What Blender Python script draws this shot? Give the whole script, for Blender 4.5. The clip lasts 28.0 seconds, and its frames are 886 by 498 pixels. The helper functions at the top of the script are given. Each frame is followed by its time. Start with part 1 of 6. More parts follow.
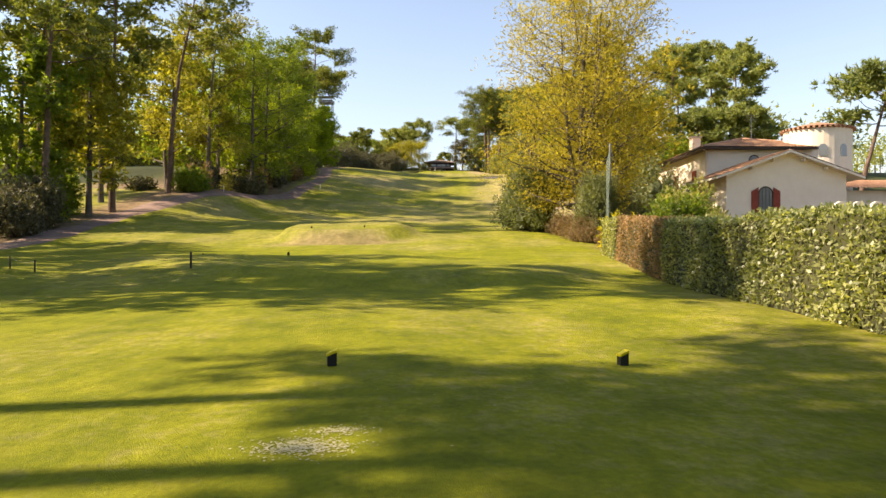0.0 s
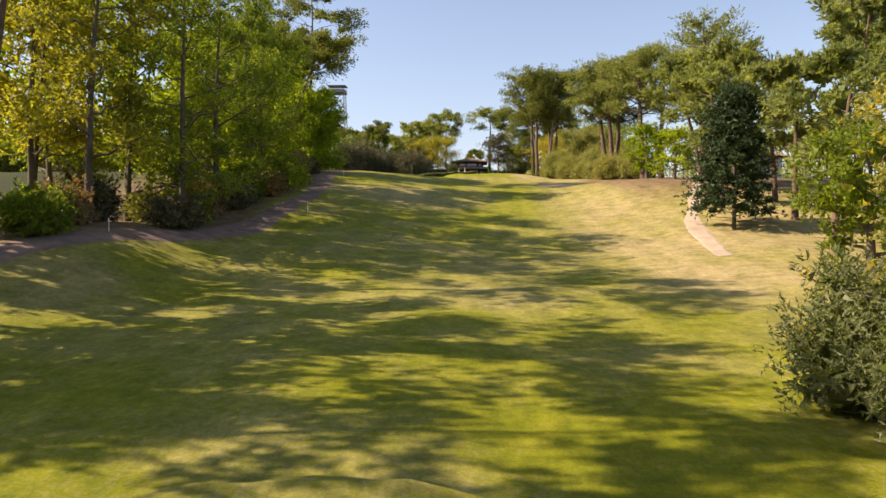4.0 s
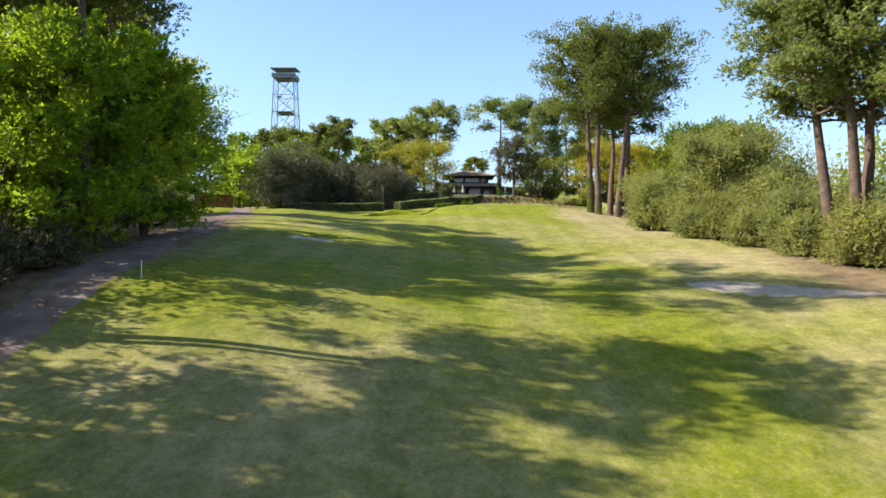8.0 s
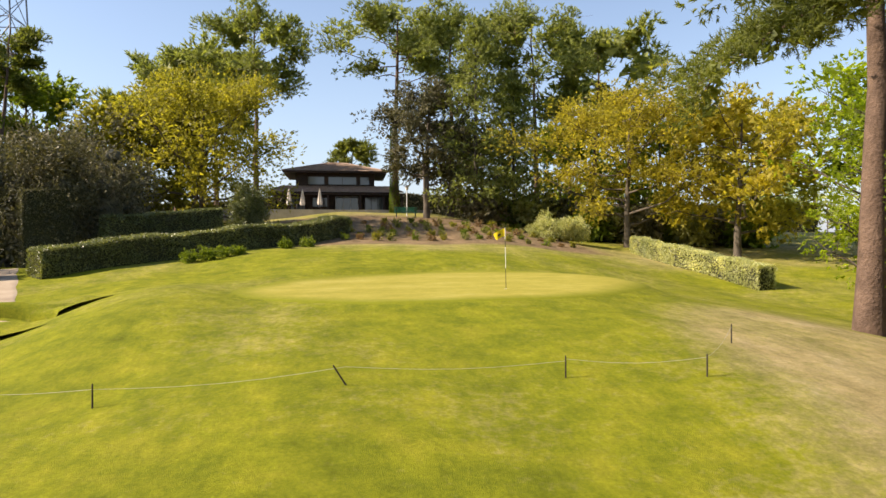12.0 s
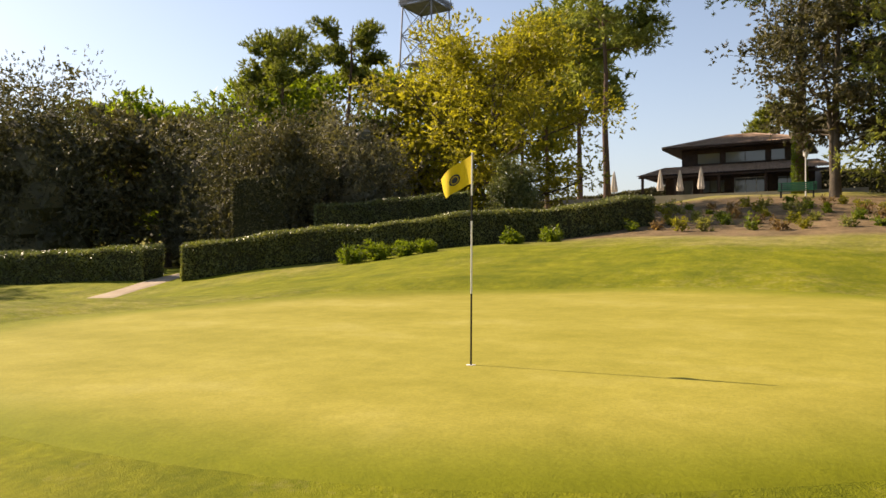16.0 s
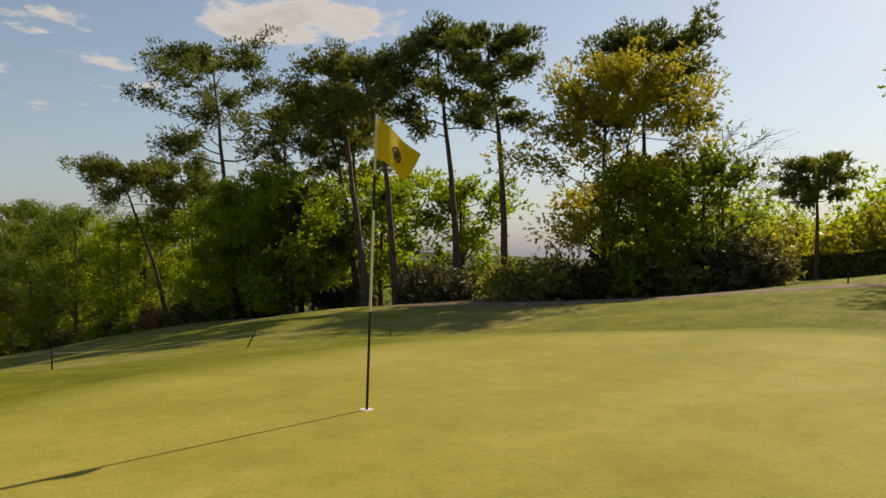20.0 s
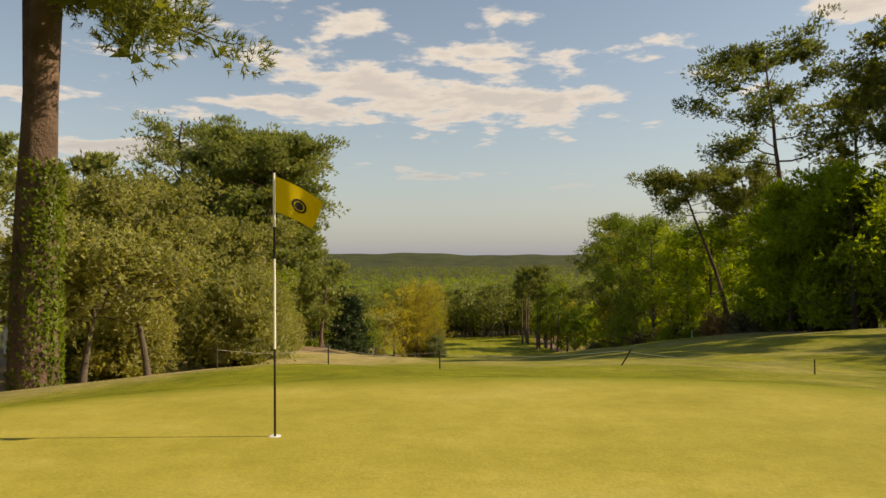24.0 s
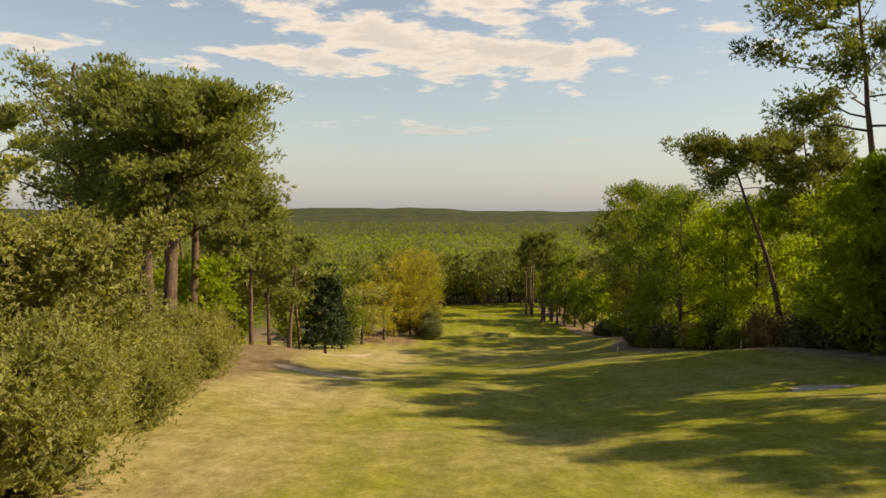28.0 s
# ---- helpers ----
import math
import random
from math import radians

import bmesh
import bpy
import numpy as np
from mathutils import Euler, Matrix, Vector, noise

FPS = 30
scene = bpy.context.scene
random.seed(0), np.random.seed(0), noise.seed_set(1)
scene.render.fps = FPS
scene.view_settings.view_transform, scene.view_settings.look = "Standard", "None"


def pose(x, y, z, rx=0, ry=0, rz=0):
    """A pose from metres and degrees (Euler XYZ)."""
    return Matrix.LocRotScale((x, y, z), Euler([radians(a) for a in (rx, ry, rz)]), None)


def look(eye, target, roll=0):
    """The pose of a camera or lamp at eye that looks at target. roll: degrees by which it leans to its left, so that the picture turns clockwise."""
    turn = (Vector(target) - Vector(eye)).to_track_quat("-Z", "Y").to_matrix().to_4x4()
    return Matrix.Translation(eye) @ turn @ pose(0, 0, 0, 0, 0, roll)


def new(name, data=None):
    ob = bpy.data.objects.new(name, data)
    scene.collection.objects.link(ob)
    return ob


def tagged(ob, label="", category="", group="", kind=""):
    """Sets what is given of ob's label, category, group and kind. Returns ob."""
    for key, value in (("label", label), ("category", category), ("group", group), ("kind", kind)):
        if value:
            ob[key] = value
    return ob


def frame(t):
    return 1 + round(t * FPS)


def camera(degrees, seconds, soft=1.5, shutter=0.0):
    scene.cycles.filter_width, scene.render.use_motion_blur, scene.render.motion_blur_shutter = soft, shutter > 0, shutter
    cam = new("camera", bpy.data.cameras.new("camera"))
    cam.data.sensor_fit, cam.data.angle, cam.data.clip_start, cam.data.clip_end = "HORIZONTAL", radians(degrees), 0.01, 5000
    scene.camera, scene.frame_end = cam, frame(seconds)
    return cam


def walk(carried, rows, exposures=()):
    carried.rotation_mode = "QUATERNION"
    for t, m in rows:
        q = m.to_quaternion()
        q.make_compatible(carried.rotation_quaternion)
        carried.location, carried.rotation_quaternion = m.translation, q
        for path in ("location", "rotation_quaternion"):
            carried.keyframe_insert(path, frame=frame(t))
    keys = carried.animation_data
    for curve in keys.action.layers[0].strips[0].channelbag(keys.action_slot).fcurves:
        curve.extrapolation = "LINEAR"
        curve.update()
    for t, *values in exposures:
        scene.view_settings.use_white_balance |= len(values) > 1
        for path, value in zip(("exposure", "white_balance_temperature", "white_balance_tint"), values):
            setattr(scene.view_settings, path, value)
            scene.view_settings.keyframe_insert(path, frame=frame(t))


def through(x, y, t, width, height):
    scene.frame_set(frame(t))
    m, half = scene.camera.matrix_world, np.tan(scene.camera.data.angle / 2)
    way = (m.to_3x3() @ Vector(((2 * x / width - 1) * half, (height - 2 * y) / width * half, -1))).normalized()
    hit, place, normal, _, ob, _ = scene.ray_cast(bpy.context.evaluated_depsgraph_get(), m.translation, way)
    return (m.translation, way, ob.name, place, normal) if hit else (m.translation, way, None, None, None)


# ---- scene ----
# seconds; eye x, y, z in metres; yaw to the left, pitch up and roll in degrees
ROWS = (
    (0, -0.00, -0.00, 2.00, 0.00, 0.08, 0.08),
    (0.5, -0.13, 3.22, 2.54, 0.06, 0.03, 0.08),
    (1, -0.36, 7.10, 3.31, 0.24, 0.00, 0.13),
    (1.5, -0.78, 11.83, 4.00, 0.57, -0.02, 0.09),
    (2, -1.80, 16.81, 4.79, 0.57, -0.15, 0.05),
    (2.5, -2.32, 23.14, 5.46, 0.89, -0.07, -0.02),
    (3, -2.93, 29.20, 6.60, 1.07, -0.26, 0.17),
    (3.5, -3.69, 35.89, 7.67, 1.25, -0.30, 0.12),
    (5.5, -4.68, 64.22, 11.04, 2.29, 0.13, 0.04),
    (6, -4.98, 73.11, 12.96, 2.16, 0.00, 0.07),
    (6.5, -5.35, 83.18, 15.01, 1.75, -0.15, 0.14),
    (7, -5.95, 93.22, 16.98, 1.33, -0.20, 0.30),
    (7.5, -6.58, 104.58, 19.42, 0.87, -0.41, 0.17),
    (8, -6.86, 114.77, 20.98, 0.33, -0.38, 0.02),
    (8.5, -6.64, 125.64, 22.55, -0.32, -0.28, 0.06),
    (9, -6.14, 135.84, 24.38, -0.84, -0.35, -0.05),
    (9.5, -6.59, 146.18, 26.18, -2.27, -0.32, -0.05),
    (10, -5.80, 156.62, 27.81, -3.52, -0.57, -0.09),
    (10.5, -4.58, 167.20, 28.17, -5.34, -0.55, -0.04),
    (11, -3.41, 177.42, 28.32, -7.33, -0.75, -0.17),
    (11.5, -1.68, 188.55, 28.32, -7.70, -0.50, -0.08),
    (13.5, 3.97, 208.19, 27.58, -5.35, 0.69, 0.13),
    (14, 4.78, 209.06, 27.64, -0.69, 0.27, 0.13),
    (14.5, 5.59, 210.67, 27.59, 4.67, 0.15, 0.09),
    (15, 6.50, 212.43, 27.68, 8.05, 0.07, 0.02),
    (15.5, 7.58, 213.88, 27.79, 15.32, 0.02, -0.01),
    (16, 8.96, 215.06, 27.93, 31.37, 0.09, -0.16),
    (16.5, 10.07, 216.67, 27.98, 46.20, 0.17, -0.40),
    (17, 10.82, 218.49, 27.93, 59.64, 0.42, -0.08),
    (17.5, 11.40, 219.92, 27.95, 72.15, 0.42, -0.11),
    (18, 11.23, 221.37, 27.91, 84.49, 0.37, 0.15),
    (18.5, 10.88, 222.41, 27.91, 96.12, 0.34, -0.01),
    (19, 10.41, 223.52, 27.94, 107.91, 0.30, -0.01),
    (19.5, 9.62, 224.50, 27.94, 120.88, 0.28, 0.01),
    (20, 8.86, 225.16, 27.92, 133.40, 0.30, 0.24),
    (20.5, 8.31, 225.88, 27.97, 144.55, 0.27, 0.19),
    (21, 7.81, 226.58, 28.06, 153.44, 0.17, 0.08),
    (21.5, 7.15, 226.70, 28.01, 160.76, 0.26, 0.01),
    (22, 6.55, 226.77, 28.00, 167.26, 0.08, 0.43),
    (22.5, 5.99, 227.03, 28.00, 172.33, 0.20, 0.04),
    (24.5, 3.60, 226.92, 28.53, 180.99, 0.78, -0.34),
    (25, 3.27, 226.03, 29.12, 180.89, 0.79, -0.19),
    (25.5, 2.98, 224.54, 29.69, 180.82, 0.76, -0.07),
    (26, 2.73, 222.62, 29.90, 180.87, 0.88, 0.01),
    (26.5, 2.52, 220.02, 30.16, 180.90, -0.01, 0.10),
    (27, 2.36, 216.99, 30.45, 180.95, -1.01, 0.14),
    (27.5, 2.35, 213.79, 30.72, 180.91, -1.96, 0.22),
    (28, 2.35, 210.42, 30.97, 180.84, -2.98, 0.25),
)


def aim(x, y, z, yaw, pitch, roll):
    a, b = radians(yaw), radians(pitch)
    ahead = Vector((-math.sin(a) * math.cos(b), math.cos(a) * math.cos(b), math.sin(b)))
    return look((x, y, z), Vector((x, y, z)) + 50 * ahead, roll)


cam = camera(64.81, 28.0, soft=1.5)
PATH = [(r[0], aim(*r[1:])) for r in ROWS]
# seconds, stops, kelvin, tint: the clip's camera warms and cools on the way
EXPOSURES = ((0, 1.24, 7700, 18), (2, 1.14, 7700, 18), (3.5, 0.85, 7700, 19), (5.5, 1.24, 6100, 24), (7, 1.0, 5800, 12), (8, 1.05, 5900, 8), (10, 0.77, 7300, 18), (11, 0.82, 7100, 18), (14, 0.97, 7000, 12), (16, 0.7, 7800, 18), (17, 0.27, 7400, 16), (18, -0.13, 7200, 15), (20, -0.07, 7600, 13), (22, 0.13, 8000, 13), (25, 0.28, 8700, 13), (28, 0.43, 8800, 13))
walk(cam, PATH, EXPOSURES)

# ---- light ----
SUN_ELEVATION, SUN_FROM = radians(37), radians(-92)     # height of the sun; bearing it comes from, clockwise from +y
to_sun = Vector((math.sin(SUN_FROM) * math.cos(SUN_ELEVATION), math.cos(SUN_FROM) * math.cos(SUN_ELEVATION), math.sin(SUN_ELEVATION)))
sun = new("sun", bpy.data.lights.new("sun", "SUN"))
sun.data.energy, sun.data.angle, sun.data.color = 5.0, radians(0.55), (1.0, 0.91, 0.76)
sun.matrix_world = look(to_sun * 300, (0, 0, 0))

world = bpy.data.worlds.new("sky")
scene.world = world
world.use_nodes = True


def sky_nodes():
    nt = world.node_tree
    n, ln = nt.nodes, nt.links
    n.clear()
    out, bg = n.new("ShaderNodeOutputWorld"), n.new("ShaderNodeBackground")
    sky = n.new("ShaderNodeTexSky")
    sky.sky_type, sky.sun_disc = "NISHITA", False
    sky.sun_elevation, sky.sun_rotation = SUN_ELEVATION, SUN_FROM
    sky.air_density, sky.dust_density, sky.ozone_density = 1.0, 0.45, 1.0
    co, sep = n.new("ShaderNodeTexCoord"), n.new("ShaderNodeSeparateXYZ")
    ln.new(co.outputs["Generated"], sep.inputs[0])

    def m(op, a, b=0.0, c=0.0):
        nd = n.new("ShaderNodeMath")
        nd.operation = op
        for i, v in enumerate((a, b, c)):
            if isinstance(v, (int, float)):
                nd.inputs[i].default_value = v
            else:
                ln.new(v, nd.inputs[i])
        return nd.outputs[0]

    x, y, z = sep.outputs
    zz = m("MAXIMUM", z, 0.02)
    px, py = m("DIVIDE", x, m("ADD", zz, 0.06)), m("DIVIDE", y, m("ADD", zz, 0.06))
    vec = n.new("ShaderNodeCombineXYZ")
    ln.new(px, vec.inputs[0]), ln.new(py, vec.inputs[1])
    noi = n.new("ShaderNodeTexNoise")
    noi.inputs["Scale"].default_value, noi.inputs["Detail"].default_value, noi.inputs["Roughness"].default_value = 2.4, 9, 0.60
    noi.inputs["Distortion"].default_value = 0.1
    ln.new(vec.outputs[0], noi.inputs["Vector"])
    # a broad bank towards -y, lesser ones beside it, hardly any towards +y
    edge = None
    for cx, cy, sx, sy, deep in ((0.05, -3.45, 1.5, 0.95, 0.335), (0.55, -2.7, 0.6, 0.55, 0.30), (0.0, -5.7, 0.75, 0.22, 0.27), (-1.55, -2.1, 0.5, 0.4, 0.33), (2.0, -4.4, 0.8, 0.5, 0.40), (1.85, -3.2, 0.55, 0.25, 0.28), (0.3, -5.4, 1.7, 0.4, 0.19), (-1.0, -6.3, 0.9, 0.4, 0.17), (0.9, -2.4, 0.5, 0.35, 0.20), (-0.9, -3.5, 0.3, 0.2, 0.2), (-2.8, -4.0, 0.9, 0.6, 0.12)):
        u, v = m("DIVIDE", m("SUBTRACT", px, cx), sx), m("DIVIDE", m("SUBTRACT", py, cy), sy)
        g = m("MULTIPLY", m("EXPONENT", m("MULTIPLY", m("ADD", m("MULTIPLY", u, u), m("MULTIPLY", v, v)), -1.0)), deep)
        edge = g if edge is None else m("MAXIMUM", edge, g)
    low = m("SUBTRACT", 0.69, edge)
    cloud = n.new("ShaderNodeMapRange")
    cloud.interpolation_type = "SMOOTHSTEP"
    ln.new(noi.outputs["Fac"], cloud.inputs[0])
    ln.new(low, cloud.inputs[1])
    ln.new(m("ADD", low, 0.11), cloud.inputs[2])
    thick = n.new("ShaderNodeMapRange")
    ln.new(noi.outputs["Fac"], thick.inputs[0])
    ln.new(m("ADD", low, 0.05), thick.inputs[1])
    ln.new(m("ADD", low, 0.20), thick.inputs[2])
    body = n.new("ShaderNodeMixRGB")
    body.inputs[1].default_value, body.inputs[2].default_value = (6.2, 6.05, 5.9, 1), (4.5, 4.5, 4.6, 1)
    ln.new(thick.outputs[0], body.inputs[0])
    fac = m("MULTIPLY", cloud.outputs[0], m("MINIMUM", m("MAXIMUM", m("MULTIPLY", m("SUBTRACT", z, 0.05), 9.0), 0.0), 0.93))
    tint = n.new("ShaderNodeMixRGB")
    ln.new(body.outputs[0], tint.inputs[2])
    ln.new(fac, tint.inputs[0]), ln.new(sky.outputs[0], tint.inputs[1])
    # pale haze low over the horizon
    veil = n.new("ShaderNodeMixRGB")
    veil.inputs[2].default_value = (1.8, 2.3, 3.35, 1)
    ln.new(m("MULTIPLY", m("EXPONENT", m("MULTIPLY", m("MAXIMUM", z, 0.0), -8.0)), 0.88), veil.inputs[0])
    ln.new(tint.outputs[0], veil.inputs[1])
    ln.new(veil.outputs[0], bg.inputs[0])
    bg.inputs[1].default_value = 0.12
    ln.new(bg.outputs[0], out.inputs[0])


sky_nodes()

# ---- helpers of this scene ----
RNG = np.random.default_rng(7)


def smooth(a, b, v):
    t = np.clip((np.asarray(v, float) - a) / (b - a), 0, 1)
    return t * t * (3 - 2 * t)


def curve_of(knots, soft=4):
    """A smooth function through knots (y, value), eased over a few metres."""
    ys = np.arange(-120, 420, 1.0)
    vs = np.interp(ys, [k[0] for k in knots], [k[1] for k in knots])
    kern = np.hanning(2 * soft + 3)
    kern /= kern.sum()
    pad = len(kern) // 2
    vs = np.convolve(np.pad(vs, pad, mode="edge"), kern, "valid")
    return lambda y: np.interp(y, ys, vs)


spine = curve_of(((-120, -9), (-60, -4), (-25, -0.6), (0, 0.45), (10, 0.65), (24, 1.15), (45, 2.3), (55, 3.4), (80, 5.1), (98, 7.1), (107, 8.3),
                  (113, 9.6), (126, 12), (140, 15), (150, 17.2), (158, 18.2), (171, 19.6), (182, 21.6), (192, 22.8), (203, 24.4),
                  (210, 25.7), (216, 26.5), (222, 26.75), (232, 27.1), (238, 28.0), (246, 28.7), (252, 29.6), (262, 31.0), (271, 31.9), (285, 32.2), (420, 32.2)))
bank_left = curve_of(((-60, 1), (0, 0.2), (30, 0.0), (50, -0.3), (66, 0.3), (84, 0.5), (96, 1.3), (112, 2.3), (150, 2.2), (170, 2.5), (185, 1.9), (196, 0.9), (210, 0), (235, -0.9), (260, -3), (300, -1.5)), 8)
shoulder = curve_of(((-60, 0), (45, -0.2), (66, 0.7), (84, 2.8), (92, 2.7), (105, 0.8), (120, 0.2), (135, 0)), 6)
bank_right = curve_of(((-60, 0), (0, 0.2), (40, 0.3), (75, 0.6), (100, 1.2), (137, 2.6), (155, 1.2), (185, 0.4), (200, -0.8), (213, -2.2), (228, -1.6), (245, -1.4), (262, -2)), 6)


def bump(x, y, cx, cy, rx, ry, turn=0.0, edge=0.5):
    """1 inside an ellipse, easing to 0 over its rim."""
    c, s = math.cos(turn), math.sin(turn)
    u, v = (x - cx) * c + (y - cy) * s, -(x - cx) * s + (y - cy) * c
    return 1 - smooth(1 - edge / 2, 1 + edge / 2, np.hypot(u / rx, v / ry))


BUNKERS = (  # centre x, y, half length, half width, turn, depth
    (12.6, 156.2, 6.6, 1.5, -0.62, 0.1), (-18.0, 172.2, 2.5, 1.6, 0.1, 0.3), (-14.6, 218.5, 3.9, 1.45, -0.08, 0.8), (-12.6, 222.2, 3.1, 1.1, -0.04, 0.75),
)
GREEN = (4.2, 224.4, 8.6, 6.7, 0.6)


def lawn(x, y):
    """Height of the ground before bunkers are dug."""
    x, y = np.asarray(x, float), np.asarray(y, float)
    z = spine(y)
    slope = np.clip((-1 - x) / 24, 0, 1)
    z = z + bank_left(y) * (slope + 0.35 * (smooth(0, 1, slope) - slope)) + shoulder(y) * smooth(-19, -31, x) + bank_right(y) * smooth(7, 24, x)
    z = z + 0.5 * bump(x, y, 13, 166, 11, 7.5, 0, 1.5) - 1.25 * bump(x, y, -15, 215, 9, 12, 0, 1.4) + 0.6 * bump(x, y, -6.6, 220, 2.6, 5.5, 0.15, 1.3)
    z = z + 0.6 * smooth(-40, -140, x)
    # the red tee's mound and the yellow tee's low table
    z = z + 0.85 * bump(x, y, -7.0, 51.5, 4.8, 4.6, 0.0, 0.26) + 0.38 * bump(x, y, -2.8, 25.5, 8.6, 5.6, 0, 0.42)
    z = z + 0.12 * np.sin(x * 0.21 + 1.3) * np.sin(y * 0.17) + 0.05 * np.sin(x * 0.7 + y * 0.31)
    g = bump(x, y, *GREEN, 0.4)
    z = z * (1 - g) + g * (26.74 + 0.022 * (y - 221) + 0.012 * (x - 5.5))
    # the valley beyond the tee and the hills on the horizon
    drop = smooth(-20, -260, y)
    z = z * (1 - drop) + drop * (-14.0)
    hill = smooth(-2300, -3900, y)
    z = z + hill * (60 + 8 * np.sin(x / 610 + 0.6) + 5 * np.sin(x / 233) + 3.5 * np.sin(x / 97) + 2 * np.sin(x / 41 + 1))
    side = smooth(160, 700, np.abs(x)) * smooth(-200, 100, y)
    return z - side * 10


def height(x, y):
    z = lawn(x, y)
    for cx, cy, rx, ry, turn, deep in BUNKERS:
        if deep > 0.5:  # a steep lip behind, open in front
            z = z - 0.15 * deep * bump(x, y, cx, cy, rx, ry, turn, 0.4) + 0.5 * deep * bump(x, y, cx - math.sin(turn) * 2.0 * ry, cy + 2.0 * ry, rx * 1.1, ry * 1.1, turn, 0.35)
        else:
            z = z - deep * bump(x, y, cx, cy, rx, ry, turn, 0.4)
    return z


def H(x, y):
    return float(height(x, y))


def mesh_of(name, verts, faces, smooth_shade=False):
    me = bpy.data.meshes.new(name)
    verts, faces = np.asarray(verts, np.float32), np.asarray(faces, np.int32)
    k = faces.shape[1]
    me.vertices.add(len(verts)), me.loops.add(faces.size), me.polygons.add(len(faces))
    me.vertices.foreach_set("co", verts.ravel())
    me.loops.foreach_set("vertex_index", faces.ravel())
    me.polygons.foreach_set("loop_start", np.arange(0, faces.size, k, dtype=np.int32))
    me.polygons.foreach_set("loop_total", np.full(len(faces), k, dtype=np.int32))
    me.polygons.foreach_set("use_smooth", np.full(len(faces), smooth_shade))
    me.update(calc_edges=True)
    return me


def piece(name, me, material, parent=None, label=""):
    ob = new(name, me)
    if material is not None and not me.materials:
        me.materials.append(material)
    if parent is not None:
        ob.parent = parent
    return tagged(ob, label=label)


def part(name, bm, material, parent=None, label="", smooth_shade=False):
    me = bpy.data.meshes.new(name)
    bm.to_mesh(me)
    bm.free()
    if smooth_shade:
        me.polygons.foreach_set("use_smooth", np.full(len(me.polygons), True))
    return piece(name, me, material, parent, label)


def box(bm, x0, x1, y0, y1, z0, z1, bevel=0.0):
    r = bmesh.ops.create_cube(bm, size=1)["verts"]
    for v in r:
        v.co = Vector(((x0 + x1) / 2 + v.co.x * (x1 - x0), (y0 + y1) / 2 + v.co.y * (y1 - y0), (z0 + z1) / 2 + v.co.z * (z1 - z0)))
    if bevel:
        bmesh.ops.bevel(bm, geom=list({e for v in r for e in v.link_edges}), offset=bevel, segments=1, affect="EDGES")
    return r


def boxed(name, ext, material, parent=None, label="", bevel=0.0):
    bm = bmesh.new()
    box(bm, *ext, bevel)
    return part(name, bm, material, parent, label)


def rod(bm, a, b, r0, r1=None, sides=8):
    a, b = Vector(a), Vector(b)
    r = bmesh.ops.create_cone(bm, cap_ends=True, segments=sides, radius1=r0, radius2=r0 if r1 is None else r1, depth=(b - a).length)["verts"]
    m = Matrix.Translation((a + b) / 2) @ (b - a).to_track_quat("Z", "Y").to_matrix().to_4x4()
    bmesh.ops.transform(bm, matrix=m, verts=r)
    return r


def prism(bm, outline, y0, y1, m=None):
    """A solid with an outline of (x, z) points, from y0 to y1."""
    a = [bm.verts.new((x, y0, z)) for x, z in outline]
    b = [bm.verts.new((x, y1, z)) for x, z in outline]
    bm.faces.new(a), bm.faces.new(b[::-1])
    for i in range(len(a)):
        j = (i + 1) % len(a)
        bm.faces.new((a[j], a[i], b[i], b[j]))
    bmesh.ops.recalc_face_normals(bm, faces=bm.faces)
    if m is not None:
        bmesh.ops.transform(bm, matrix=m, verts=a + b)


def empty(name, m, label, category, group="", kind=""):
    ob = new(name)
    ob.matrix_world = m
    return tagged(ob, label, category, group, kind)


# ---- materials ----
def material(name, build, rough=0.8):
    mat = bpy.data.materials.new(name)
    mat.use_nodes = True
    nt = mat.node_tree
    p = nt.nodes["Principled BSDF"]
    p.inputs["Roughness"].default_value = rough
    build(nt, nt.nodes, nt.links, p)
    return mat


def ramp_of(n, ln, fac, stops):
    r = n.new("ShaderNodeValToRGB")
    while len(r.color_ramp.elements) < len(stops):
        r.color_ramp.elements.new(0.5)
    for e, (at, c) in zip(r.color_ramp.elements, stops):
        e.position, e.color = at, (*c, 1)
    ln.new(fac, r.inputs[0])
    return r.outputs[0]


def noise_of(n, ln, scale, detail=5, rough=0.6, stretch=None, space="Object"):
    co = n.new("ShaderNodeTexCoord")
    noi = n.new("ShaderNodeTexNoise")
    noi.inputs["Scale"].default_value, noi.inputs["Detail"].default_value, noi.inputs["Roughness"].default_value = scale, detail, rough
    if stretch:
        mp = n.new("ShaderNodeMapping")
        mp.inputs["Scale"].default_value = stretch
        ln.new(co.outputs[space], mp.inputs[0]), ln.new(mp.outputs[0], noi.inputs["Vector"])
    else:
        ln.new(co.outputs[space], noi.inputs["Vector"])
    return noi.outputs["Fac"]


def mix_of(n, ln, fac, a, b, how="MIX"):
    nd = n.new("ShaderNodeMixRGB")
    nd.blend_type = how
    for i, v in enumerate((fac, a, b)):
        if isinstance(v, (int, float)):
            nd.inputs[i].default_value = v
        elif isinstance(v, tuple):
            nd.inputs[i].default_value = (*v, 1)
        else:
            ln.new(v, nd.inputs[i])
    return nd.outputs[0]


def bump_to(n, ln, p, fac, strength, dist):
    b = n.new("ShaderNodeBump")
    b.inputs["Strength"].default_value, b.inputs["Distance"].default_value = strength, dist
    ln.new(fac, b.inputs["Height"]), ln.new(b.outputs[0], p.inputs["Normal"])


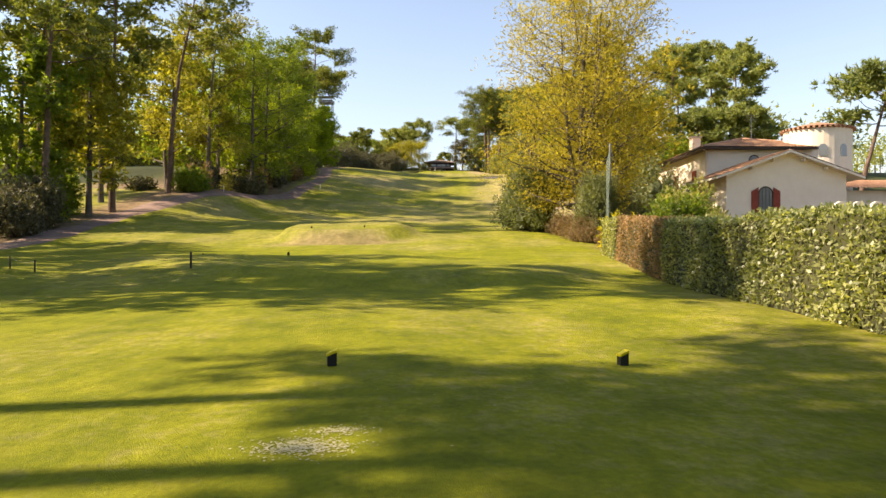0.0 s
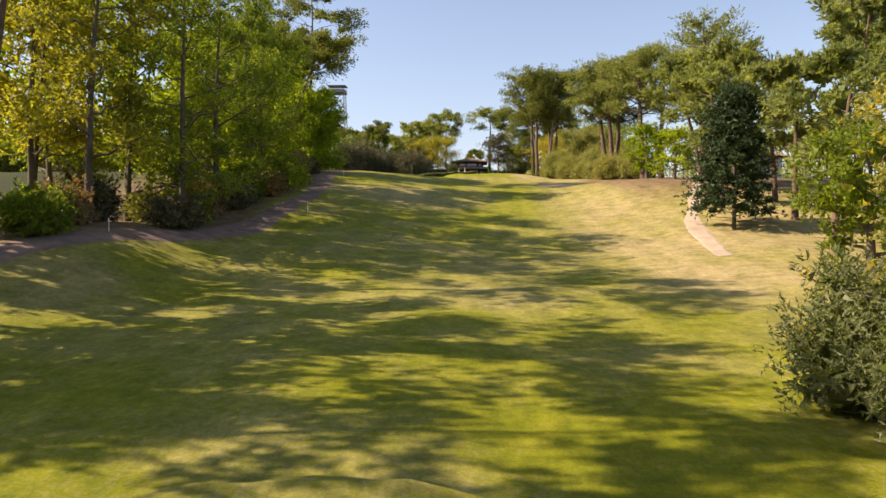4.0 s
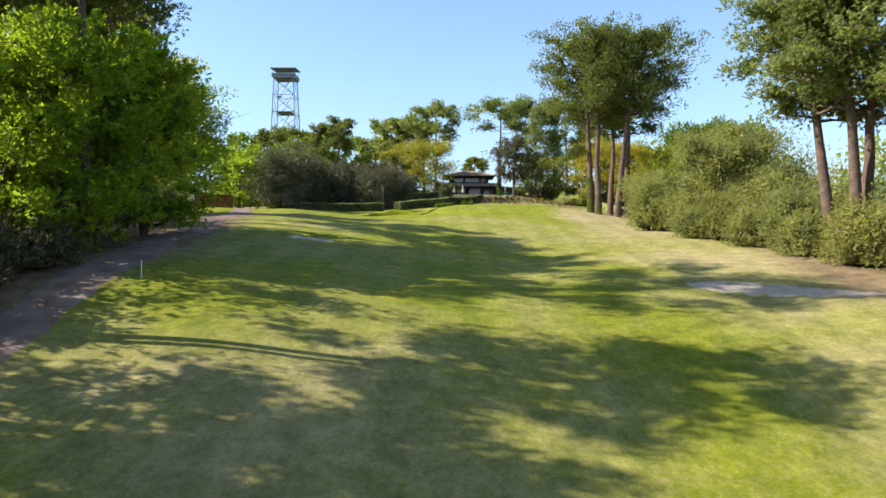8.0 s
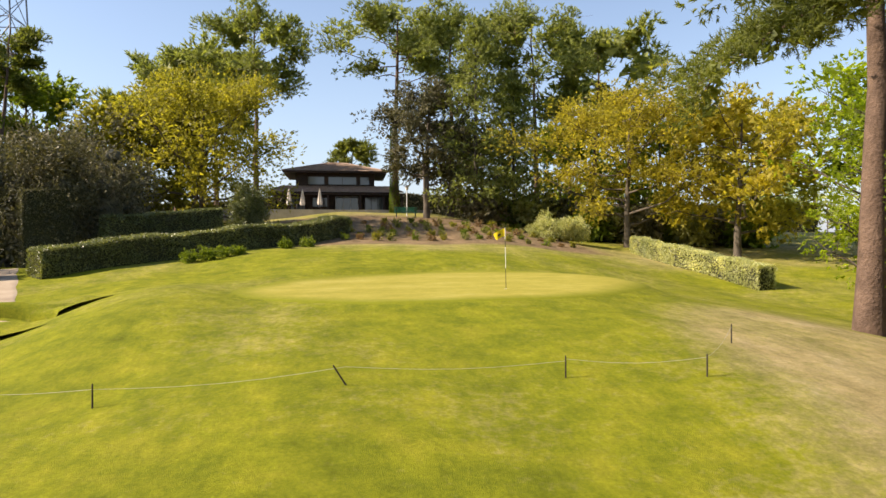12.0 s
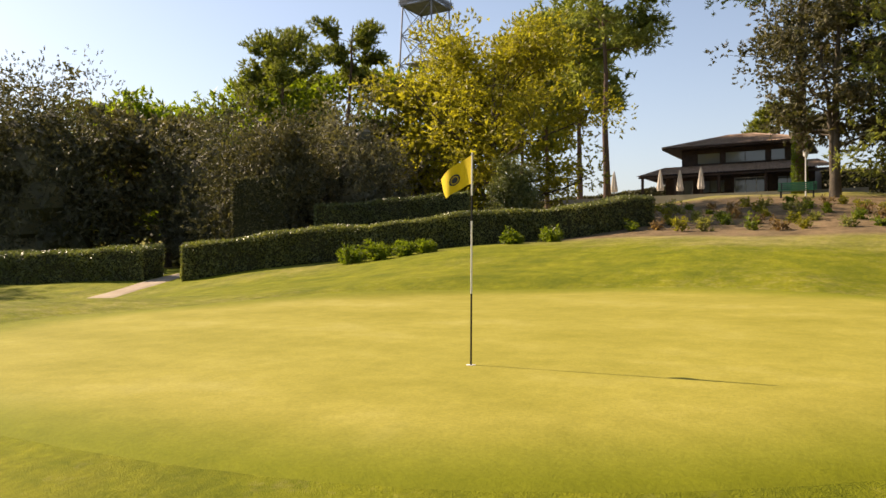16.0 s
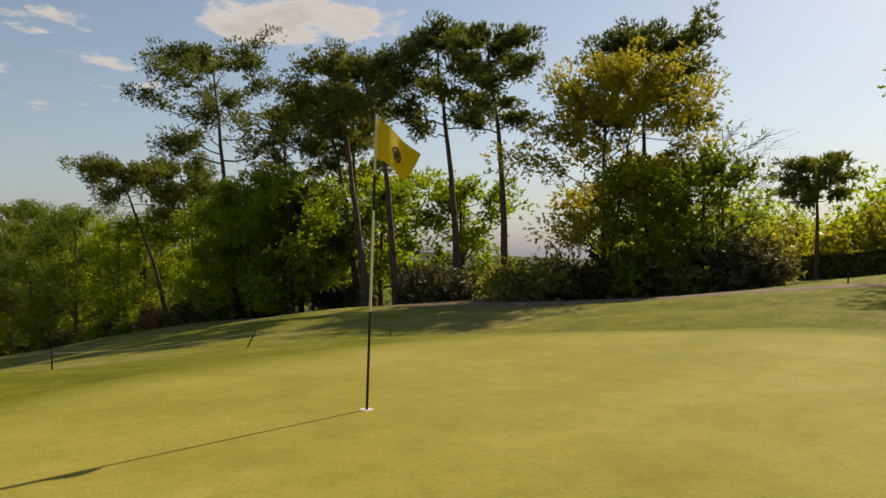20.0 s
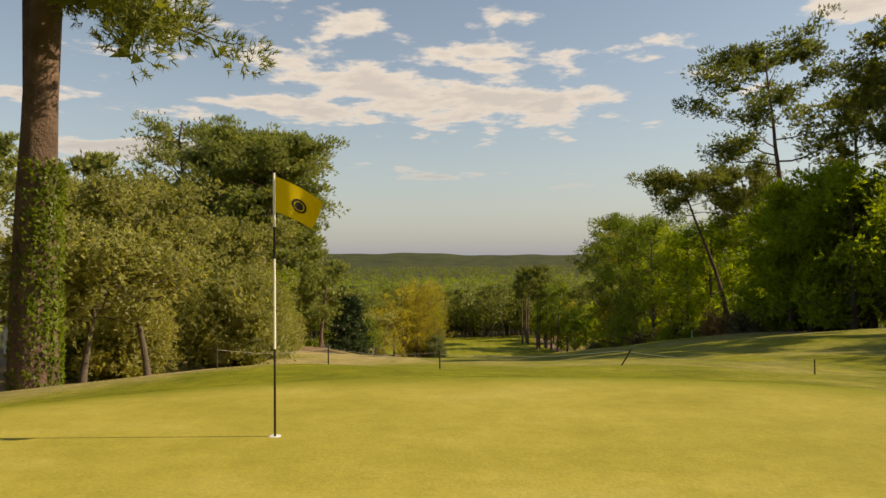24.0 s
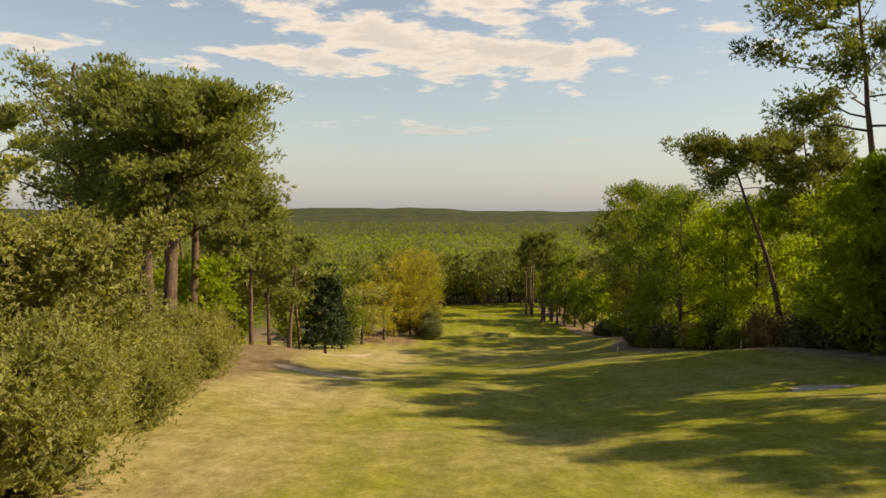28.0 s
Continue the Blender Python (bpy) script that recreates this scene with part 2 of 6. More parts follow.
def mottled(name, c1, c2, scale=3.0, fine=40.0, rough=0.8, relief=0.02, strength=0.5, metal=0.0, spec=0.3):
    def build(nt, n, ln, p):
        big, small = noise_of(n, ln, scale, 4), noise_of(n, ln, fine, 6)
        col = ramp_of(n, ln, big, ((0.3, c1), (0.7, c2)))
        col = mix_of(n, ln, 0.35, col, mix_of(n, ln, small, (0.55, 0.55, 0.55), (1.4, 1.4, 1.4)), "MULTIPLY")
        ln.new(col, p.inputs["Base Color"])
        p.inputs["Metallic"].default_value, p.inputs["Specular IOR Level"].default_value = metal, spec
        bump_to(n, ln, p, small, strength, relief)
    return material(name, build, rough)


def leafy(name, dark, light, shine=0.3, through=0.35, rough=0.5, even=0.6):
    """Leaves: each one its own shade, each tree its own cast, lit through from behind."""
    def build(nt, n, ln, p):
        geo, inf = n.new("ShaderNodeNewGeometry"), n.new("ShaderNodeObjectInfo")
        soft = n.new("ShaderNodeMapRange")
        ln.new(geo.outputs["Random Per Island"], soft.inputs[0])
        soft.inputs[3].default_value, soft.inputs[4].default_value = 0.5 - even / 2, 0.5 + even / 2
        col = mix_of(n, ln, soft.outputs[0], dark, light)
        # lit and shaded clumps, painted into the leaf colour as noise
        clump_shade = noise_of(n, ln, 0.6, 4)
        col = mix_of(n, ln, 0.8, col, ramp_of(n, ln, clump_shade, ((0.32, (0.45, 0.50, 0.45)), (0.68, (1.45, 1.38, 1.25)))), "MULTIPLY")
        cast = ramp_of(n, ln, inf.outputs["Random"], ((0.0, (0.86, 0.9, 0.9)), (1.0, (1.12, 1.08, 1.0))))
        col = mix_of(n, ln, 1.0, col, cast, "MULTIPLY")
        ln.new(col, p.inputs["Base Color"])
        p.inputs["Specular IOR Level"].default_value = shine
        tr = n.new("ShaderNodeBsdfTranslucent")
        warm = mix_of(n, ln, 1.0, col, (1.95, 1.95, 0.8), "MULTIPLY")
        ln.new(warm, tr.inputs[0])
        mx = n.new("ShaderNodeMixShader")
        mx.inputs[0].default_value = through
        ln.new(p.outputs[0], mx.inputs[1]), ln.new(tr.outputs[0], mx.inputs[2])
        ln.new(mx.outputs[0], n["Material Output"].inputs[0])
    return material(name, build, rough)


def grass_build(nt, n, ln, p):
    zone = n.new("ShaderNodeVertexColor")
    zone.layer_name = "zone"
    sep = n.new("ShaderNodeSeparateColor")
    ln.new(zone.outputs[0], sep.inputs[0])
    broad, mid, fine = noise_of(n, ln, 0.12, 5), noise_of(n, ln, 0.9, 5, 0.65), noise_of(n, ln, 14, 5, 0.7)
    lush = ramp_of(n, ln, mid, ((0.28, (0.115, 0.138, 0.007)), (0.5, (0.180, 0.195, 0.010)), (0.74, (0.255, 0.245, 0.020))))
    dry = ramp_of(n, ln, mid, ((0.3, (0.25, 0.20, 0.09)), (0.55, (0.36, 0.29, 0.15)), (0.75, (0.44, 0.36, 0.215))))
    wild = ramp_of(n, ln, mid, ((0.3, (0.115, 0.08, 0.045)), (0.6, (0.235, 0.165, 0.10)), (0.8, (0.17, 0.16, 0.06))))
    lo = n.new("ShaderNodeMapRange")
    ln.new(broad, lo.inputs[0])
    lo.inputs[1].default_value, lo.inputs[2].default_value, lo.inputs[3].default_value, lo.inputs[4].default_value = 0.35, 0.65, -0.34, 0.24
    speck = n.new("ShaderNodeMapRange")
    ln.new(noise_of(n, ln, 4.5, 6, 0.75), speck.inputs[0])
    speck.inputs[1].default_value, speck.inputs[2].default_value, speck.inputs[3].default_value, speck.inputs[4].default_value = 0.38, 0.66, -0.22, 0.30
    both = n.new("ShaderNodeMath")
    both.operation = "ADD"
    ln.new(lo.outputs[0], both.inputs[0]), ln.new(speck.outputs[0], both.inputs[1])
    ad = n.new("ShaderNodeMath")
    ad.operation, ad.use_clamp = "ADD", True
    ln.new(sep.outputs[0], ad.inputs[0]), ln.new(both.outputs[0], ad.inputs[1])
    col = mix_of(n, ln, ad.outputs[0], lush, dry)
    col = mix_of(n, ln, sep.outputs[1], col, wild)
    # spring woodland floor far off
    stand = noise_of(n, ln, 0.012, 7, 0.65)
    wood = ramp_of(n, ln, stand, ((0.35, (0.022, 0.028, 0.012)), (0.6, (0.06, 0.07, 0.022))))
    wood = mix_of(n, ln, zone.outputs["Alpha"], wood, ramp_of(n, ln, stand, ((0.40, (0.04, 0.05, 0.014)), (0.55, (0.11, 0.125, 0.02)), (0.7, (0.19, 0.18, 0.03)))))
    col = mix_of(n, ln, sep.outputs[2], col, wood)
    wave, where = n.new("ShaderNodeTexWave"), n.new("ShaderNodeTexCoord")
    ln.new(where.outputs["Object"], wave.inputs["Vector"])
    wave.inputs["Scale"].default_value, wave.inputs["Distortion"].default_value, wave.inputs["Detail Scale"].default_value = 0.11, 2.0, 0.2
    col = mix_of(n, ln, 0.5, col, ramp_of(n, ln, wave.outputs["Fac"], ((0.2, (0.88, 0.90, 0.86)), (0.8, (1.12, 1.10, 1.08)))), "MULTIPLY")
    streak = noise_of(n, ln, 3.2, 4, 0.75, (1, 0.45, 1))
    col = mix_of(n, ln, 0.75, col, ramp_of(n, ln, streak, ((0.32, (0.72, 0.75, 0.7)), (0.68, (1.26, 1.22, 1.2)))), "MULTIPLY")
    col = mix_of(n, ln, 0.6, col, ramp_of(n, ln, fine, ((0.3, (0.62, 0.64, 0.55)), (0.7, (1.35, 1.3, 1.25)))), "MULTIPLY")
    ln.new(col, p.inputs["Base Color"])
    p.inputs["Specular IOR Level"].default_value = 0.12
    hgt = mix_of(n, ln, 0.45, noise_of(n, ln, 55, 4, 0.7), mid)
    bump_to(n, ln, p, hgt, 0.7, 0.06)


def green_build(nt, n, ln, p):
    mid, fine = noise_of(n, ln, 0.45, 5, 0.6, (1, 1.3, 1)), noise_of(n, ln, 30, 4, 0.7)
    col = ramp_of(n, ln, mid, ((0.3, (0.265, 0.238, 0.036)), (0.55, (0.33, 0.29, 0.055)), (0.75, (0.395, 0.345, 0.095))))
    zone = n.new("ShaderNodeVertexColor")
    zone.layer_name = "zone"
    sep = n.new("ShaderNodeSeparateColor")
    ln.new(zone.outputs[0], sep.inputs[0])
    col = mix_of(n, ln, sep.outputs[0], (0.175, 0.188, 0.010), col)
    blotch = noise_of(n, ln, 3.5, 6, 0.7)
    col = mix_of(n, ln, 0.7, col, ramp_of(n, ln, blotch, ((0.3, (0.82, 0.84, 0.75)), (0.7, (1.16, 1.14, 1.2)))), "MULTIPLY")
    col = mix_of(n, ln, 0.55, col, ramp_of(n, ln, fine, ((0.3, (0.75, 0.76, 0.7)), (0.7, (1.2, 1.2, 1.15)))), "MULTIPLY")
    ln.new(col, p.inputs["Base Color"])
    p.inputs["Specular IOR Level"].default_value = 0.12
    bump_to(n, ln, p, fine, 0.35, 0.015)


GRASS = material("mown grass", grass_build, 0.9)
PUTT = material("close-cut putting grass", green_build, 0.9)
SAND = mottled("bunker sand", (0.36, 0.28, 0.21), (0.47, 0.38, 0.29), 0.8, 25, 0.95, 0.03, 0.6)
TRACK = mottled("worn track", (0.14, 0.088, 0.068), (0.28, 0.19, 0.15), 0.7, 12, 0.95, 0.04, 0.7)
DIRT = mottled("sandy footpath", (0.34, 0.26, 0.18), (0.46, 0.37, 0.27), 0.8, 14, 0.95, 0.04, 0.6)
PINE_BARK = mottled("pine bark", (0.085, 0.055, 0.04), (0.19, 0.125, 0.09), 1.6, 9, 0.95, 0.08, 1.0)
BARK = mottled("grey bark", (0.075, 0.06, 0.045), (0.15, 0.125, 0.095), 1.5, 10, 0.95, 0.05, 0.9)
NEEDLES = leafy("pine needles", (0.07, 0.09, 0.022), (0.22, 0.24, 0.066), 0.25, 0.38, 0.55)
NEEDLES_PALE = leafy("grey-green pine needles", (0.10, 0.125, 0.042), (0.31, 0.34, 0.125), 0.25, 0.4, 0.55)
SPRING = leafy("fresh spring leaves", (0.135, 0.185, 0.015), (0.32, 0.385, 0.038), 0.25, 0.6)
GREEN_LEAF = leafy("green leaves", (0.085, 0.13, 0.015), (0.21, 0.26, 0.033), 0.3, 0.48)
YELLOW_LEAF = leafy("yellow spring leaves", (0.25, 0.215, 0.032), (0.42, 0.365, 0.075), 0.2, 0.55, 0.55, 0.25)
RUSSET_LEAF = leafy("olive-yellow leaves", (0.155, 0.155, 0.026), (0.35, 0.325, 0.06), 0.25, 0.5)
OLIVE_LEAF = leafy("olive-green leaves", (0.155, 0.16, 0.052), (0.35, 0.345, 0.14), 0.25, 0.42)
# the paler brown-grey leaves paint in the glints of the dark evergreens
HOLLY_LEAF = leafy("dark leaves, grey glints in the colour", (0.05, 0.05, 0.026), (0.19, 0.175, 0.115), 0.3, 0.2, 0.6, 0.9)
HEDGE_LEAF = leafy("hedge leaves", (0.085, 0.105, 0.03), (0.44, 0.44, 0.2), 0.5, 0.4, 0.4, 0.95)
LIME_LEAF = leafy("bright green leaves", (0.105, 0.15, 0.016), (0.26, 0.31, 0.036), 0.3, 0.55)
LILAC_LEAF = leafy("grey-lilac leaves", (0.085, 0.08, 0.055), (0.27, 0.25, 0.19), 0.3, 0.25, 0.6, 0.9)
BOX_LEAF = leafy("box hedge leaves", (0.065, 0.085, 0.030), (0.24, 0.26, 0.115), 0.55, 0.25, 0.4, 0.9)
PALE_LEAF = leafy("pale variegated leaves", (0.26, 0.28, 0.11), (0.60, 0.60, 0.36), 0.4, 0.35, 0.5, 0.95)
DRY_LEAF = leafy("dry brown leaves", (0.17, 0.11, 0.06), (0.33, 0.22, 0.13), 0.2, 0.3)
# near-black, so the shade inside a hedge is put into its colour
DARK_CORE = mottled("dark hedge inside, shade in the colour", (0.03, 0.032, 0.014), (0.055, 0.055, 0.022), 2, 12, 1.0)
FLOWER_LEAF = leafy("bright yellow flowers", (0.42, 0.36, 0.012), (0.66, 0.56, 0.03), 0.2, 0.4)
BLUE_LEAF = leafy("blue-green leaves", (0.075, 0.095, 0.04), (0.21, 0.235, 0.115), 0.3, 0.35)
CON_LEAF = leafy("dark conifer foliage", (0.022, 0.045, 0.020), (0.07, 0.105, 0.045), 0.2, 0.15, 0.6)

# ---- ground ----
def steps(*spans):
    """Coordinates with a step for each stretch: (from, to, step) ..."""
    out = []
    for a, b, s in spans:
        out += list(np.arange(a, b, s))
    return np.array(out + [spans[-1][1]])


def dryness(x, y):
    """How parched the turf is, 0 to 1."""
    d = 0.58 * smooth(2, 14, x) * smooth(70, 95, y) * (1 - smooth(165, 185, y))
    d = d + 0.85 * smooth(7, 12, x) * smooth(183, 195, y) * (1 - smooth(213, 221, y))
    d = d + 0.5 * bump(x, y, -6.5, 46.6, 5.2, 1.7, 0, 0.9) + 0.04 * bump(x, y, 3, 188, 10, 8, 0, 1.0)
    d = d + 0.4 * bump(x, y, -12, 137, 14, 9, 0, 1.2) + 0.35 * smooth(236, 245, y) + 0.25 * bump(x, y, 7, 22, 3, 14, 0, 1.0)
    d = d + 0.6 * bump(x, y, 13, 205, 6.0, 10, 0.1, 0.9) + 0.2 * smooth(60, 75, y) * (1 - smooth(105, 130, y))
    d = d + 0.35 * bump(x, y, 14.5, 190, 6.5, 12, 0, 0.8) - 0.1 * (1 - smooth(35, 55, y)) - 0.12 * smooth(200, 208, y) * (1 - smooth(234, 240, y)) * (1 - smooth(8, 11, x))
    d = d + 0.5 * bump(x, y, 12.0, 212, 3.2, 6, 0, 0.8)
    d = d + 0.2 * smooth(150, 170, y) * (1 - smooth(198, 206, y))
    return np.clip(d + 0.12, 0, 1)


def wildness(x, y):
    """Woodland litter beneath the trees on both sides."""
    left = smooth(-23, -26.5, x + 1.2 * np.sin(y * 0.11) + 5 * (1 - smooth(82, 100, y))) * (1 - smooth(196, 206, y)) * (1 - smooth(-34, -38, x) * (1 - smooth(92, 104, y))) * (1 - smooth(-52, -62, x + 3 * np.sin(y * 0.17)))
    right = smooth(15.0, 19.0, x - 0.05 * (y - 150) + 1.5 * np.sin(y * 0.13)) * (smooth(120, 140, y) * (1 - smooth(205, 212, y)))
    right = np.maximum(right, smooth(9, 11, x + 0.8 * np.sin(y * 0.5)) * smooth(36, 40, y) * (1 - smooth(70, 78, y)))
    bed = smooth(242.5, 244.5, y - 0.004 * (x - 2) ** 2) * (1 - smooth(262, 266, y)) * smooth(-14, -11, x) * (1 - smooth(17, 20, x))
    scar = 0.55 * bump(x, y, -7.0, 46.6, 4.0, 1.2, 0, 0.9)
    return np.clip(np.maximum(np.maximum(np.maximum(left, right), bed), scar), 0, 1)


def build_ground():
    xs = steps((-5000, -600, 200), (-600, -100, 20), (-100, -56, 3), (-56, -22, 0.9), (-22, -6, 0.5), (-6, 40, 0.9), (40, 100, 3), (100, 600, 25), (600, 5000, 220))
    ys = steps((-5000, -600, 100), (-600, -100, 12), (-100, -20, 3), (-20, 206, 1.0), (206, 246, 0.6), (246, 300, 1.2), (300, 420, 6), (420, 1000, 40), (1000, 4000, 300))
    gx, gy = np.meshgrid(xs, ys)
    gz = height(gx, gy)
    nx, ny = len(xs), len(ys)
    i = (np.arange(ny - 1)[:, None] * nx + np.arange(nx - 1)[None]).ravel()
    me = mesh_of("ground", np.stack([gx, gy, gz], -1).reshape(-1, 3), np.stack([i, i + 1, i + 1 + nx, i + nx], -1), True)
    far = np.clip(smooth(-30, -90, gy) + smooth(42, 60, np.where(gx < 0, np.abs(gx) - 100 * smooth(35, 50, gy) * (1 - smooth(105, 120, gy)), gx)) * (1 - smooth(188, 202, gy)) + smooth(300, 330, gy), 0, 1)
    col = np.stack([dryness(gx, gy), wildness(gx, gy), far, smooth(-330, -430, gy) * (1 - smooth(-1000, -1250, gy))], -1).reshape(-1, 4)
    at = me.color_attributes.new("zone", "FLOAT_COLOR", "POINT")
    at.data.foreach_set("color", col.astype(np.float32).ravel())
    ob = piece("ground", me, GRASS)
    tagged(ob, "rolling golf-course turf, green with parched yellow patches", "ground", kind="structure")


def disc(name, cx, cy, rx, ry, turn, lift, mat, label, cat, wob=0.06, rings=14, sides=72, seed=1):
    rg = np.random.default_rng(seed)
    ph = rg.uniform(0, 6.28, 4)
    a = np.linspace(0, 2 * math.pi, sides, endpoint=False)
    wobble = 1 + wob * (np.sin(2 * a + ph[0]) + 0.6 * np.sin(3 * a + ph[1]) + 0.35 * np.sin(7 * a + ph[2]))
    vs, fs = [(cx, cy, H(cx, cy) + lift)], []
    for k in range(1, rings + 1):
        f = k / rings
        u, v = rx * f * np.cos(a) * wobble, ry * f * np.sin(a) * wobble
        X, Y = cx + u * math.cos(turn) - v * math.sin(turn), cy + u * math.sin(turn) + v * math.cos(turn)
        Z = height(X, Y) + (lift if k < rings else -0.05)
        vs += list(zip(X, Y, Z))
    quads = []
    for k in range(rings - 1):
        b = 1 + k * sides
        for s in range(sides):
            t = (s + 1) % sides
            quads.append((b + s, b + sides + s, b + sides + t, b + t))
    for s in range(0, sides, 2):
        quads.append((0, 1 + s, 1 + (s + 1) % sides, 1 + (s + 2) % sides))
    ob = piece(name, mesh_of(name, vs, quads, True), mat)
    rim = np.r_[1.0, np.repeat(1 - smooth(0.80, 0.985, np.arange(1, rings + 1) / rings), sides)]
    at = ob.data.color_attributes.new("zone", "FLOAT_COLOR", "POINT")
    at.data.foreach_set("color", np.repeat(rim[:, None], 4, 1).astype(np.float32).ravel())
    return tagged(ob, label, cat, kind="structure")


def strip(name, pts, width, lift, mat, label, cat, seed=3):
    """A path of uneven width along points (x, y)."""
    rg = np.random.default_rng(seed)
    pts = np.array(pts, float)
    s = np.r_[0, np.cumsum(np.hypot(*np.diff(pts, axis=0).T))]
    t = np.arange(0, s[-1], 0.7)
    c = np.stack([np.interp(t, s, pts[:, k]) for k in (0, 1)], -1)
    kern = np.ones(9) / 9
    c = np.stack([np.convolve(np.pad(c[:, k], 4, mode="edge"), kern, "valid") for k in (0, 1)], -1)
    d = np.gradient(c, axis=0)
    d /= np.hypot(*d.T)[:, None]
    nrm = np.stack([d[:, 1], -d[:, 0]], -1)
    cols = 9
    vs = []
    wl = width / 2 * (1 + 0.2 * np.convolve(rg.normal(size=len(t) + 8), np.ones(9) / 3, "valid"))
    wr = width / 2 * (1 + 0.2 * np.convolve(rg.normal(size=len(t) + 8), np.ones(9) / 3, "valid"))
    for k in range(cols):
        f = k / (cols - 1) * 2 - 1
        p = c + nrm * (np.where(f < 0, wl, wr) * f)[:, None]
        vs.append(np.c_[p, height(p[:, 0], p[:, 1]) + (lift if 0 < k < cols - 1 else -0.05)])
    vs = np.stack(vs, 1).reshape(-1, 3)
    i = (np.arange(len(t) - 1)[:, None] * cols + np.arange(cols - 1)[None]).ravel()
    ob = piece(name, mesh_of(name, vs, np.stack([i, i + 1, i + 1 + cols, i + cols], -1), True), mat)
    return tagged(ob, label, cat, kind="structure")


build_ground()
disc("putting_green", *GREEN, 0.022, PUTT, "smooth close-cut yellow-green putting green", "golf green", 0.035, 26, 120)
for k, (cx, cy, rx, ry, turn, deep) in enumerate(BUNKERS):
    disc("bunker", cx, cy, rx * 0.94, ry * 0.94, turn, 0.03, SAND, "pale sand bunker cut into the turf", "sand bunker", 0.07, 10, 48, k)


def turf_lip(cx, cy, rx, ry, turn, deep):
    """A steep grassy lip round the back of a bunker."""
    a = np.linspace(math.radians(25), math.radians(215), 40)
    rise = 0.62 * deep * np.sin(np.linspace(0.12, math.pi - 0.1, 40)) ** 0.5
    rows = []
    for f, up in ((0.93, -0.08), (0.97, 0.25), (0.99, 0.9), (1.05, 1.0), (1.2, 0.8), (1.45, 0.3), (1.75, -0.06)):
        u, v = rx * f * np.cos(a) * (1 + 0.03 * np.sin(5 * a)), ry * f * np.sin(a)
        X, Y = cx + u * math.cos(turn) - v * math.sin(turn), cy + u * math.sin(turn) + v * math.cos(turn)
        rows.append(np.stack([X, Y, height(X, Y) + 0.02 + (rise * up if up > 0 else up)], -1))
    k = len(rows)
    i = (np.arange(k - 1)[:, None] * 40 + np.arange(39)[None]).ravel()
    ob = piece("bunker_lip", mesh_of("bunker_lip", np.concatenate(rows), np.stack([i, i + 1, i + 41, i + 40], -1), True), GRASS)
    tagged(ob, "steep turf lip round the back of a bunker", "turf", kind="structure")


for spot in BUNKERS[2:]:
    turf_lip(*spot)
strip("track", ((-26, -20), (-28, 20), (-28.8, 48), (-31, 68), (-30, 82), (-26, 93), (-23.6, 103), (-22.8, 116), (-23.5, 135), (-25, 150), (-28, 175), (-32, 200), (-38, 222)), 3.0, 0.03, TRACK,
      "worn grey gravel track along the trees", "track")
strip("footpath", ((16.0, 96), (17.2, 104), (18.9, 113.5), (22.6, 123.5), (26.0, 134), (31.0, 146)), 1.7, 0.03, DIRT, "narrow bare sandy footpath through dry grass", "path")
strip("garden_path", ((-12.5, 225), (-14.8, 229.5), (-16.6, 233.5), (-19, 240)), 1.3, 0.03, DIRT, "pale sandy path leading between hedges", "path")

# ---- plants ----
LINE = np.array([r[1:4] for r in ROWS])


def nearest(x, y):
    """How close the walk comes to a place."""
    return float(np.hypot(LINE[:, 0] - x, LINE[:, 1] - y).min())


def leaf_size(x, y, fine=0.0085, least=0.10, most=0.5):
    return min(most, max(least, fine * nearest(x, y)))


def tubes(lines, sides=6):
    """Tapered limbs: each line is (points Nx3, radii N)."""
    vs, fs, base = [], [], 0
    ang = np.linspace(0, 2 * math.pi, sides, endpoint=False)
    ca, sa = np.cos(ang), np.sin(ang)
    for pts, rad in lines:
        pts, rad = np.asarray(pts, float), np.asarray(rad, float)
        d = np.gradient(pts, axis=0)
        d /= np.linalg.norm(d, axis=1)[:, None] + 1e-9
        ref = np.where(np.abs(d[:, 2:3]) > 0.9, [[1.0, 0, 0]], [[0, 0, 1.0]])
        u = np.cross(d, ref)
        u /= np.linalg.norm(u, axis=1)[:, None] + 1e-9
        w = np.cross(d, u)
        ring = pts[:, None] + rad[:, None, None] * (ca[None, :, None] * u[:, None] + sa[None, :, None] * w[:, None])
        vs.append(ring.reshape(-1, 3))
        n = len(pts)
        i = np.arange(n - 1)[:, None] * sides
        s = np.arange(sides)[None]
        t = (s + 1) % sides
        fs.append(np.stack([i + s, i + t, i + sides + t, i + sides + s], -1).reshape(-1, 4) + base)
        base += n * sides
    return np.concatenate(vs), np.concatenate(fs)


def blades(centres, aim, length, width, rg, face=None, quads=False):
    """Pointed leaves at the centres, along aim: rhombs, or plain triangles where they stay small."""
    n = len(centres)
    aim = aim / (np.linalg.norm(aim, axis=1)[:, None] + 1e-9)
    r = rg.normal(size=(n, 3))
    if face is not None:  # leaves turn their faces outwards, to the light
        r = r * 0.6 + face
    side = np.cross(aim, r)
    side /= np.linalg.norm(side, axis=1)[:, None] + 1e-9
    L = (length * rg.uniform(0.65, 1.3, n))[:, None] * aim * 0.5
    W = (width * rg.uniform(0.7, 1.25, n))[:, None] * side * 0.5
    if not quads:
        v = np.stack([centres - L + W, centres + L, centres - L - W], 1).reshape(-1, 3)
        return v, np.arange(3 * n).reshape(-1, 3)
    v = np.stack([centres - L, centres + W - 0.1 * L, centres + L, centres - W - 0.1 * L], 1).reshape(-1, 3)
    return v, np.arange(4 * n).reshape(-1, 4)


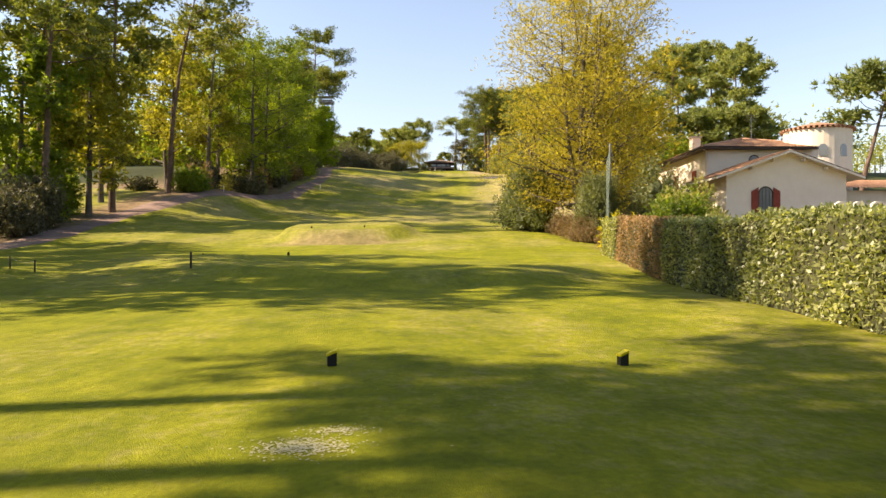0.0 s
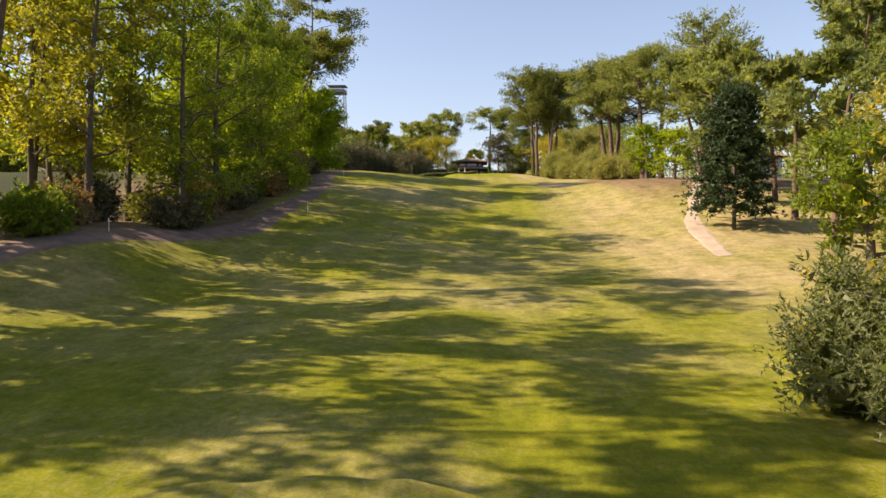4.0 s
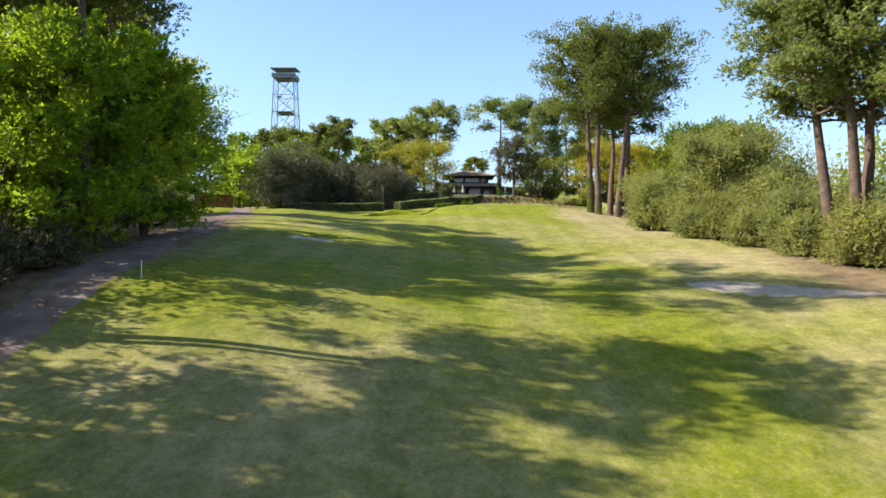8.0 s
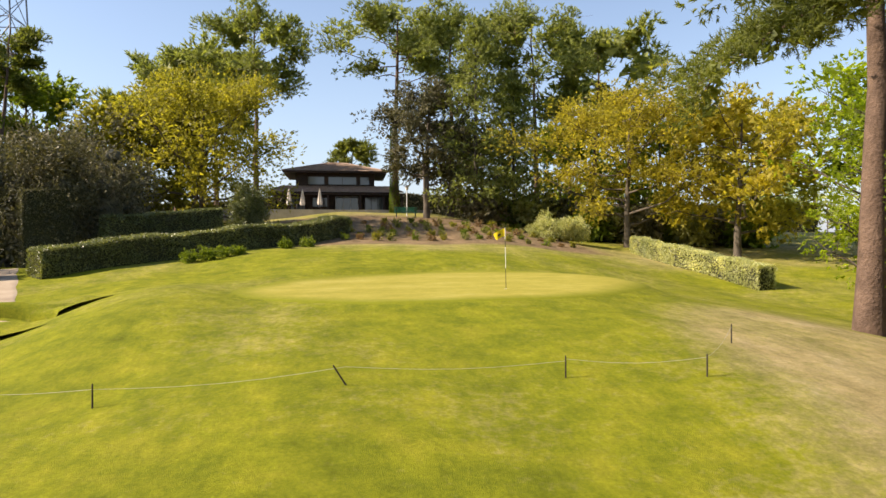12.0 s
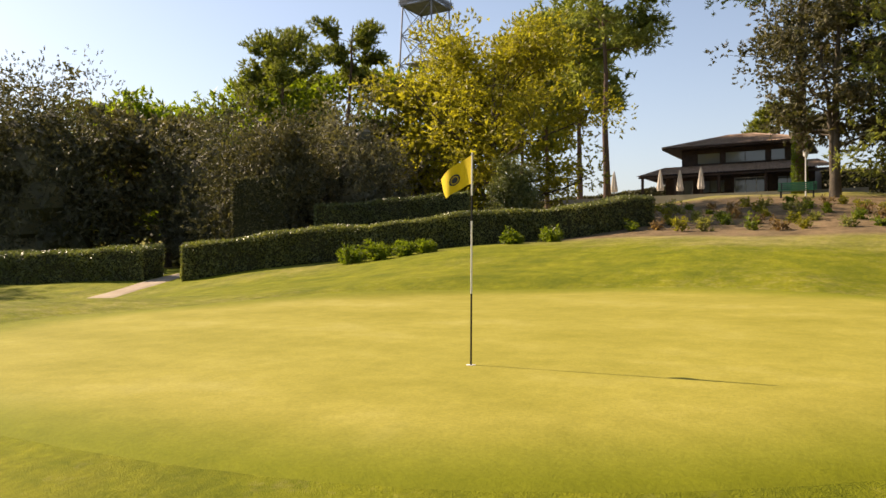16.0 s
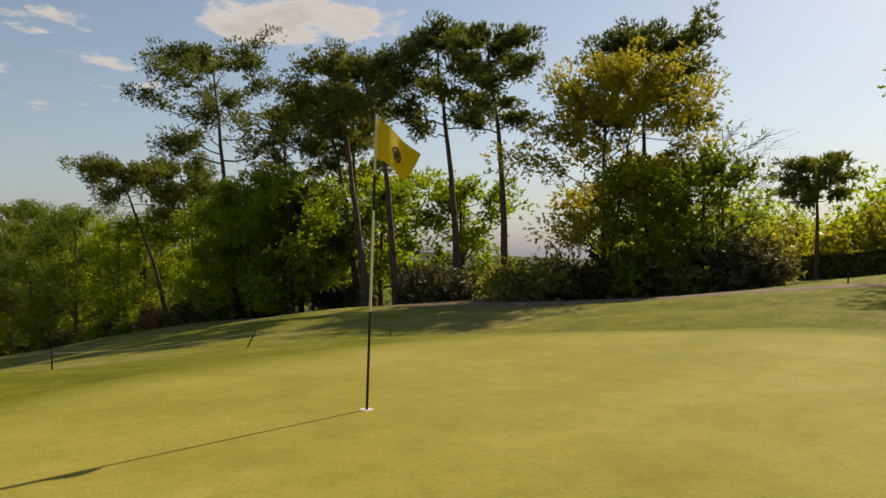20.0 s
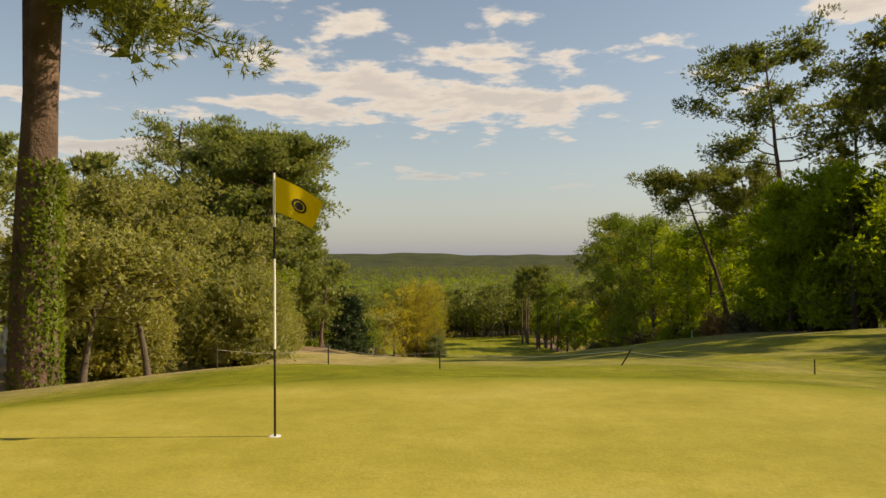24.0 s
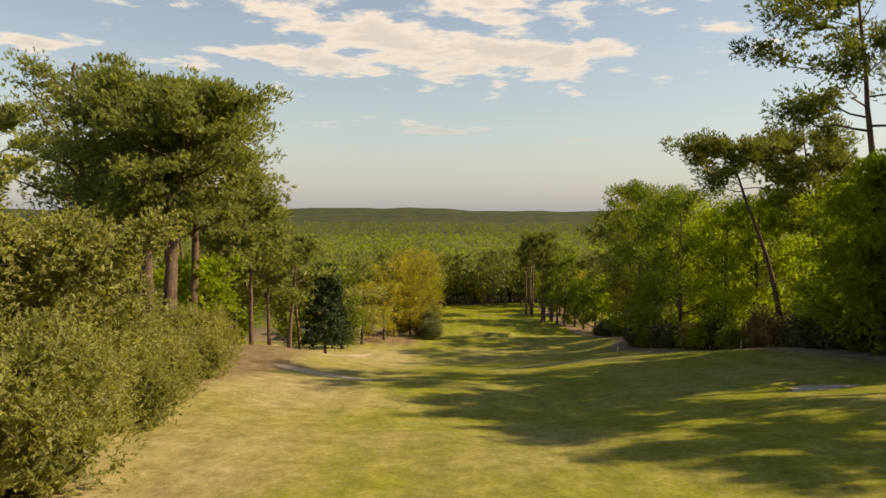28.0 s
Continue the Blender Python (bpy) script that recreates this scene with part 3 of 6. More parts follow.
def wander(a, b, n, rg, amount, droop=0.0):
    t = np.linspace(0, 1, n)[:, None]
    p = np.asarray(a) * (1 - t) + np.asarray(b) * t
    k = rg.normal(size=(n, 3)) * amount * np.sin(math.pi * np.minimum(t * 1.4, 1))
    p = p + k
    p[:, 2] += droop * np.sin(math.pi * t[:, 0])
    p[0] = a
    return p


def grow(rg, h, r, clear, lean, limbs, twigs, trunk_r, rise, shape, forks=1, twig_len=0.4, inner=0.35):
    """Trunk and limbs of a tree about the origin, and the points along its twigs that carry foliage."""
    lines, ends = [], []
    for f in range(forks):
        off = np.zeros(3) if f == 0 else np.r_[rg.normal(size=2) * r * 0.28, 0]
        top = np.array([lean[0], lean[1], h * (1 if f == 0 else rg.uniform(0.8, 0.95))]) + off
        n = 12
        t = np.linspace(0, 1, n)
        pts = np.outer(t, top) + np.outer(np.sin(t * math.pi) * 0.25, [lean[0] * -0.5, lean[1] * -0.5, 0])
        pts[:, :2] += np.cumsum(rg.normal(size=(n, 2)) * 0.010 * h, axis=0) * (t[:, None] ** 0.7) * 0.6
        pts[0, 2] = -0.5
        rad = trunk_r * (1 - 0.85 * t ** 1.1) + 0.25 * trunk_r * np.exp(-t * 18)
        if f:
            rad *= 0.7
        lines.append((pts, rad))
        ends.append(pts[-1])
        for k in range(limbs):
            q = (k + rg.uniform(0, 1)) / limbs
            hz = clear + (0.98 - clear) * q
            base = np.array([np.interp(hz, t, pts[:, c]) for c in range(3)])
            reach = r * shape(q) * rg.uniform(0.65, 1.12)
            a = k * 2.4 + rg.uniform(-0.5, 0.5)
            tip = base + np.array([math.cos(a) * reach, math.sin(a) * reach, reach * rise(q) * rg.uniform(0.7, 1.3)])
            tip[2] = min(tip[2], h * rg.uniform(0.93, 1.0))
            lp = wander(base, tip, 6, rg, 0.05 * reach, -0.04 * reach)
            r0 = max(0.025, np.interp(hz, t, rad) * 0.5)
            lines.append((lp, np.linspace(r0, 0.02, 6)))
            ends += [tip, lp[4]]
            for j in range(twigs):
                s = rg.uniform(inner, 0.98)
                b2 = np.array([np.interp(s, np.linspace(0, 1, 6), lp[:, c]) for c in range(3)])
                d = rg.normal(size=3) * [1, 1, 0.55] + (tip - base) / (reach + 0.1) * 0.7 + [0, 0, 0.35]
                t2 = b2 + d / np.linalg.norm(d) * reach * twig_len * rg.uniform(0.6, 1.2)
                t2[2] = min(t2[2], h * rg.uniform(0.95, 1.03))
                tw = wander(b2, t2, 4, rg, 0.03 * reach)
                lines.append((tw, np.linspace(max(0.016, r0 * 0.3), 0.010, 4)))
                ends += [t2, tw[2]]
    return lines, np.array(ends)


ICO = None


def ico():
    global ICO
    if ICO is None:
        bm = bmesh.new()
        bmesh.ops.create_icosphere(bm, subdivisions=1, radius=1)
        ICO = np.array([v.co[:] for v in bm.verts]), np.array([[v.index for v in f.verts] for f in bm.faces])
        bm.free()
    return ICO


def masses(rg, centres, sizes, flat):
    """The close inner foliage of each puff: small uneven solids that the leaves stand out from."""
    v, f = ico()
    n = len(centres)
    r = sizes[:, None] * rg.uniform(0.75, 1.2, (n, len(v)))
    P = centres[:, None] + v[None] * r[..., None] * [1, 1, flat]
    F = f[None] + (np.arange(n) * len(v))[:, None, None]
    F = F.reshape(-1, 3)
    return P.reshape(-1, 3), np.c_[F, F[:, 2]]


def leaf_mesh(name, leaf, mass=None):
    """Leaf quads, with the inner masses' triangles joined on."""
    v, f = leaf
    if mass is None:
        return mesh_of(name, v, f)
    mv, mf = mass
    tri = mf[:, :3] + len(v)
    me = bpy.data.meshes.new(name)
    vs = np.concatenate([v, mv]).astype(np.float32)
    loops = np.concatenate([f.ravel(), tri.ravel()]).astype(np.int32)
    tot = np.r_[np.full(len(f), f.shape[1]), np.full(len(tri), 3)].astype(np.int32)
    me.vertices.add(len(vs)), me.loops.add(len(loops)), me.polygons.add(len(tot))
    me.vertices.foreach_set("co", vs.ravel())
    me.loops.foreach_set("vertex_index", loops)
    me.polygons.foreach_set("loop_start", np.r_[0, np.cumsum(tot)[:-1]].astype(np.int32))
    me.polygons.foreach_set("loop_total", tot)
    me.polygons.foreach_set("use_smooth", np.zeros(len(tot), bool))
    me.update(calc_edges=True)
    return me


def tufts(rg, root, axis, per, reach, length, width, loose, face):
    """Shoots: a few leaves each, set along a short axis and spreading from it."""
    axis = axis / (np.linalg.norm(axis, axis=1)[:, None] + 1e-9)
    k = np.repeat(np.arange(len(root)), per)
    s = rg.uniform(0, 1, len(k))
    aim = axis[k] * (1.0 - 0.3 * loose) + rg.normal(size=(len(k), 3)) * loose
    aim /= np.linalg.norm(aim, axis=1)[:, None] + 1e-9
    c = root[k] + axis[k] * (s * reach)[:, None] + aim * length * 0.42
    return blades(c, aim, length, width, rg, face[k])


def foliage(rg, ends, total, puff, flat, length, width, needle, gap=0.0, ball=0.5, fill=0.2):
    """Leafy shoots over the outsides of overlapping clumps about the ends."""
    ends = ends[rg.uniform(size=len(ends)) > gap]
    size = puff * rg.uniform(0.5, 1.35, len(ends))
    per = 8 if needle else 6
    n = max(20, int(total / per))
    idx = rg.choice(len(ends), n, p=size ** 2 / (size ** 2).sum())
    mid = ends.mean(0)
    out = ends[idx] - mid
    out /= np.linalg.norm(out, axis=1)[:, None] + 1e-6
    d = rg.normal(size=(n, 3)) + out * 0.35 + [0, 0, 0.5 if needle else 0.25]
    d /= np.linalg.norm(d, axis=1)[:, None] + 1e-9
    root = ends[idx] + d * (size[idx] * rg.uniform(0.1, 1.0, n) ** ball)[:, None] * [1, 1, flat]
    axis = d + out * 0.4 + rg.normal(size=d.shape) * 0.35 + [0, 0, 0.45 if needle else 0.1]
    v, f = tufts(rg, root, axis, per, length * (0.8 if needle else 1.5), length, width, 0.62 if needle else 0.8, d * 0.8 + out * 0.4 + [0, 0, 0.3])
    # larger sprays deep in the crown close it against the sky
    deep = rg.integers(len(ends), size=int(total * fill))
    q = mid + (ends[deep] - mid) * [0.8, 0.8, 0.92] + rg.normal(size=(len(deep), 3)) * size[deep][:, None] * 0.3 * [1, 1, flat]
    v2, f2 = blades(q, rg.normal(size=q.shape) * [1, 1, 0.6], length * 2.0, length * 1.0, rg)
    return (np.concatenate([v, v2]), np.concatenate([f, f2 + len(v)])), None


def plant(name, x, y, lines, leaf, bark, leaves_mat, label, cat, group="", sink=0.0, sides=7, crown="crown"):
    root = empty(name, pose(x, y, H(x, y) - sink), label, cat, group)
    if lines:
        thick = [ln for ln in lines if ln[1][0] > 0.1] or lines[:1]
        thin = [ln for ln in lines if ln[1][0] <= 0.1 and ln is not lines[0]]
        v, f = tubes(thick, sides + 1)
        if thin:
            v2, f2 = tubes(thin, 3)
            v, f = np.concatenate([v, v2]), np.concatenate([f, f2 + len(v)])
        piece("trunk", mesh_of("trunk", v, f, True), bark, root)
    piece(crown, leaf_mesh(crown, *leaf), leaves_mat, root)
    return root


def pine(x, y, h, r=4.5, clear=0.62, lean=(0, 0), seed=0, mat=None, limbs=16, trunk_r=0.32, label="", group="pines beside the fairway", puff=None, thick=1.0, most=9500, bough=None, fine=0.0115, least=0.26):
    rg = np.random.default_rng(1000 + seed)
    shape = lambda q: 0.5 + 0.6 * math.sin(math.pi * min(1, q * 0.85 + 0.15)) - 0.3 * max(0, q - 0.8) * 3
    lines, ends = grow(rg, h, r, clear, lean, limbs, 6, trunk_r, lambda q: 0.2 + 0.5 * q, shape, 1, 0.40, 0.5)
    if bough:  # one low limb reaching out from the trunk
        a, b = np.array(bough[0]), np.array(bough[1])
        lp = wander(a, b, 8, rg, 0.12, 0.3)
        lines.append((lp, np.linspace(0.13, 0.03, 8)))
        more = []
        for j in range(30):
            s = rg.uniform(0.25, 1)
            b2 = a + (b - a) * s + [0, 0, 0.3 * math.sin(math.pi * s)]
            t2 = b2 + rg.normal(size=3) * [0.8, 0.8, 0.35]
            lines.append((wander(b2, t2, 4, rg, 0.05), np.linspace(0.03, 0.01, 4)))
            more += [t2, (b2 + t2) / 2, t2 + rg.normal(size=3) * 0.25]
        more = np.array(more)
    lf = leaf_size(x, y, fine, least, 0.55)
    area = 4 * math.pi * r * (r + h * (1 - clear)) / 2
    want = thick * 1.6 * area / (0.5 * lf * lf * 0.34)
    total = min(most, want)
    lf *= min(1.3, math.sqrt(want / total))
    leaf = foliage(rg, ends, total, puff or 0.12 * r + 0.35, 0.62, lf, lf * 0.3, True, 0.1, 0.5, 0.1)
    if bough:
        (v, f), none = leaf
        (v2, f2), none = foliage(rg, more, 24000, 0.46, 0.7, 0.18, 0.03, True, 0, 0.5, 0.02)
        leaf = (np.concatenate([v, v2]), np.concatenate([f, f2 + len(v)])), None
    return plant("pine_tree", x, y, lines, leaf, PINE_BARK, mat or NEEDLES, label or "tall maritime pine with a bare trunk and ragged crown", "pine tree", group)


def broadleaf(x, y, h, r=5.0, clear=0.22, lean=(0, 0), seed=0, mat=None, limbs=18, twigs=6, thick=1.0, trunk_r=0.3, forks=1, gap=0.4, puff=None, label="", name="broadleaf_tree", cat="tree", group="", bark=None, fine=0.009, most=6500, fill=0.22, least=0.13):
    rg = np.random.default_rng(2000 + seed)
    shape = lambda q: 0.55 + 0.6 * math.sin(math.pi * (0.18 + 0.75 * q))
    if forks > 1:
        limbs = limbs * 2 // 3
    lines, ends = grow(rg, h * 0.97, r * 0.95, clear, lean, limbs, twigs, trunk_r, lambda q: 0.3 + 0.4 * q, shape, forks, 0.45)
    lf = leaf_size(x, y, fine, least, 0.48)
    area = 4 * math.pi * r * (r + h * (1 - clear)) / 2.6
    want = thick * 1.15 * area / (0.5 * lf * lf * 0.66)
    total = min(most, want)
    lf *= min(1.3, math.sqrt(want / total))
    leaf = foliage(rg, ends, total, puff or 0.15 * r + 0.25, 0.78, lf, lf * 0.6, False, gap, 0.4, fill)
    return plant(name, x, y, lines, leaf, bark or BARK, mat or GREEN_LEAF, label or "broadleaf tree with fresh green spring leaves", cat, group)


def shrub(x, y, rx, ry, h, seed=0, mat=None, n=None, leaf=None, slim=0.5, label="", name="shrub", cat="shrub", group="", lump=0.24, stems=7, up=0.3, k=70, most=8000):
    """A dense bush: lumps of leaves over its whole outline, stems inside."""
    rg = np.random.default_rng(3000 + seed)
    a = np.arange(k) * 2.4 + rg.uniform(-0.3, 0.3, k)
    q = (np.arange(k) + 0.5) / k
    zz = 0.10 + 0.74 * q
    ring = np.sqrt(np.clip(1 - ((zz - 0.30) / 0.72) ** 2, 0.02, 1)) * rg.uniform(0.5, 1.15, k)
    zz = zz * (1 + 0.16 * rg.normal(size=k) * (q > 0.6)) * (1 - 0.1 * (q > 0.6))
    size = lump * (rx + ry + 0.8 * h) / 2.8 * rg.uniform(0.7, 1.35, k)
    c = np.stack([np.cos(a) * ring * (rx - size * 0.6), np.sin(a) * ring * (ry - size * 0.6), zz * h], -1)
    leaf = leaf or leaf_size(x, y, 0.012, 0.15, 0.5)
    n = n or min(most, 2.6 * math.pi * (rx + ry) * (h + 0.5 * rx) * 0.55 / (0.5 * leaf * leaf * slim))
    per = 6
    idx = rg.choice(k, int(n / per), p=size ** 2 / (size ** 2).sum())
    o = rg.normal(size=(len(idx), 3)) + np.stack([np.cos(a), np.sin(a), 0.3 + 0 * a], -1)[idx] * 0.4
    o /= np.linalg.norm(o, axis=1)[:, None]
    p = c[idx] + o * (size[idx] * rg.uniform(0.2, 1.05, len(idx)) ** 0.6)[:, None]
    p[:, 2] = np.abs(p[:, 2] - 0.05) + 0.05
    aim = rg.normal(size=p.shape) * 0.4 + o + [0, 0, up]
    lines = []
    for s in range(stems):
        tip = c[rg.integers(k)]
        lines.append((wander(np.r_[rg.normal(size=2) * 0.12 * rx, -0.3], tip, 6, rg, 0.05 * h), np.linspace(0.015 * h, 0.012, 6)))
    deep = rg.integers(k, size=int(n * 0.16))
    q = c[deep] * [0.8, 0.8, 0.95] + rg.normal(size=(len(deep), 3)) * size[deep][:, None] * 0.3
    q[:, 2] = np.abs(q[:, 2])
    v, f = tufts(rg, p, aim, per, leaf * 1.6, leaf, leaf * slim, 0.7, o * 1.1 + [0, 0, 0.2])
    v[:, 2] = np.maximum(v[:, 2], 0.0)
    v2, f2 = blades(q, rg.normal(size=q.shape), leaf * 2.2, leaf * 1.2, rg)
    mass = masses(rg, c * [0.5, 0.5, 0.72], size * 0.6, 1.0)
    mass[0][:, 2] = np.maximum(mass[0][:, 2], 0.02)
    lf = (np.concatenate([v, v2]), np.concatenate([f, f2 + len(v)]))
    return plant(name, x, y, lines, (lf, mass), BARK, mat or OLIVE_LEAF, label or "dense rounded olive-green bush", cat, group, 0.05, 5, "foliage")


def cone_tree(x, y, h, r, seed=0, mat=None, label="", n=7500, fill=0.5, full=0.65):
    rg = np.random.default_rng(4000 + seed)
    lines = [(np.array([[0, 0, -0.4], [0, 0, h * 0.5], [0, 0, h * 0.97]]), np.array([0.22, 0.14, 0.03]))]
    ends = []
    for k in range(70):
        q = (k + rg.uniform()) / 70
        a, reach = k * 2.4, r * (1 - q) ** full * rg.uniform(0.7, 1.1) + 0.15
        b = np.array([0, 0, h * (0.05 + 0.92 * q)])
        tip = b + [math.cos(a) * reach, math.sin(a) * reach, 0.1 * reach + 0.2]
        lines.append((wander(b, tip, 4, rg, 0.03, -0.1), np.linspace(0.05, 0.012, 4)))
        ends += [tip, b * 0.4 + tip * 0.6]
    size = leaf_size(x, y, 0.008, 0.25, 0.7)
    lf = foliage(rg, np.array(ends), n, 0.15 * r + 0.35, 0.6, size, size * 0.4, True, 0, 0.5, fill)
    return plant("conifer", x, y, lines, lf, BARK, mat or CON_LEAF, label or "dark dense cone-shaped conifer", "conifer tree")


def hedge(name, pts, width, tall, mat, label, seed=0, density=230, leaf=0.13, core=True, group="", fine=False):
    """A clipped hedge along points (x, y), following the ground."""
    rg = np.random.default_rng(5000 + seed)
    pts = np.array(pts, float)
    s = np.r_[0, np.cumsum(np.hypot(*np.diff(pts, axis=0).T))]
    L = s[-1]
    area = L * (2 * tall + width) + 2 * width * tall
    n = int(area * density)
    t = rg.uniform(-width * 0.1, L + width * 0.1, n)
    c = np.stack([np.interp(t, s, pts[:, k]) for k in (0, 1)], -1)
    e = np.clip(np.searchsorted(s, t) - 1, 0, len(pts) - 2)
    d = np.diff(pts, axis=0)[e]
    d /= np.hypot(*d.T)[:, None]
    nrm = np.stack([d[:, 1], -d[:, 0]], -1)
    w = rg.uniform(size=n) * (2 * tall + width)
    side = np.where(w < tall, -1.0, np.where(w < 2 * tall, 1.0, 0.0))
    u = np.where(side == 0, rg.uniform(-1, 1, n), side * rg.uniform(0.9, 1.06, n)) * width / 2
    wav = 0.05 * np.sin(t * 0.9 + seed) + 0.04 * np.sin(t * 2.3)
    z = np.where(side == 0, tall + wav + rg.normal(size=n) * 0.04, rg.uniform(0.0, 1, n) * (tall + wav))
    endcap = rg.uniform(size=n) < 2 * width * tall / area
    t2 = np.where(rg.uniform(size=n) < 0.5, 0.0, L)
    c = np.where(endcap[:, None], np.stack([np.interp(t2, s, pts[:, k]) for k in (0, 1)], -1), c)
    u = np.where(endcap, rg.uniform(-1, 1, n) * width / 2, u)
    z = np.where(endcap, rg.uniform(0, 1, n) * tall, z)
    p = c + nrm * (u + np.where(endcap, 0, side * 0.06 * np.sin(t * 1.7 + z * 2)))[:, None]
    p += rg.normal(size=p.shape) * 0.03
    gz = height(p[:, 0], p[:, 1])
    o = np.array([pts[0, 0], pts[0, 1], H(*pts[0])])
    P = np.c_[p, gz + z + 0.02] - o
    out = np.c_[nrm * side[:, None], (side == 0) * 1.0]
    aim = rg.normal(size=P.shape) + out * 0.8 + [0, 0, 0.2]
    root = empty(name, pose(*o), label, "hedge", group)
    v, f = blades(P, aim, leaf, leaf * 0.55, rg, out * 0.8, fine)
    piece("leaves", mesh_of("leaves", v, f), mat, root)
    # a plain dark solid stands in for the shade behind the leaves
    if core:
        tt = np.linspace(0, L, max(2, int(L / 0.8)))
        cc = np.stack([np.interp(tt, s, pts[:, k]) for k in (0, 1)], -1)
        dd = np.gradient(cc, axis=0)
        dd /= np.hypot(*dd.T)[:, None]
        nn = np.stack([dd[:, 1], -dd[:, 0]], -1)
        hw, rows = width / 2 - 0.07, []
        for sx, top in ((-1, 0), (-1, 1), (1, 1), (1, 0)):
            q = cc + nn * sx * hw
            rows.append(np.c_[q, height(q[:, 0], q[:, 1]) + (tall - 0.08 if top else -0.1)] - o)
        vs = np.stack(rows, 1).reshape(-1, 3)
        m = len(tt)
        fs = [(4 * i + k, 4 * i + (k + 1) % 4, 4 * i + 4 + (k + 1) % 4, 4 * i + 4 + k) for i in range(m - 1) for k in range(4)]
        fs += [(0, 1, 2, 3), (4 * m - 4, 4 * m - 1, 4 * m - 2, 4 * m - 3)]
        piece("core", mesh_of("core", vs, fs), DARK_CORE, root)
    return root


def woodland(name, n, place, tall, mat, label, seed, per=46, size=1.5):
    """Far woods: many small crowns, each a loose heap of leaf clumps, in one mesh."""
    rg = np.random.default_rng(6000 + seed)
    x, y = place(rg, n)
    h = tall * rg.uniform(0.7, 1.25, len(x))
    gz = height(x, y)
    idx = np.repeat(np.arange(len(x)), per)
    d = rg.normal(size=(len(idx), 3))
    d /= np.linalg.norm(d, axis=1)[:, None]
    rr = rg.uniform(0.5, 1, len(idx))[:, None]
    R = (h * 0.36)[idx][:, None]
    c = np.stack([x, y, gz + h * 0.62], -1)[idx] + d * rr * np.concatenate([R, R, (h * 0.42)[idx][:, None]], 1)
    v, f = blades(c, rg.normal(size=c.shape) + d * 0.5, size, size * 0.7, rg, d * 1.1 + [0, 0, 0.3])
    # trunks
    t = np.array([[-1, 0], [0.5, 0.87], [0.5, -0.87]]) * 0.16
    b = np.stack([x, y, gz - 0.5], -1)
    lo = b[:, None] + np.pad(t, ((0, 0), (0, 1)))[None]
    hi = lo + np.stack([0 * h, 0 * h, h * (0.6 if per > 60 else 0.35)], -1)[:, None]
    tv = np.concatenate([lo, hi], 1).reshape(-1, 3)
    i = np.arange(len(x))[:, None, None] * 6
    tf = (np.array([[0, 1, 4, 3], [1, 2, 5, 4], [2, 0, 3, 5]])[None] + i).reshape(-1, 4)
    root = empty(name, pose(0, 0, 0), label, "woodland", kind="stuff")
    piece("crowns", mesh_of("crowns", v, f), mat, root)
    piece("trunks", mesh_of("trunks", tv, tf), BARK, root)
    return root

# ---- trees along the left of the fairway ----
L_PINE = "tall maritime pine leaning over the track"
pine(-33, 83.6, 27, 5.5, 0.6, (3.6, 0), 1, label=L_PINE)
pine(-41, 70, 25, 5.5, 0.5, (1.5, 1), 2)
pine(-44, 62, 24, 5, 0.5, (-1, 0), 3)
pine(-33.5, 58.5, 27, 6, 0.5, (1, 0), 16, label="tall maritime pine beside the track")
pine(-33, 69.5, 26, 5.5, 0.52, (1.2, 0), 17, label="tall maritime pine beside the track")
for k, (x, y, h, r, clear, lx, ly) in enumerate(((-29.6, 158.5, 29, 7.0, 0.55, 0.6, -3.0), (-36.6, 157.5, 24.5, 4.6, 0.6, 0, -1), (-33, 176, 25, 5, 0.68, -2.5, -9), (-34.5, 178.5, 24, 4.6, 0.7, -0.5, -6.5),
                                                 (-40.5, 180.5, 26.5, 5, 0.58, 0.8, -2.5), (-41.5, 185.5, 24.5, 4.2, 0.6, 1.0, -1.5), (-37, 170, 23, 4.4, 0.66, 1, -5), (-41, 165, 25, 5, 0.6, 1, -2))):
    pine(x, y, h, r, clear, (lx, ly), 4 + k, label="tall maritime pine with a leaning bare trunk", group="pines on the slope", limbs=16, trunk_r=0.38, most=44000 if h > 28 else 18000, fine=0.0075, least=0.2, thick=2.0 if h > 28 else 1.0)
pine(-82.8, 200.2, 14.4, 3.6, 0.62, (-0.8, 0), 85, label="single pine far out on the lawn", thick=1.3)
pine(-50, 194, 24, 6, 0.6, (0, 0), 11, most=24000, fine=0.0065, least=0.2, thick=0.8)
pine(-30.4, 142, 20.5, 5.2, 0.76, (6.6, 0.3), 22, limbs=17, thick=1.6, most=26000, fine=0.0075, least=0.2, label="pine with a strongly leaning ivy-clad trunk and flat crown", trunk_r=0.34)
pine(-33.8, 141.4, 21.5, 4.4, 0.66, (1.8, 0), 23, thick=1.4, most=26000, fine=0.0055, least=0.2, label="maritime pine with a long bare trunk beside the track")
pine(-38, 134, 21, 5, 0.6, (1, 1), 14)
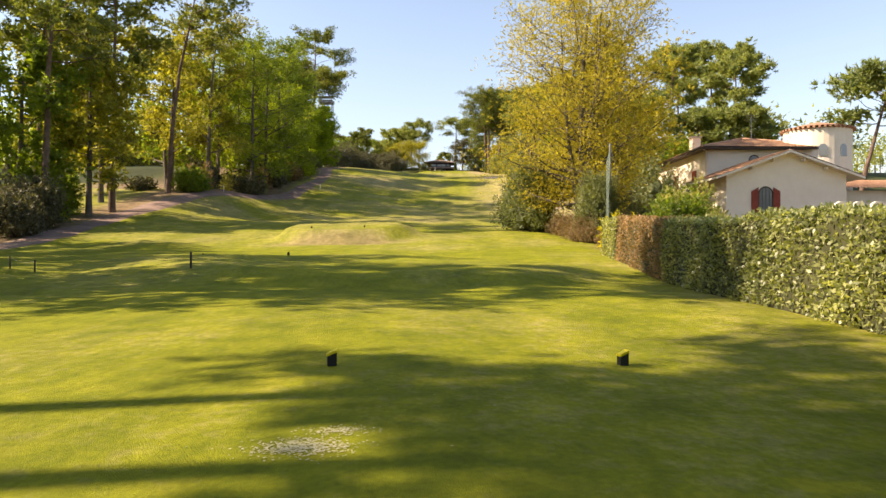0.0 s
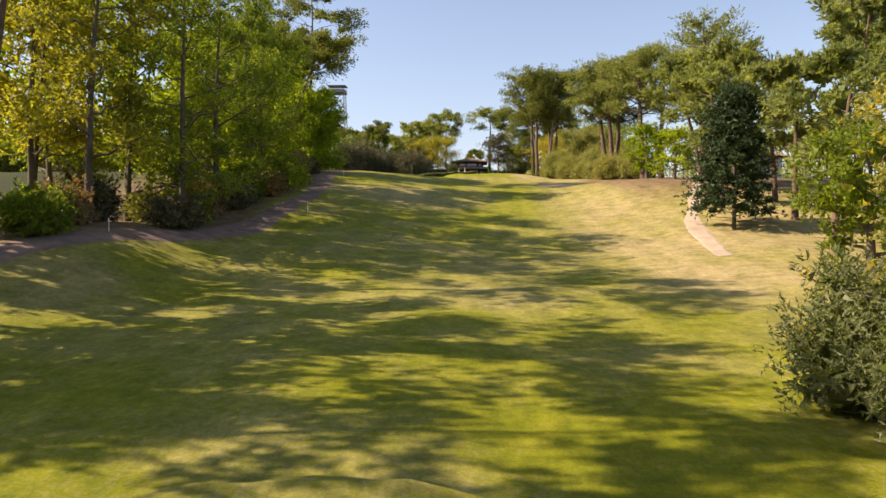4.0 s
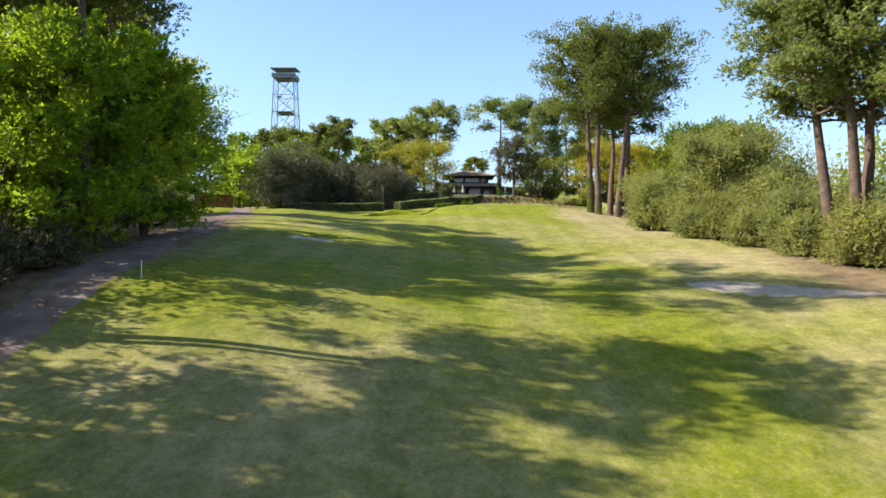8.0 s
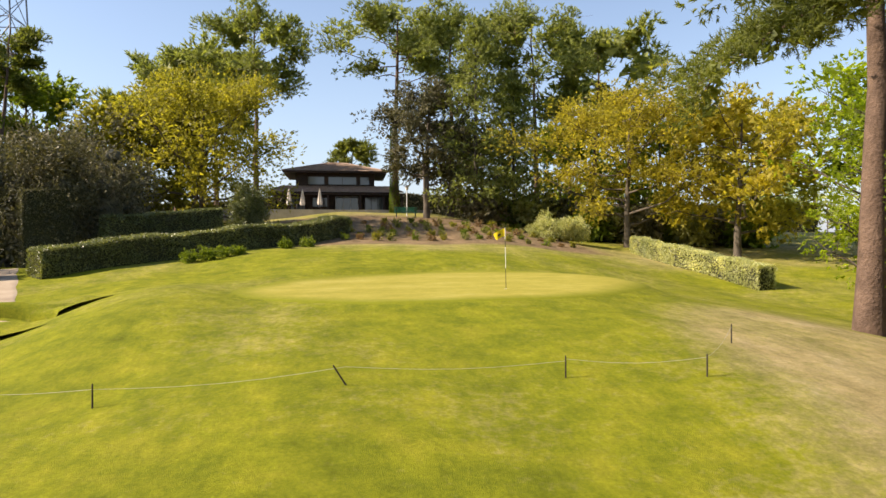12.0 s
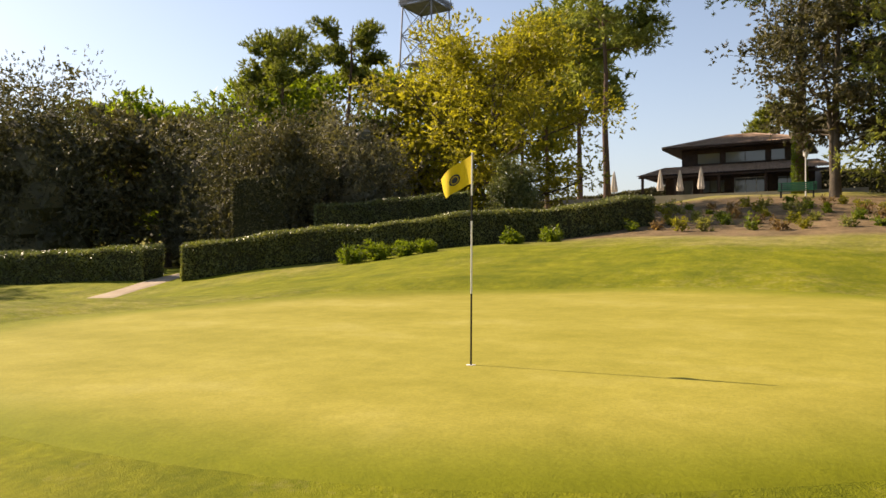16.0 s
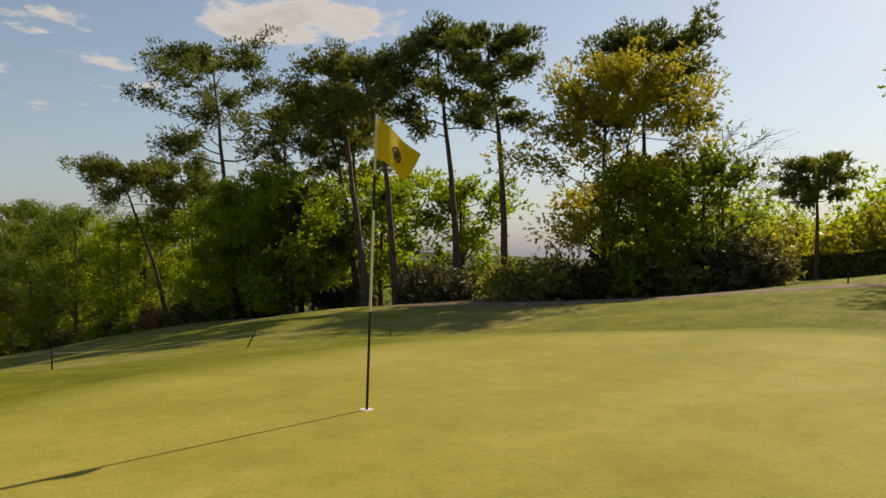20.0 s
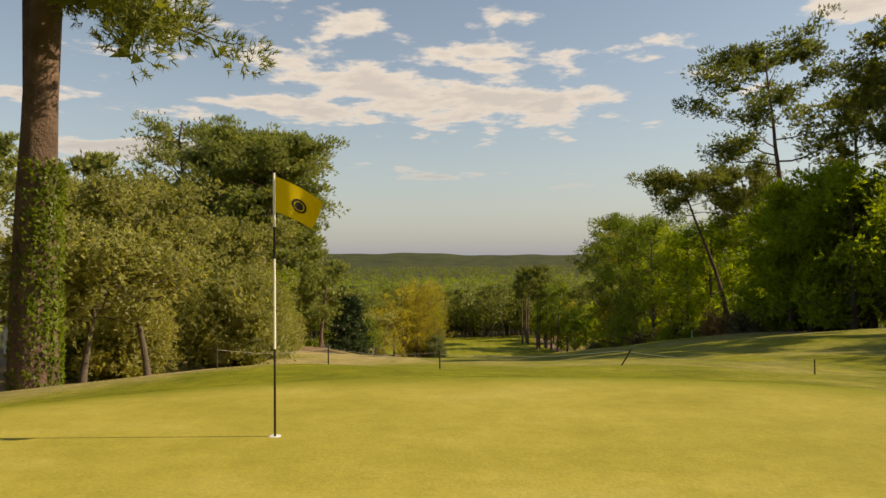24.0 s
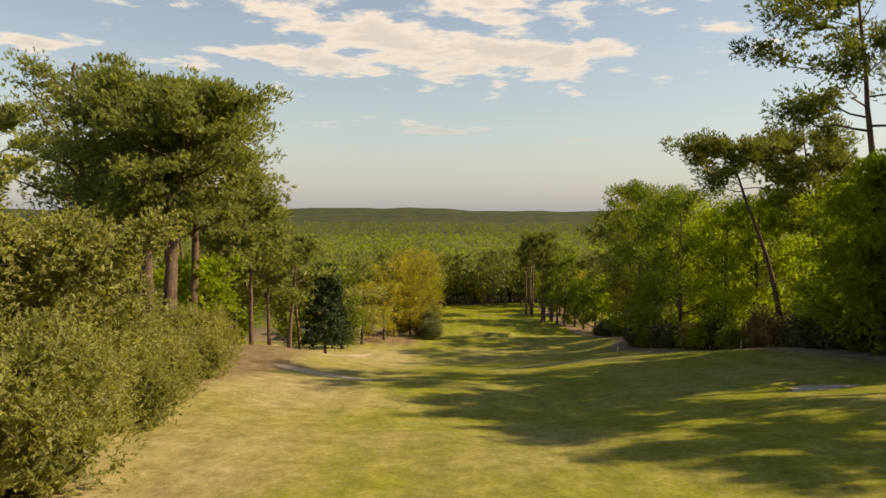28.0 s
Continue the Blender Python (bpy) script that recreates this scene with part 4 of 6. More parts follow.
for k, (x, y, h, r, mat, clear) in enumerate((
        (-31, 92, 23.5, 5.6, RUSSET_LEAF, 0.3), (-37, 95, 22.0, 5.6, RUSSET_LEAF, 0.35), (-27.5, 108, 24.4, 6.2, GREEN_LEAF, 0.12), (-33, 102, 23.2, 6.6, GREEN_LEAF, 0.15),
        (-45, 82, 20, 5.0, RUSSET_LEAF, 0.3), (-36.5, 60, 15, 4.6, GREEN_LEAF, 0.4), (-37.5, 76.5, 20, 4.6, RUSSET_LEAF, 0.4),
        (-27.8, 118, 21.5, 6.4, GREEN_LEAF, 0.12), (-27.4, 100, 22.5, 5.4, GREEN_LEAF, 0.12), (-34.5, 146, 8.5, 3.6, SPRING, 0.1), (-30.5, 160, 14.5, 5, SPRING, 0.1), (-30, 168, 14, 5, SPRING, 0.1), (-33.8, 116, 18.5, 6, SPRING, 0.15), (-29.3, 129, 18, 6.2, SPRING, 0.1), (-38.5, 141, 11, 4.5, GREEN_LEAF, 0.1),
        (-30.6, 134.5, 17.5, 5.0, SPRING, 0.1), (-31.0, 152.5, 13.5, 5.2, SPRING, 0.1), (-30.0, 157, 13, 4.6, SPRING, 0.1), (-33.5, 165, 13, 5.2, GREEN_LEAF, 0.1), (-35.8, 160, 13.5, 5.5, SPRING, 0.1), (-40, 170, 13, 5, SPRING, 0.12),
        (-46, 176, 13, 5, SPRING, 0.12), (-42.5, 199, 10, 4.2, SPRING, 0.12), (-44, 194, 19.5, 7.5, YELLOW_LEAF, 0.25), (-48, 201, 11, 4.5, GREEN_LEAF, 0.1),
        (-42, 106, 22, 6.6, GREEN_LEAF, 0.15), (-41.8, 126, 19.5, 7, SPRING, 0.15), (-46, 150, 13, 5, GREEN_LEAF, 0.15), (-47.8, 160, 17.5, 7, SPRING, 0.15), (-33.5, 66, 15, 4.0, RUSSET_LEAF, 0.4))):
    broadleaf(x, y, h, r, clear * 0.6, (0, 0), k, mat, forks=2 if k % 2 else 1, group="trees along the track", thick=(2.0 if 86 < y and x > -34 else 1.3) if y < 137 else 1.9 if 148 < y < 172 and x > -34 else 0.75, fine=0.0068 if x > -34 and 88 < y < 160 else 0.0052 if y == 194 else 0.009, most=34000 if x > -30 and 104 < y < 122 else 18000 if x > -34 and 88 < y < 172 else 36000 if y == 194 else 9000)
broadleaf(-55, 200, 15, 5.5, 0.15, (0, 0), 60, OLIVE_LEAF, limbs=26, twigs=16, gap=0.7, thick=0.012, fill=0.0, trunk_r=0.22, forks=2, label="nearly bare grey tree with thin branches")
for k, (x, y, rx, ry, h) in enumerate(((-31, 126, 2.6, 3.5, 4), (-32, 136, 2.6, 4, 4), (-33, 146, 2.6, 4, 3.6), (-34, 157, 2.6, 4, 3.2), (-37, 167, 2.8, 4, 3.2),
                                       (-40, 177, 3, 4, 3), (-42, 187, 3, 4, 3), (-43, 197, 2.6, 3, 2.8), (-30, 114, 2.4, 3.5, 3.6), (-31, 103, 2.2, 3.5, 3), (-33, 94, 2, 3, 2.4), (-38, 88, 1.6, 2, 1.6))):
    shrub(x, y, rx, ry, h, k, HOLLY_LEAF if k % 3 else OLIVE_LEAF, label="dark undergrowth bush at the foot of the trees", group="undergrowth along the track")

for k, (x, y, h, r) in enumerate(((-21, 1.6, 24, 3.2), (-21, 5.4, 25, 2.9), (-19.5, 3.4, 23, 2.8), (-23, 17.2, 25, 3.4), (-22, 20.6, 24, 3.0))):
    pine(x, y, h, r, 0.6, (0, 0), 300 + k, thick=0.9)
for k, (x, y, h, r) in enumerate(((-25, 15.6, 17, 3.6), (-26, 21.4, 18, 3.8), (-25, 18.6, 19, 3.4), (-27, 27, 20, 3.8), (-31, 33, 13, 4.0))):
    broadleaf(x, y, h, r, 0.25, (0, 0), 310 + k, GREEN_LEAF, thick=1.4)

# ---- right of the fairway ----
broadleaf(10.4, 52.8, 19.5, 5.7, 0.06, (0.3, 0), 100, YELLOW_LEAF, limbs=36, twigs=9, most=105000, thick=1.2, fine=0.005, least=0.085, trunk_r=0.3, forks=4, gap=0.25, fill=0.05, label="large tree with thin yellow-gold spring leaves")
broadleaf(11.8, 56.5, 16, 3.6, 0.1, (0.4, 0), 99, YELLOW_LEAF, limbs=26, twigs=8, most=60000, fine=0.005, least=0.085, forks=3, gap=0.25, fill=0.05, trunk_r=0.2, label="slender tree with thin yellow-gold spring leaves")
broadleaf(15, 60, 17, 5, 0.15, (0, 0), 101, YELLOW_LEAF, label="tree with yellow-gold spring leaves")
shrub(7.3, 57.2, 2.3, 3.0, 7.0, 102, BLUE_LEAF, most=26000, leaf=0.17, slim=0.36, label="blue-green bush beside the fairway", k=60)
shrub(6.9, 61.8, 2.2, 2.4, 5.0, 106, BLUE_LEAF, most=16000, leaf=0.17, slim=0.36, label="blue-green bush beside the fairway")
shrub(10.3, 46.4, 1.4, 1.4, 5.6, 103, BLUE_LEAF, most=20000, leaf=0.15, slim=0.3, label="young grey-green pine bush before the netting")
shrub(14.3, 46.5, 2.3, 1.9, 5.4, 108, BOX_LEAF, leaf=0.13, most=14000, label="dark bush behind the netting")
shrub(9.6, 47.4, 1.3, 3.2, 1.7, 104, DRY_LEAF, leaf=0.10, slim=0.3, most=16000, k=120, label="low brown brambles at the grass edge")
shrub(9.4, 53, 1.3, 3.2, 1.6, 105, DRY_LEAF, leaf=0.10, slim=0.3, most=16000, k=120, label="low brown brambles at the grass edge")
shrub(10.4, 41.5, 1.1, 2.0, 1.3, 107, DRY_LEAF, leaf=0.10, slim=0.3, most=12000, k=90, label="low brown brambles at the grass edge")
cone_tree(21.2, 108.4, 13.4, 4.1, 1, n=20000, full=0.42)
for k, (x, y, h, r, lx) in enumerate(((21.7, 163.4, 19.8, 5.4, -1.9), (22.6, 164.2, 19.6, 5.2, 0.5), (24.2, 152.5, 19.5, 5.2, -0.8), (21.2, 166, 18.5, 4.6, -2.6), (29, 160, 22, 5, 0), (30, 143, 24, 5, 0.6), (33, 150, 22, 5, 0))):
    pine(x, y, h, r, 0.5, (lx, 0), 30 + k, NEEDLES_PALE, 24, most=40000 if x < 25 else 12000, fine=0.006, least=0.2, trunk_r=0.48, thick=1.5)
pine(28, 137, 16, 4, 0.5, (-5, 0), 40, NEEDLES_PALE, label="pine with a leaning pale trunk")
for k, (x, y, h, r, lx, ly) in enumerate(((13.1, 211.8, 23, 6, -1.2, 0.5), (13.9, 210.6, 25, 7.4, -0.4, -0.5), (16.3, 210.0, 25, 7.4, 3.6, 0), (18.8, 214.6, 24, 6, 1.8, 0.5), (17.3, 218.5, 23, 6, 0.6, 1))):
    pine(x, y, h, r, 0.5, (lx, ly), 50 + k, NEEDLES, 24, trunk_r=0.45, most=40000, thick=1.9, fine=0.008, least=0.2, bough=((0, 0, 9.5), (-3.6, 2.6, 7.2)) if k == 0 else None, label="tall pine in a clump, ivy on its reddish trunk", group="clump of pines beside the green")
for k, (x, y, rx, ry, h) in enumerate(((15.3, 190.2, 3.2, 3.1, 6.2), (17.4, 184.5, 2.6, 2.6, 5.0), (16.6, 180.5, 2.0, 2.0, 3.6), (18.4, 178.5, 2.6, 2.4, 5.6), (21.6, 175.5, 3.8, 3.6, 7.8), (18.6, 173, 2.0, 1.9, 3.8),
                                       (20.0, 169.2, 2.6, 2.6, 5.2), (24.8, 180.5, 4.4, 4.2, 9), (25.4, 171, 3.8, 4, 6.6), (18.8, 195.0, 2.2, 2.4, 4.2), (20.6, 160.6, 2.6, 2.4, 4.6), (19.0, 165.4, 1.8, 1.8, 3.2), (23.4, 156.0, 2.6, 2.6, 4.6), (21.5, 194.0, 2.4, 2.4, 3.4), (24.0, 162.5, 3.2, 3.0, 5.6))):
    shrub(x, y, rx, ry, h, 120 + k, OLIVE_LEAF, slim=0.34, most=17000, lump=0.27 + 0.05 * (k % 3), leaf=0.18, label="feathery grey-green bush on the bank", group="bushes on the bank", stems=14, k=34 + 9 * (k % 4), up=0.6)
broadleaf(22.6, 188, 10.4, 4.6, 0.25, (0.3, 0), 168, OLIVE_LEAF, 24, 8, most=40000, fine=0.0075, thick=1.5, trunk_r=0.28, forks=3, label="rounded grey-olive tree on the bank")
broadleaf(19.6, 181.5, 8.6, 3.8, 0.2, (0, 0), 169, OLIVE_LEAF, 22, 8, most=30000, fine=0.0075, thick=1.5, trunk_r=0.24, forks=2, label="rounded grey-olive tree on the bank")
for k, (x, y, h, r, lx) in enumerate(((18.2, 200.2, 5.6, 3.0, -1.0), (20.6, 198.4, 6.4, 3.2, -0.6), (16.4, 198.4, 5.2, 2.4, 0.8))):
    broadleaf(x, y, h, r, 0.42, (lx, 0), 170 + k, OLIVE_LEAF, 12, 6, trunk_r=0.16, label="small olive-grey tree with a bent bare trunk on the bank", group="bent trees on the bank", fine=0.008)
for k, (x, y, h, r, mat) in enumerate(((24, 150, 8, 3, SPRING), (27, 146, 7, 3, SPRING), (31, 133, 9, 3.5, GREEN_LEAF), (25, 208, 13, 5, SPRING), (22.5, 214, 10, 4, YELLOW_LEAF), (29, 203, 13, 5, GREEN_LEAF), (30, 214, 14, 5, SPRING))):
    broadleaf(x, y, h, r, 0.12, (0, 0), 130 + k, mat)

for k, (x, y, h, r, mat) in enumerate(((22, 88, 9, 4, GREEN_LEAF), (30, 92, 8.5, 4, GREEN_LEAF), (20, 76, 11, 4.2, OLIVE_LEAF), (16.5, 68, 12, 4.5, YELLOW_LEAF), (36, 104, 8.5, 4, SPRING))):
    broadleaf(x, y, h, r, 0.1, (0, 0), 150 + k, mat)
for k, (x, y, h) in enumerate(((24, 119, 15), (28.5, 112, 15.5), (26.5, 101, 16), (31, 122, 16), (36.5, 100, 13), (40.5, 101, 13.5), (45.5, 100, 12.5), (27, 126, 17), (38, 118, 24), (44, 128, 24), (52, 136, 25), (60, 142, 26), (47, 112, 22))):
    pine(x, y, h, 4.2, 0.38 if k < 4 else 0.58, ((k % 3 - 1) * 1.2, 0), 160 + k, NEEDLES_PALE, 13, thick=1.3 if k < 4 else 0.9)

def ivy(x, y, tall, r, seed, lean=(0, 0)):
    """Ivy climbing a trunk."""
    rg = np.random.default_rng(seed)
    n = int(tall * 700)
    q = rg.uniform(0, 1, n) ** 1.3
    a = rg.normal(size=n) * 1.5 + 2.6 + 0.8 * np.sin(q * 9)
    rad = r * (1.12 + 0.3 * rg.uniform(0, 1, n) ** 2) * (1 - 0.2 * q)
    d = np.stack([np.cos(a), np.sin(a), 0 * a], -1)
    c = d * rad[:, None] + np.stack([lean[0] * q, lean[1] * q, q * tall], -1)
    v, f = blades(c, rg.normal(size=c.shape) * 0.5 + [0, 0, -0.6], 0.11, 0.085, rg, d * 1.5)
    ob = piece("ivy", mesh_of("ivy", v, f), GREEN_LEAF)
    ob.matrix_world = pose(x, y, H(x, y))
    tagged(ob, "green ivy climbing a pine trunk", "ivy", "ivy on the pines")


ivy(13.1, 211.8, 5.0, 0.40, 1, (-0.2, 0.08))
ivy(13.9, 210.6, 2.5, 0.40, 2)
ivy(4.8, 270.6, 9.0, 0.42, 3)

pine(44.5, 75, 16, 4.5, 0.62, (4.5, 0), 175, NEEDLES_PALE, label="pine with a leaning pale trunk behind the villa")

# ---- around the green and the club house ----
broadleaf(-51.2, 224.5, 20.5, 8.2, 0.12, (0, 0), 200, LIME_LEAF, limbs=26, twigs=8, forks=3, trunk_r=0.55, most=70000, fine=0.0038, thick=1.5, gap=0.3, fill=0.12, label="large spreading tree standing alone on the grass")
shrub(-35, 238, 7, 6, 14.4, 201, HOLLY_LEAF, most=52000, leaf=0.165, k=110, name="holm_oak", cat="tree", label="large dark evergreen oak with grey glints", lump=0.24)
shrub(-27, 245, 4.4, 3.6, 11, 199, HOLLY_LEAF, leaf=0.16, most=22000, label="dark evergreen tree behind the hedge")
shrub(-20, 243, 4.2, 3.6, 9, 202, HOLLY_LEAF, leaf=0.16, most=22000, label="dark evergreen tree behind the hedge")
shrub(-16.4, 247.0, 3.7, 3.2, 9.6, 203, LILAC_LEAF, leaf=0.16, most=22000, label="rounded tree with grey-lilac foliage", lump=0.24)
broadleaf(-11.5, 255, 12.0, 6.6, 0.1, (0, 0), 204, RUSSET_LEAF, limbs=22, twigs=8, most=34000, fine=0.0062, thick=0.7, label="broad yellow-green tree behind the hedge")
broadleaf(-17, 258, 11, 5.5, 0.1, (0, 0), 205, RUSSET_LEAF, limbs=18)
pine(-31.7, 256.5, 17.4, 3.4, 0.55, (0.5, 0), 70, thick=1.3, most=12000, fine=0.006, least=0.2)
pine(-30.6, 262.8, 19.2, 2.8, 0.72, (0.8, 0), 71, limbs=9, most=9000, fine=0.006, least=0.2, label="slender pine with a thin open crown")
pine(-9.4, 271, 20.5, 5.2, 0.62, (0.8, 0), 60, NEEDLES_PALE, thick=1.4, most=26000, fine=0.0055, least=0.2)
pine(4.8, 270.6, 20.5, 6.5, 0.66, (0.3, 0), 61, NEEDLES_PALE, thick=1.3, most=26000, fine=0.0055, least=0.2, trunk_r=0.4, label="tall pine with an ivy-clad trunk beside the club house")
pine(-15, 280, 19, 5.5, 0.55, (0, 0), 62, NEEDLES_PALE, thick=1.3)
pine(-20.5, 285, 20, 6, 0.5, (0, 0), 63, NEEDLES_PALE, thick=1.3)
pine(-24.5, 287, 16, 5, 0.5, (0, 0), 67, NEEDLES_PALE, thick=1.3)
pine(0.5, 301, 11.2, 2.9, 0.3, (0, 0), 68, NEEDLES, thick=1.3, label="round dark pine behind the club house")
pine(19.5, 268, 21.5, 6.5, 0.55, (0, 0), 64, NEEDLES_PALE, thick=1.4, most=26000, fine=0.0055, least=0.2)
pine(26.5, 271, 21, 6, 0.5, (0, 0), 65, NEEDLES_PALE, thick=1.4)
pine(11.0, 272, 21, 6, 0.58, (0, 0), 66, NEEDLES_PALE, thick=1.4, most=26000, fine=0.0055, least=0.2)
broadleaf(7.3, 262.5, 12.5, 4.2, 0.25, (0, 0), 206, HOLLY_LEAF, forks=2, thick=1.1, fine=0.005, most=20000, label="dark evergreen oak beside the bench")
cone_tree(11.8, 261.5, 19, 4.6, 3, NEEDLES_PALE, "tall shaggy conifer behind the flower bed", 26000, 0.02)
cone_tree(15.8, 263, 15, 4.2, 4, NEEDLES_PALE, "tall shaggy conifer behind the flower bed", 22000, 0.02)
broadleaf(23.5, 254, 12.6, 6.8, 0.15, (0, 0), 207, YELLOW_LEAF, limbs=22, twigs=8, most=34000, fine=0.006, thick=0.55, label="spreading tree with golden spring leaves")
broadleaf(30, 248, 12, 5.5, 0.15, (0, 0), 208, YELLOW_LEAF, label="spreading tree with golden spring leaves")
broadleaf(35, 236, 15, 6, 0.12, (0, 0), 209, SPRING)
broadleaf(36, 224, 15, 6, 0.12, (0, 0), 210, GREEN_LEAF)
shrub(17.1, 252.6, 2.5, 1.8, 2.3, 211, PALE_LEAF, leaf=0.11, most=26000, lump=0.2, label="round clipped bush with pale variegated leaves")
shrub(-7.1, 248.6, 1.35, 1.35, 4.4, 212, BOX_LEAF, leaf=0.11, most=26000, lump=0.2, label="tall clipped column of dark ivy")
shrub(24, 222, 3, 3, 4, 213, HOLLY_LEAF)
for k, (x, y, h) in enumerate(((-36, 262, 15), (-42, 268, 17), (-31, 270, 16), (-60, 262, 15), (-54, 280, 18), (-70, 250, 12), (-33, 255, 12))):
    (pine if k % 2 else broadleaf)(x, y, h, 5, seed=220 + k)

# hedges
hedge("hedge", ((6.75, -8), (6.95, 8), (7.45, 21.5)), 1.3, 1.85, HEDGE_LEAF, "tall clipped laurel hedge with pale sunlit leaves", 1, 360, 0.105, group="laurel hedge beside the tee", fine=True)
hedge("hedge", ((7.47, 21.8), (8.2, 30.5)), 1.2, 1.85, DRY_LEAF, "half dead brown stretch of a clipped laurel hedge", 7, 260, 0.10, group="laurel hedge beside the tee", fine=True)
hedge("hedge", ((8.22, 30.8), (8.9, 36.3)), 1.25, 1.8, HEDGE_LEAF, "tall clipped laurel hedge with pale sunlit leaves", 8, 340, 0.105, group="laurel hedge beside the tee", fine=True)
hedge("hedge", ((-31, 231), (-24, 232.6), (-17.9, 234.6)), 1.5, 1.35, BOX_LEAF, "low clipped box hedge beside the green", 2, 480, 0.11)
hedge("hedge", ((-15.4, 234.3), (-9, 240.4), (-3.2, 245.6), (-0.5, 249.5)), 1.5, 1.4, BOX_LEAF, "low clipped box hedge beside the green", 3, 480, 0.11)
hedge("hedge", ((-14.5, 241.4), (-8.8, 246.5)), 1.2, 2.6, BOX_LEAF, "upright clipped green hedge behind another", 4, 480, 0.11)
shrub(-17.6, 242.2, 2.4, 2.2, 9, 198, HOLLY_LEAF, leaf=0.16, most=22000, label="dark evergreen tree behind the hedge")
hedge("hedge", ((-18.6, 240), (-16.4, 241.5)), 1.6, 4.4, HOLLY_LEAF, "tall dark clipped hedge block", 5)
hedge("hedge", ((22.8, 250.1), (21.9, 240.9), (22.5, 237.1), (23.1, 233.4)), 1.2, 1.25, PALE_LEAF, "low variegated hedge at the edge of the garden", 6, 420, 0.12)

# pines and young trees below the tee, and on the slope beside it
for k, (x, y, h) in enumerate(((-8, -24, 17), (-15, -20, 19), (-21, -28, 20), (-27, -18, 19), (-33, -6, 20), (-2, -34, 18), (6, -30, 17), (12, -40, 19), (18, -26, 18), (-12, -44, 20), (-30, -38, 21), (2, -56, 19), (-18, -60, 20),
                               (-38, 14, 20), (-35, 28, 19), (-41, 38, 21), (24, -8, 18), (27, 16, 17))):
    pine(x, y, h, 3.8, 0.5, ((k % 3 - 1) * 0.8, 0), 600 + k, NEEDLES_PALE if k % 2 else NEEDLES, 12, 0.24, group="pines below the tee", most=3600)
for k, (x, y, h, r) in enumerate(((-33, 20, 12, 4), (-37, 45, 14, 4.5), (-34, 2, 13, 4), (-24, -30, 11, 4), (9, -22, 10, 3.6), (-6, -50, 12, 4), (-33, 38, 11, 4), (-28, -8, 10, 4), (-29, 6, 9, 3.6), (-30, 26, 9, 3.6), (-31, -20, 11, 4))):
    broadleaf(x, y, h, r, 0.08, (0, 0), 620 + k, (GREEN_LEAF, SPRING, YELLOW_LEAF)[k % 3], most=6000, group="young trees below the tee")
for k, (x, y, r, h) in enumerate(((-32.6, 55.5, 2.3, 4.4), (-35.0, 60, 2.6, 5.2), (-31.6, 51.5, 2.0, 3.4), (-36.5, 66, 2.2, 4.6), (-35.5, 55, 2.6, 5.0))):
    shrub(x, y, r, r, h, 780 + k, GREEN_LEAF if k % 2 else HOLLY_LEAF, most=9000, leaf=0.26, label="dense dark bush under the pines beside the track", group="undergrowth along the track")
# undergrowth close along the track and behind the trees
for k in range(9, 26):
    y = 46 + k * 4.4
    x = -33.5 + (y > 60) * -0.6 + (y > 84) * 3.2 + (y > 96) * 3.6 - (y > 140) * (y - 140) * 0.12 + (k % 3) * -0.7
    x = x - (3.6 if y < 84 else 0)
    s = 1.6 + 0.5 * ((k * 7) % 5) / 4
    shrub(x, y, s, s * 1.5, 1.5 + s * (0.5 + 0.3 * (k % 4)), 640 + k, (HOLLY_LEAF, GREEN_LEAF, DRY_LEAF, HOLLY_LEAF)[k % 4], most=5000, label="tangled brown undergrowth beside the track" if k % 4 == 2 else "dark undergrowth bush at the foot of the trees", group="undergrowth along the track")
for k, (x, y, s, h) in enumerate(((-44, 199, 3.2, 4.5), (-48, 203, 3, 4.2), (-46, 205.5, 2.4, 3.8), (-50, 204, 2.6, 4.6), (-52, 200, 3.4, 5), (-42, 193, 3, 3.6), (-38, 190, 3, 3.2), (-36, 182, 3, 3))):
    shrub(x, y, s, s * 1.3, h, 670 + k, HOLLY_LEAF if k % 3 else OLIVE_LEAF, most=7000, label="dark bush under the bare tree", group="bushes on the slope")
# trees closing the garden behind the hedges
for k, (x, y, h, r, mat) in enumerate(((-32, 246, 10, 4.5, HOLLY_LEAF), (-34, 241, 8, 3.5, HOLLY_LEAF), (-40, 252, 12, 5, GREEN_LEAF), (-28, 256, 9, 4.5, HOLLY_LEAF), (-22, 254, 9, 4, HOLLY_LEAF), (-24, 266, 9, 4, HOLLY_LEAF), (-50, 258, 13, 5, SPRING), (-46, 246, 10, 4, SPRING), (-62, 246, 12, 5, GREEN_LEAF),
                                      (30, 262, 12, 5, GREEN_LEAF), (36, 256, 12, 5, YELLOW_LEAF), (42, 246, 13, 5, GREEN_LEAF), (27, 228, 9, 4, SPRING), (31, 222, 10, 4, SPRING), (15, 275, 10, 5, HOLLY_LEAF), (27, 280, 13, 5, GREEN_LEAF))):
    broadleaf(x, y, h, r, 0.06, (0, 0), 690 + k, mat, most=5000, group="trees closing the garden")
for k in range(16):
    x = 13 + 2.2 * k if k < 11 else -38 + 3.6 * (k - 11)
    y = (262 - 0.35 * (x - 13) if k < 11 else 262) + (k % 2) * 1.5
    shrub(x, y, 2.0, 1.8, 2.8 + (k * 5 % 4) * 0.5, 720 + k, (HOLLY_LEAF, GREEN_LEAF, OLIVE_LEAF)[k % 3], most=4500, label="dense dark bush at the back of the garden", group="bushes at the back of the garden")
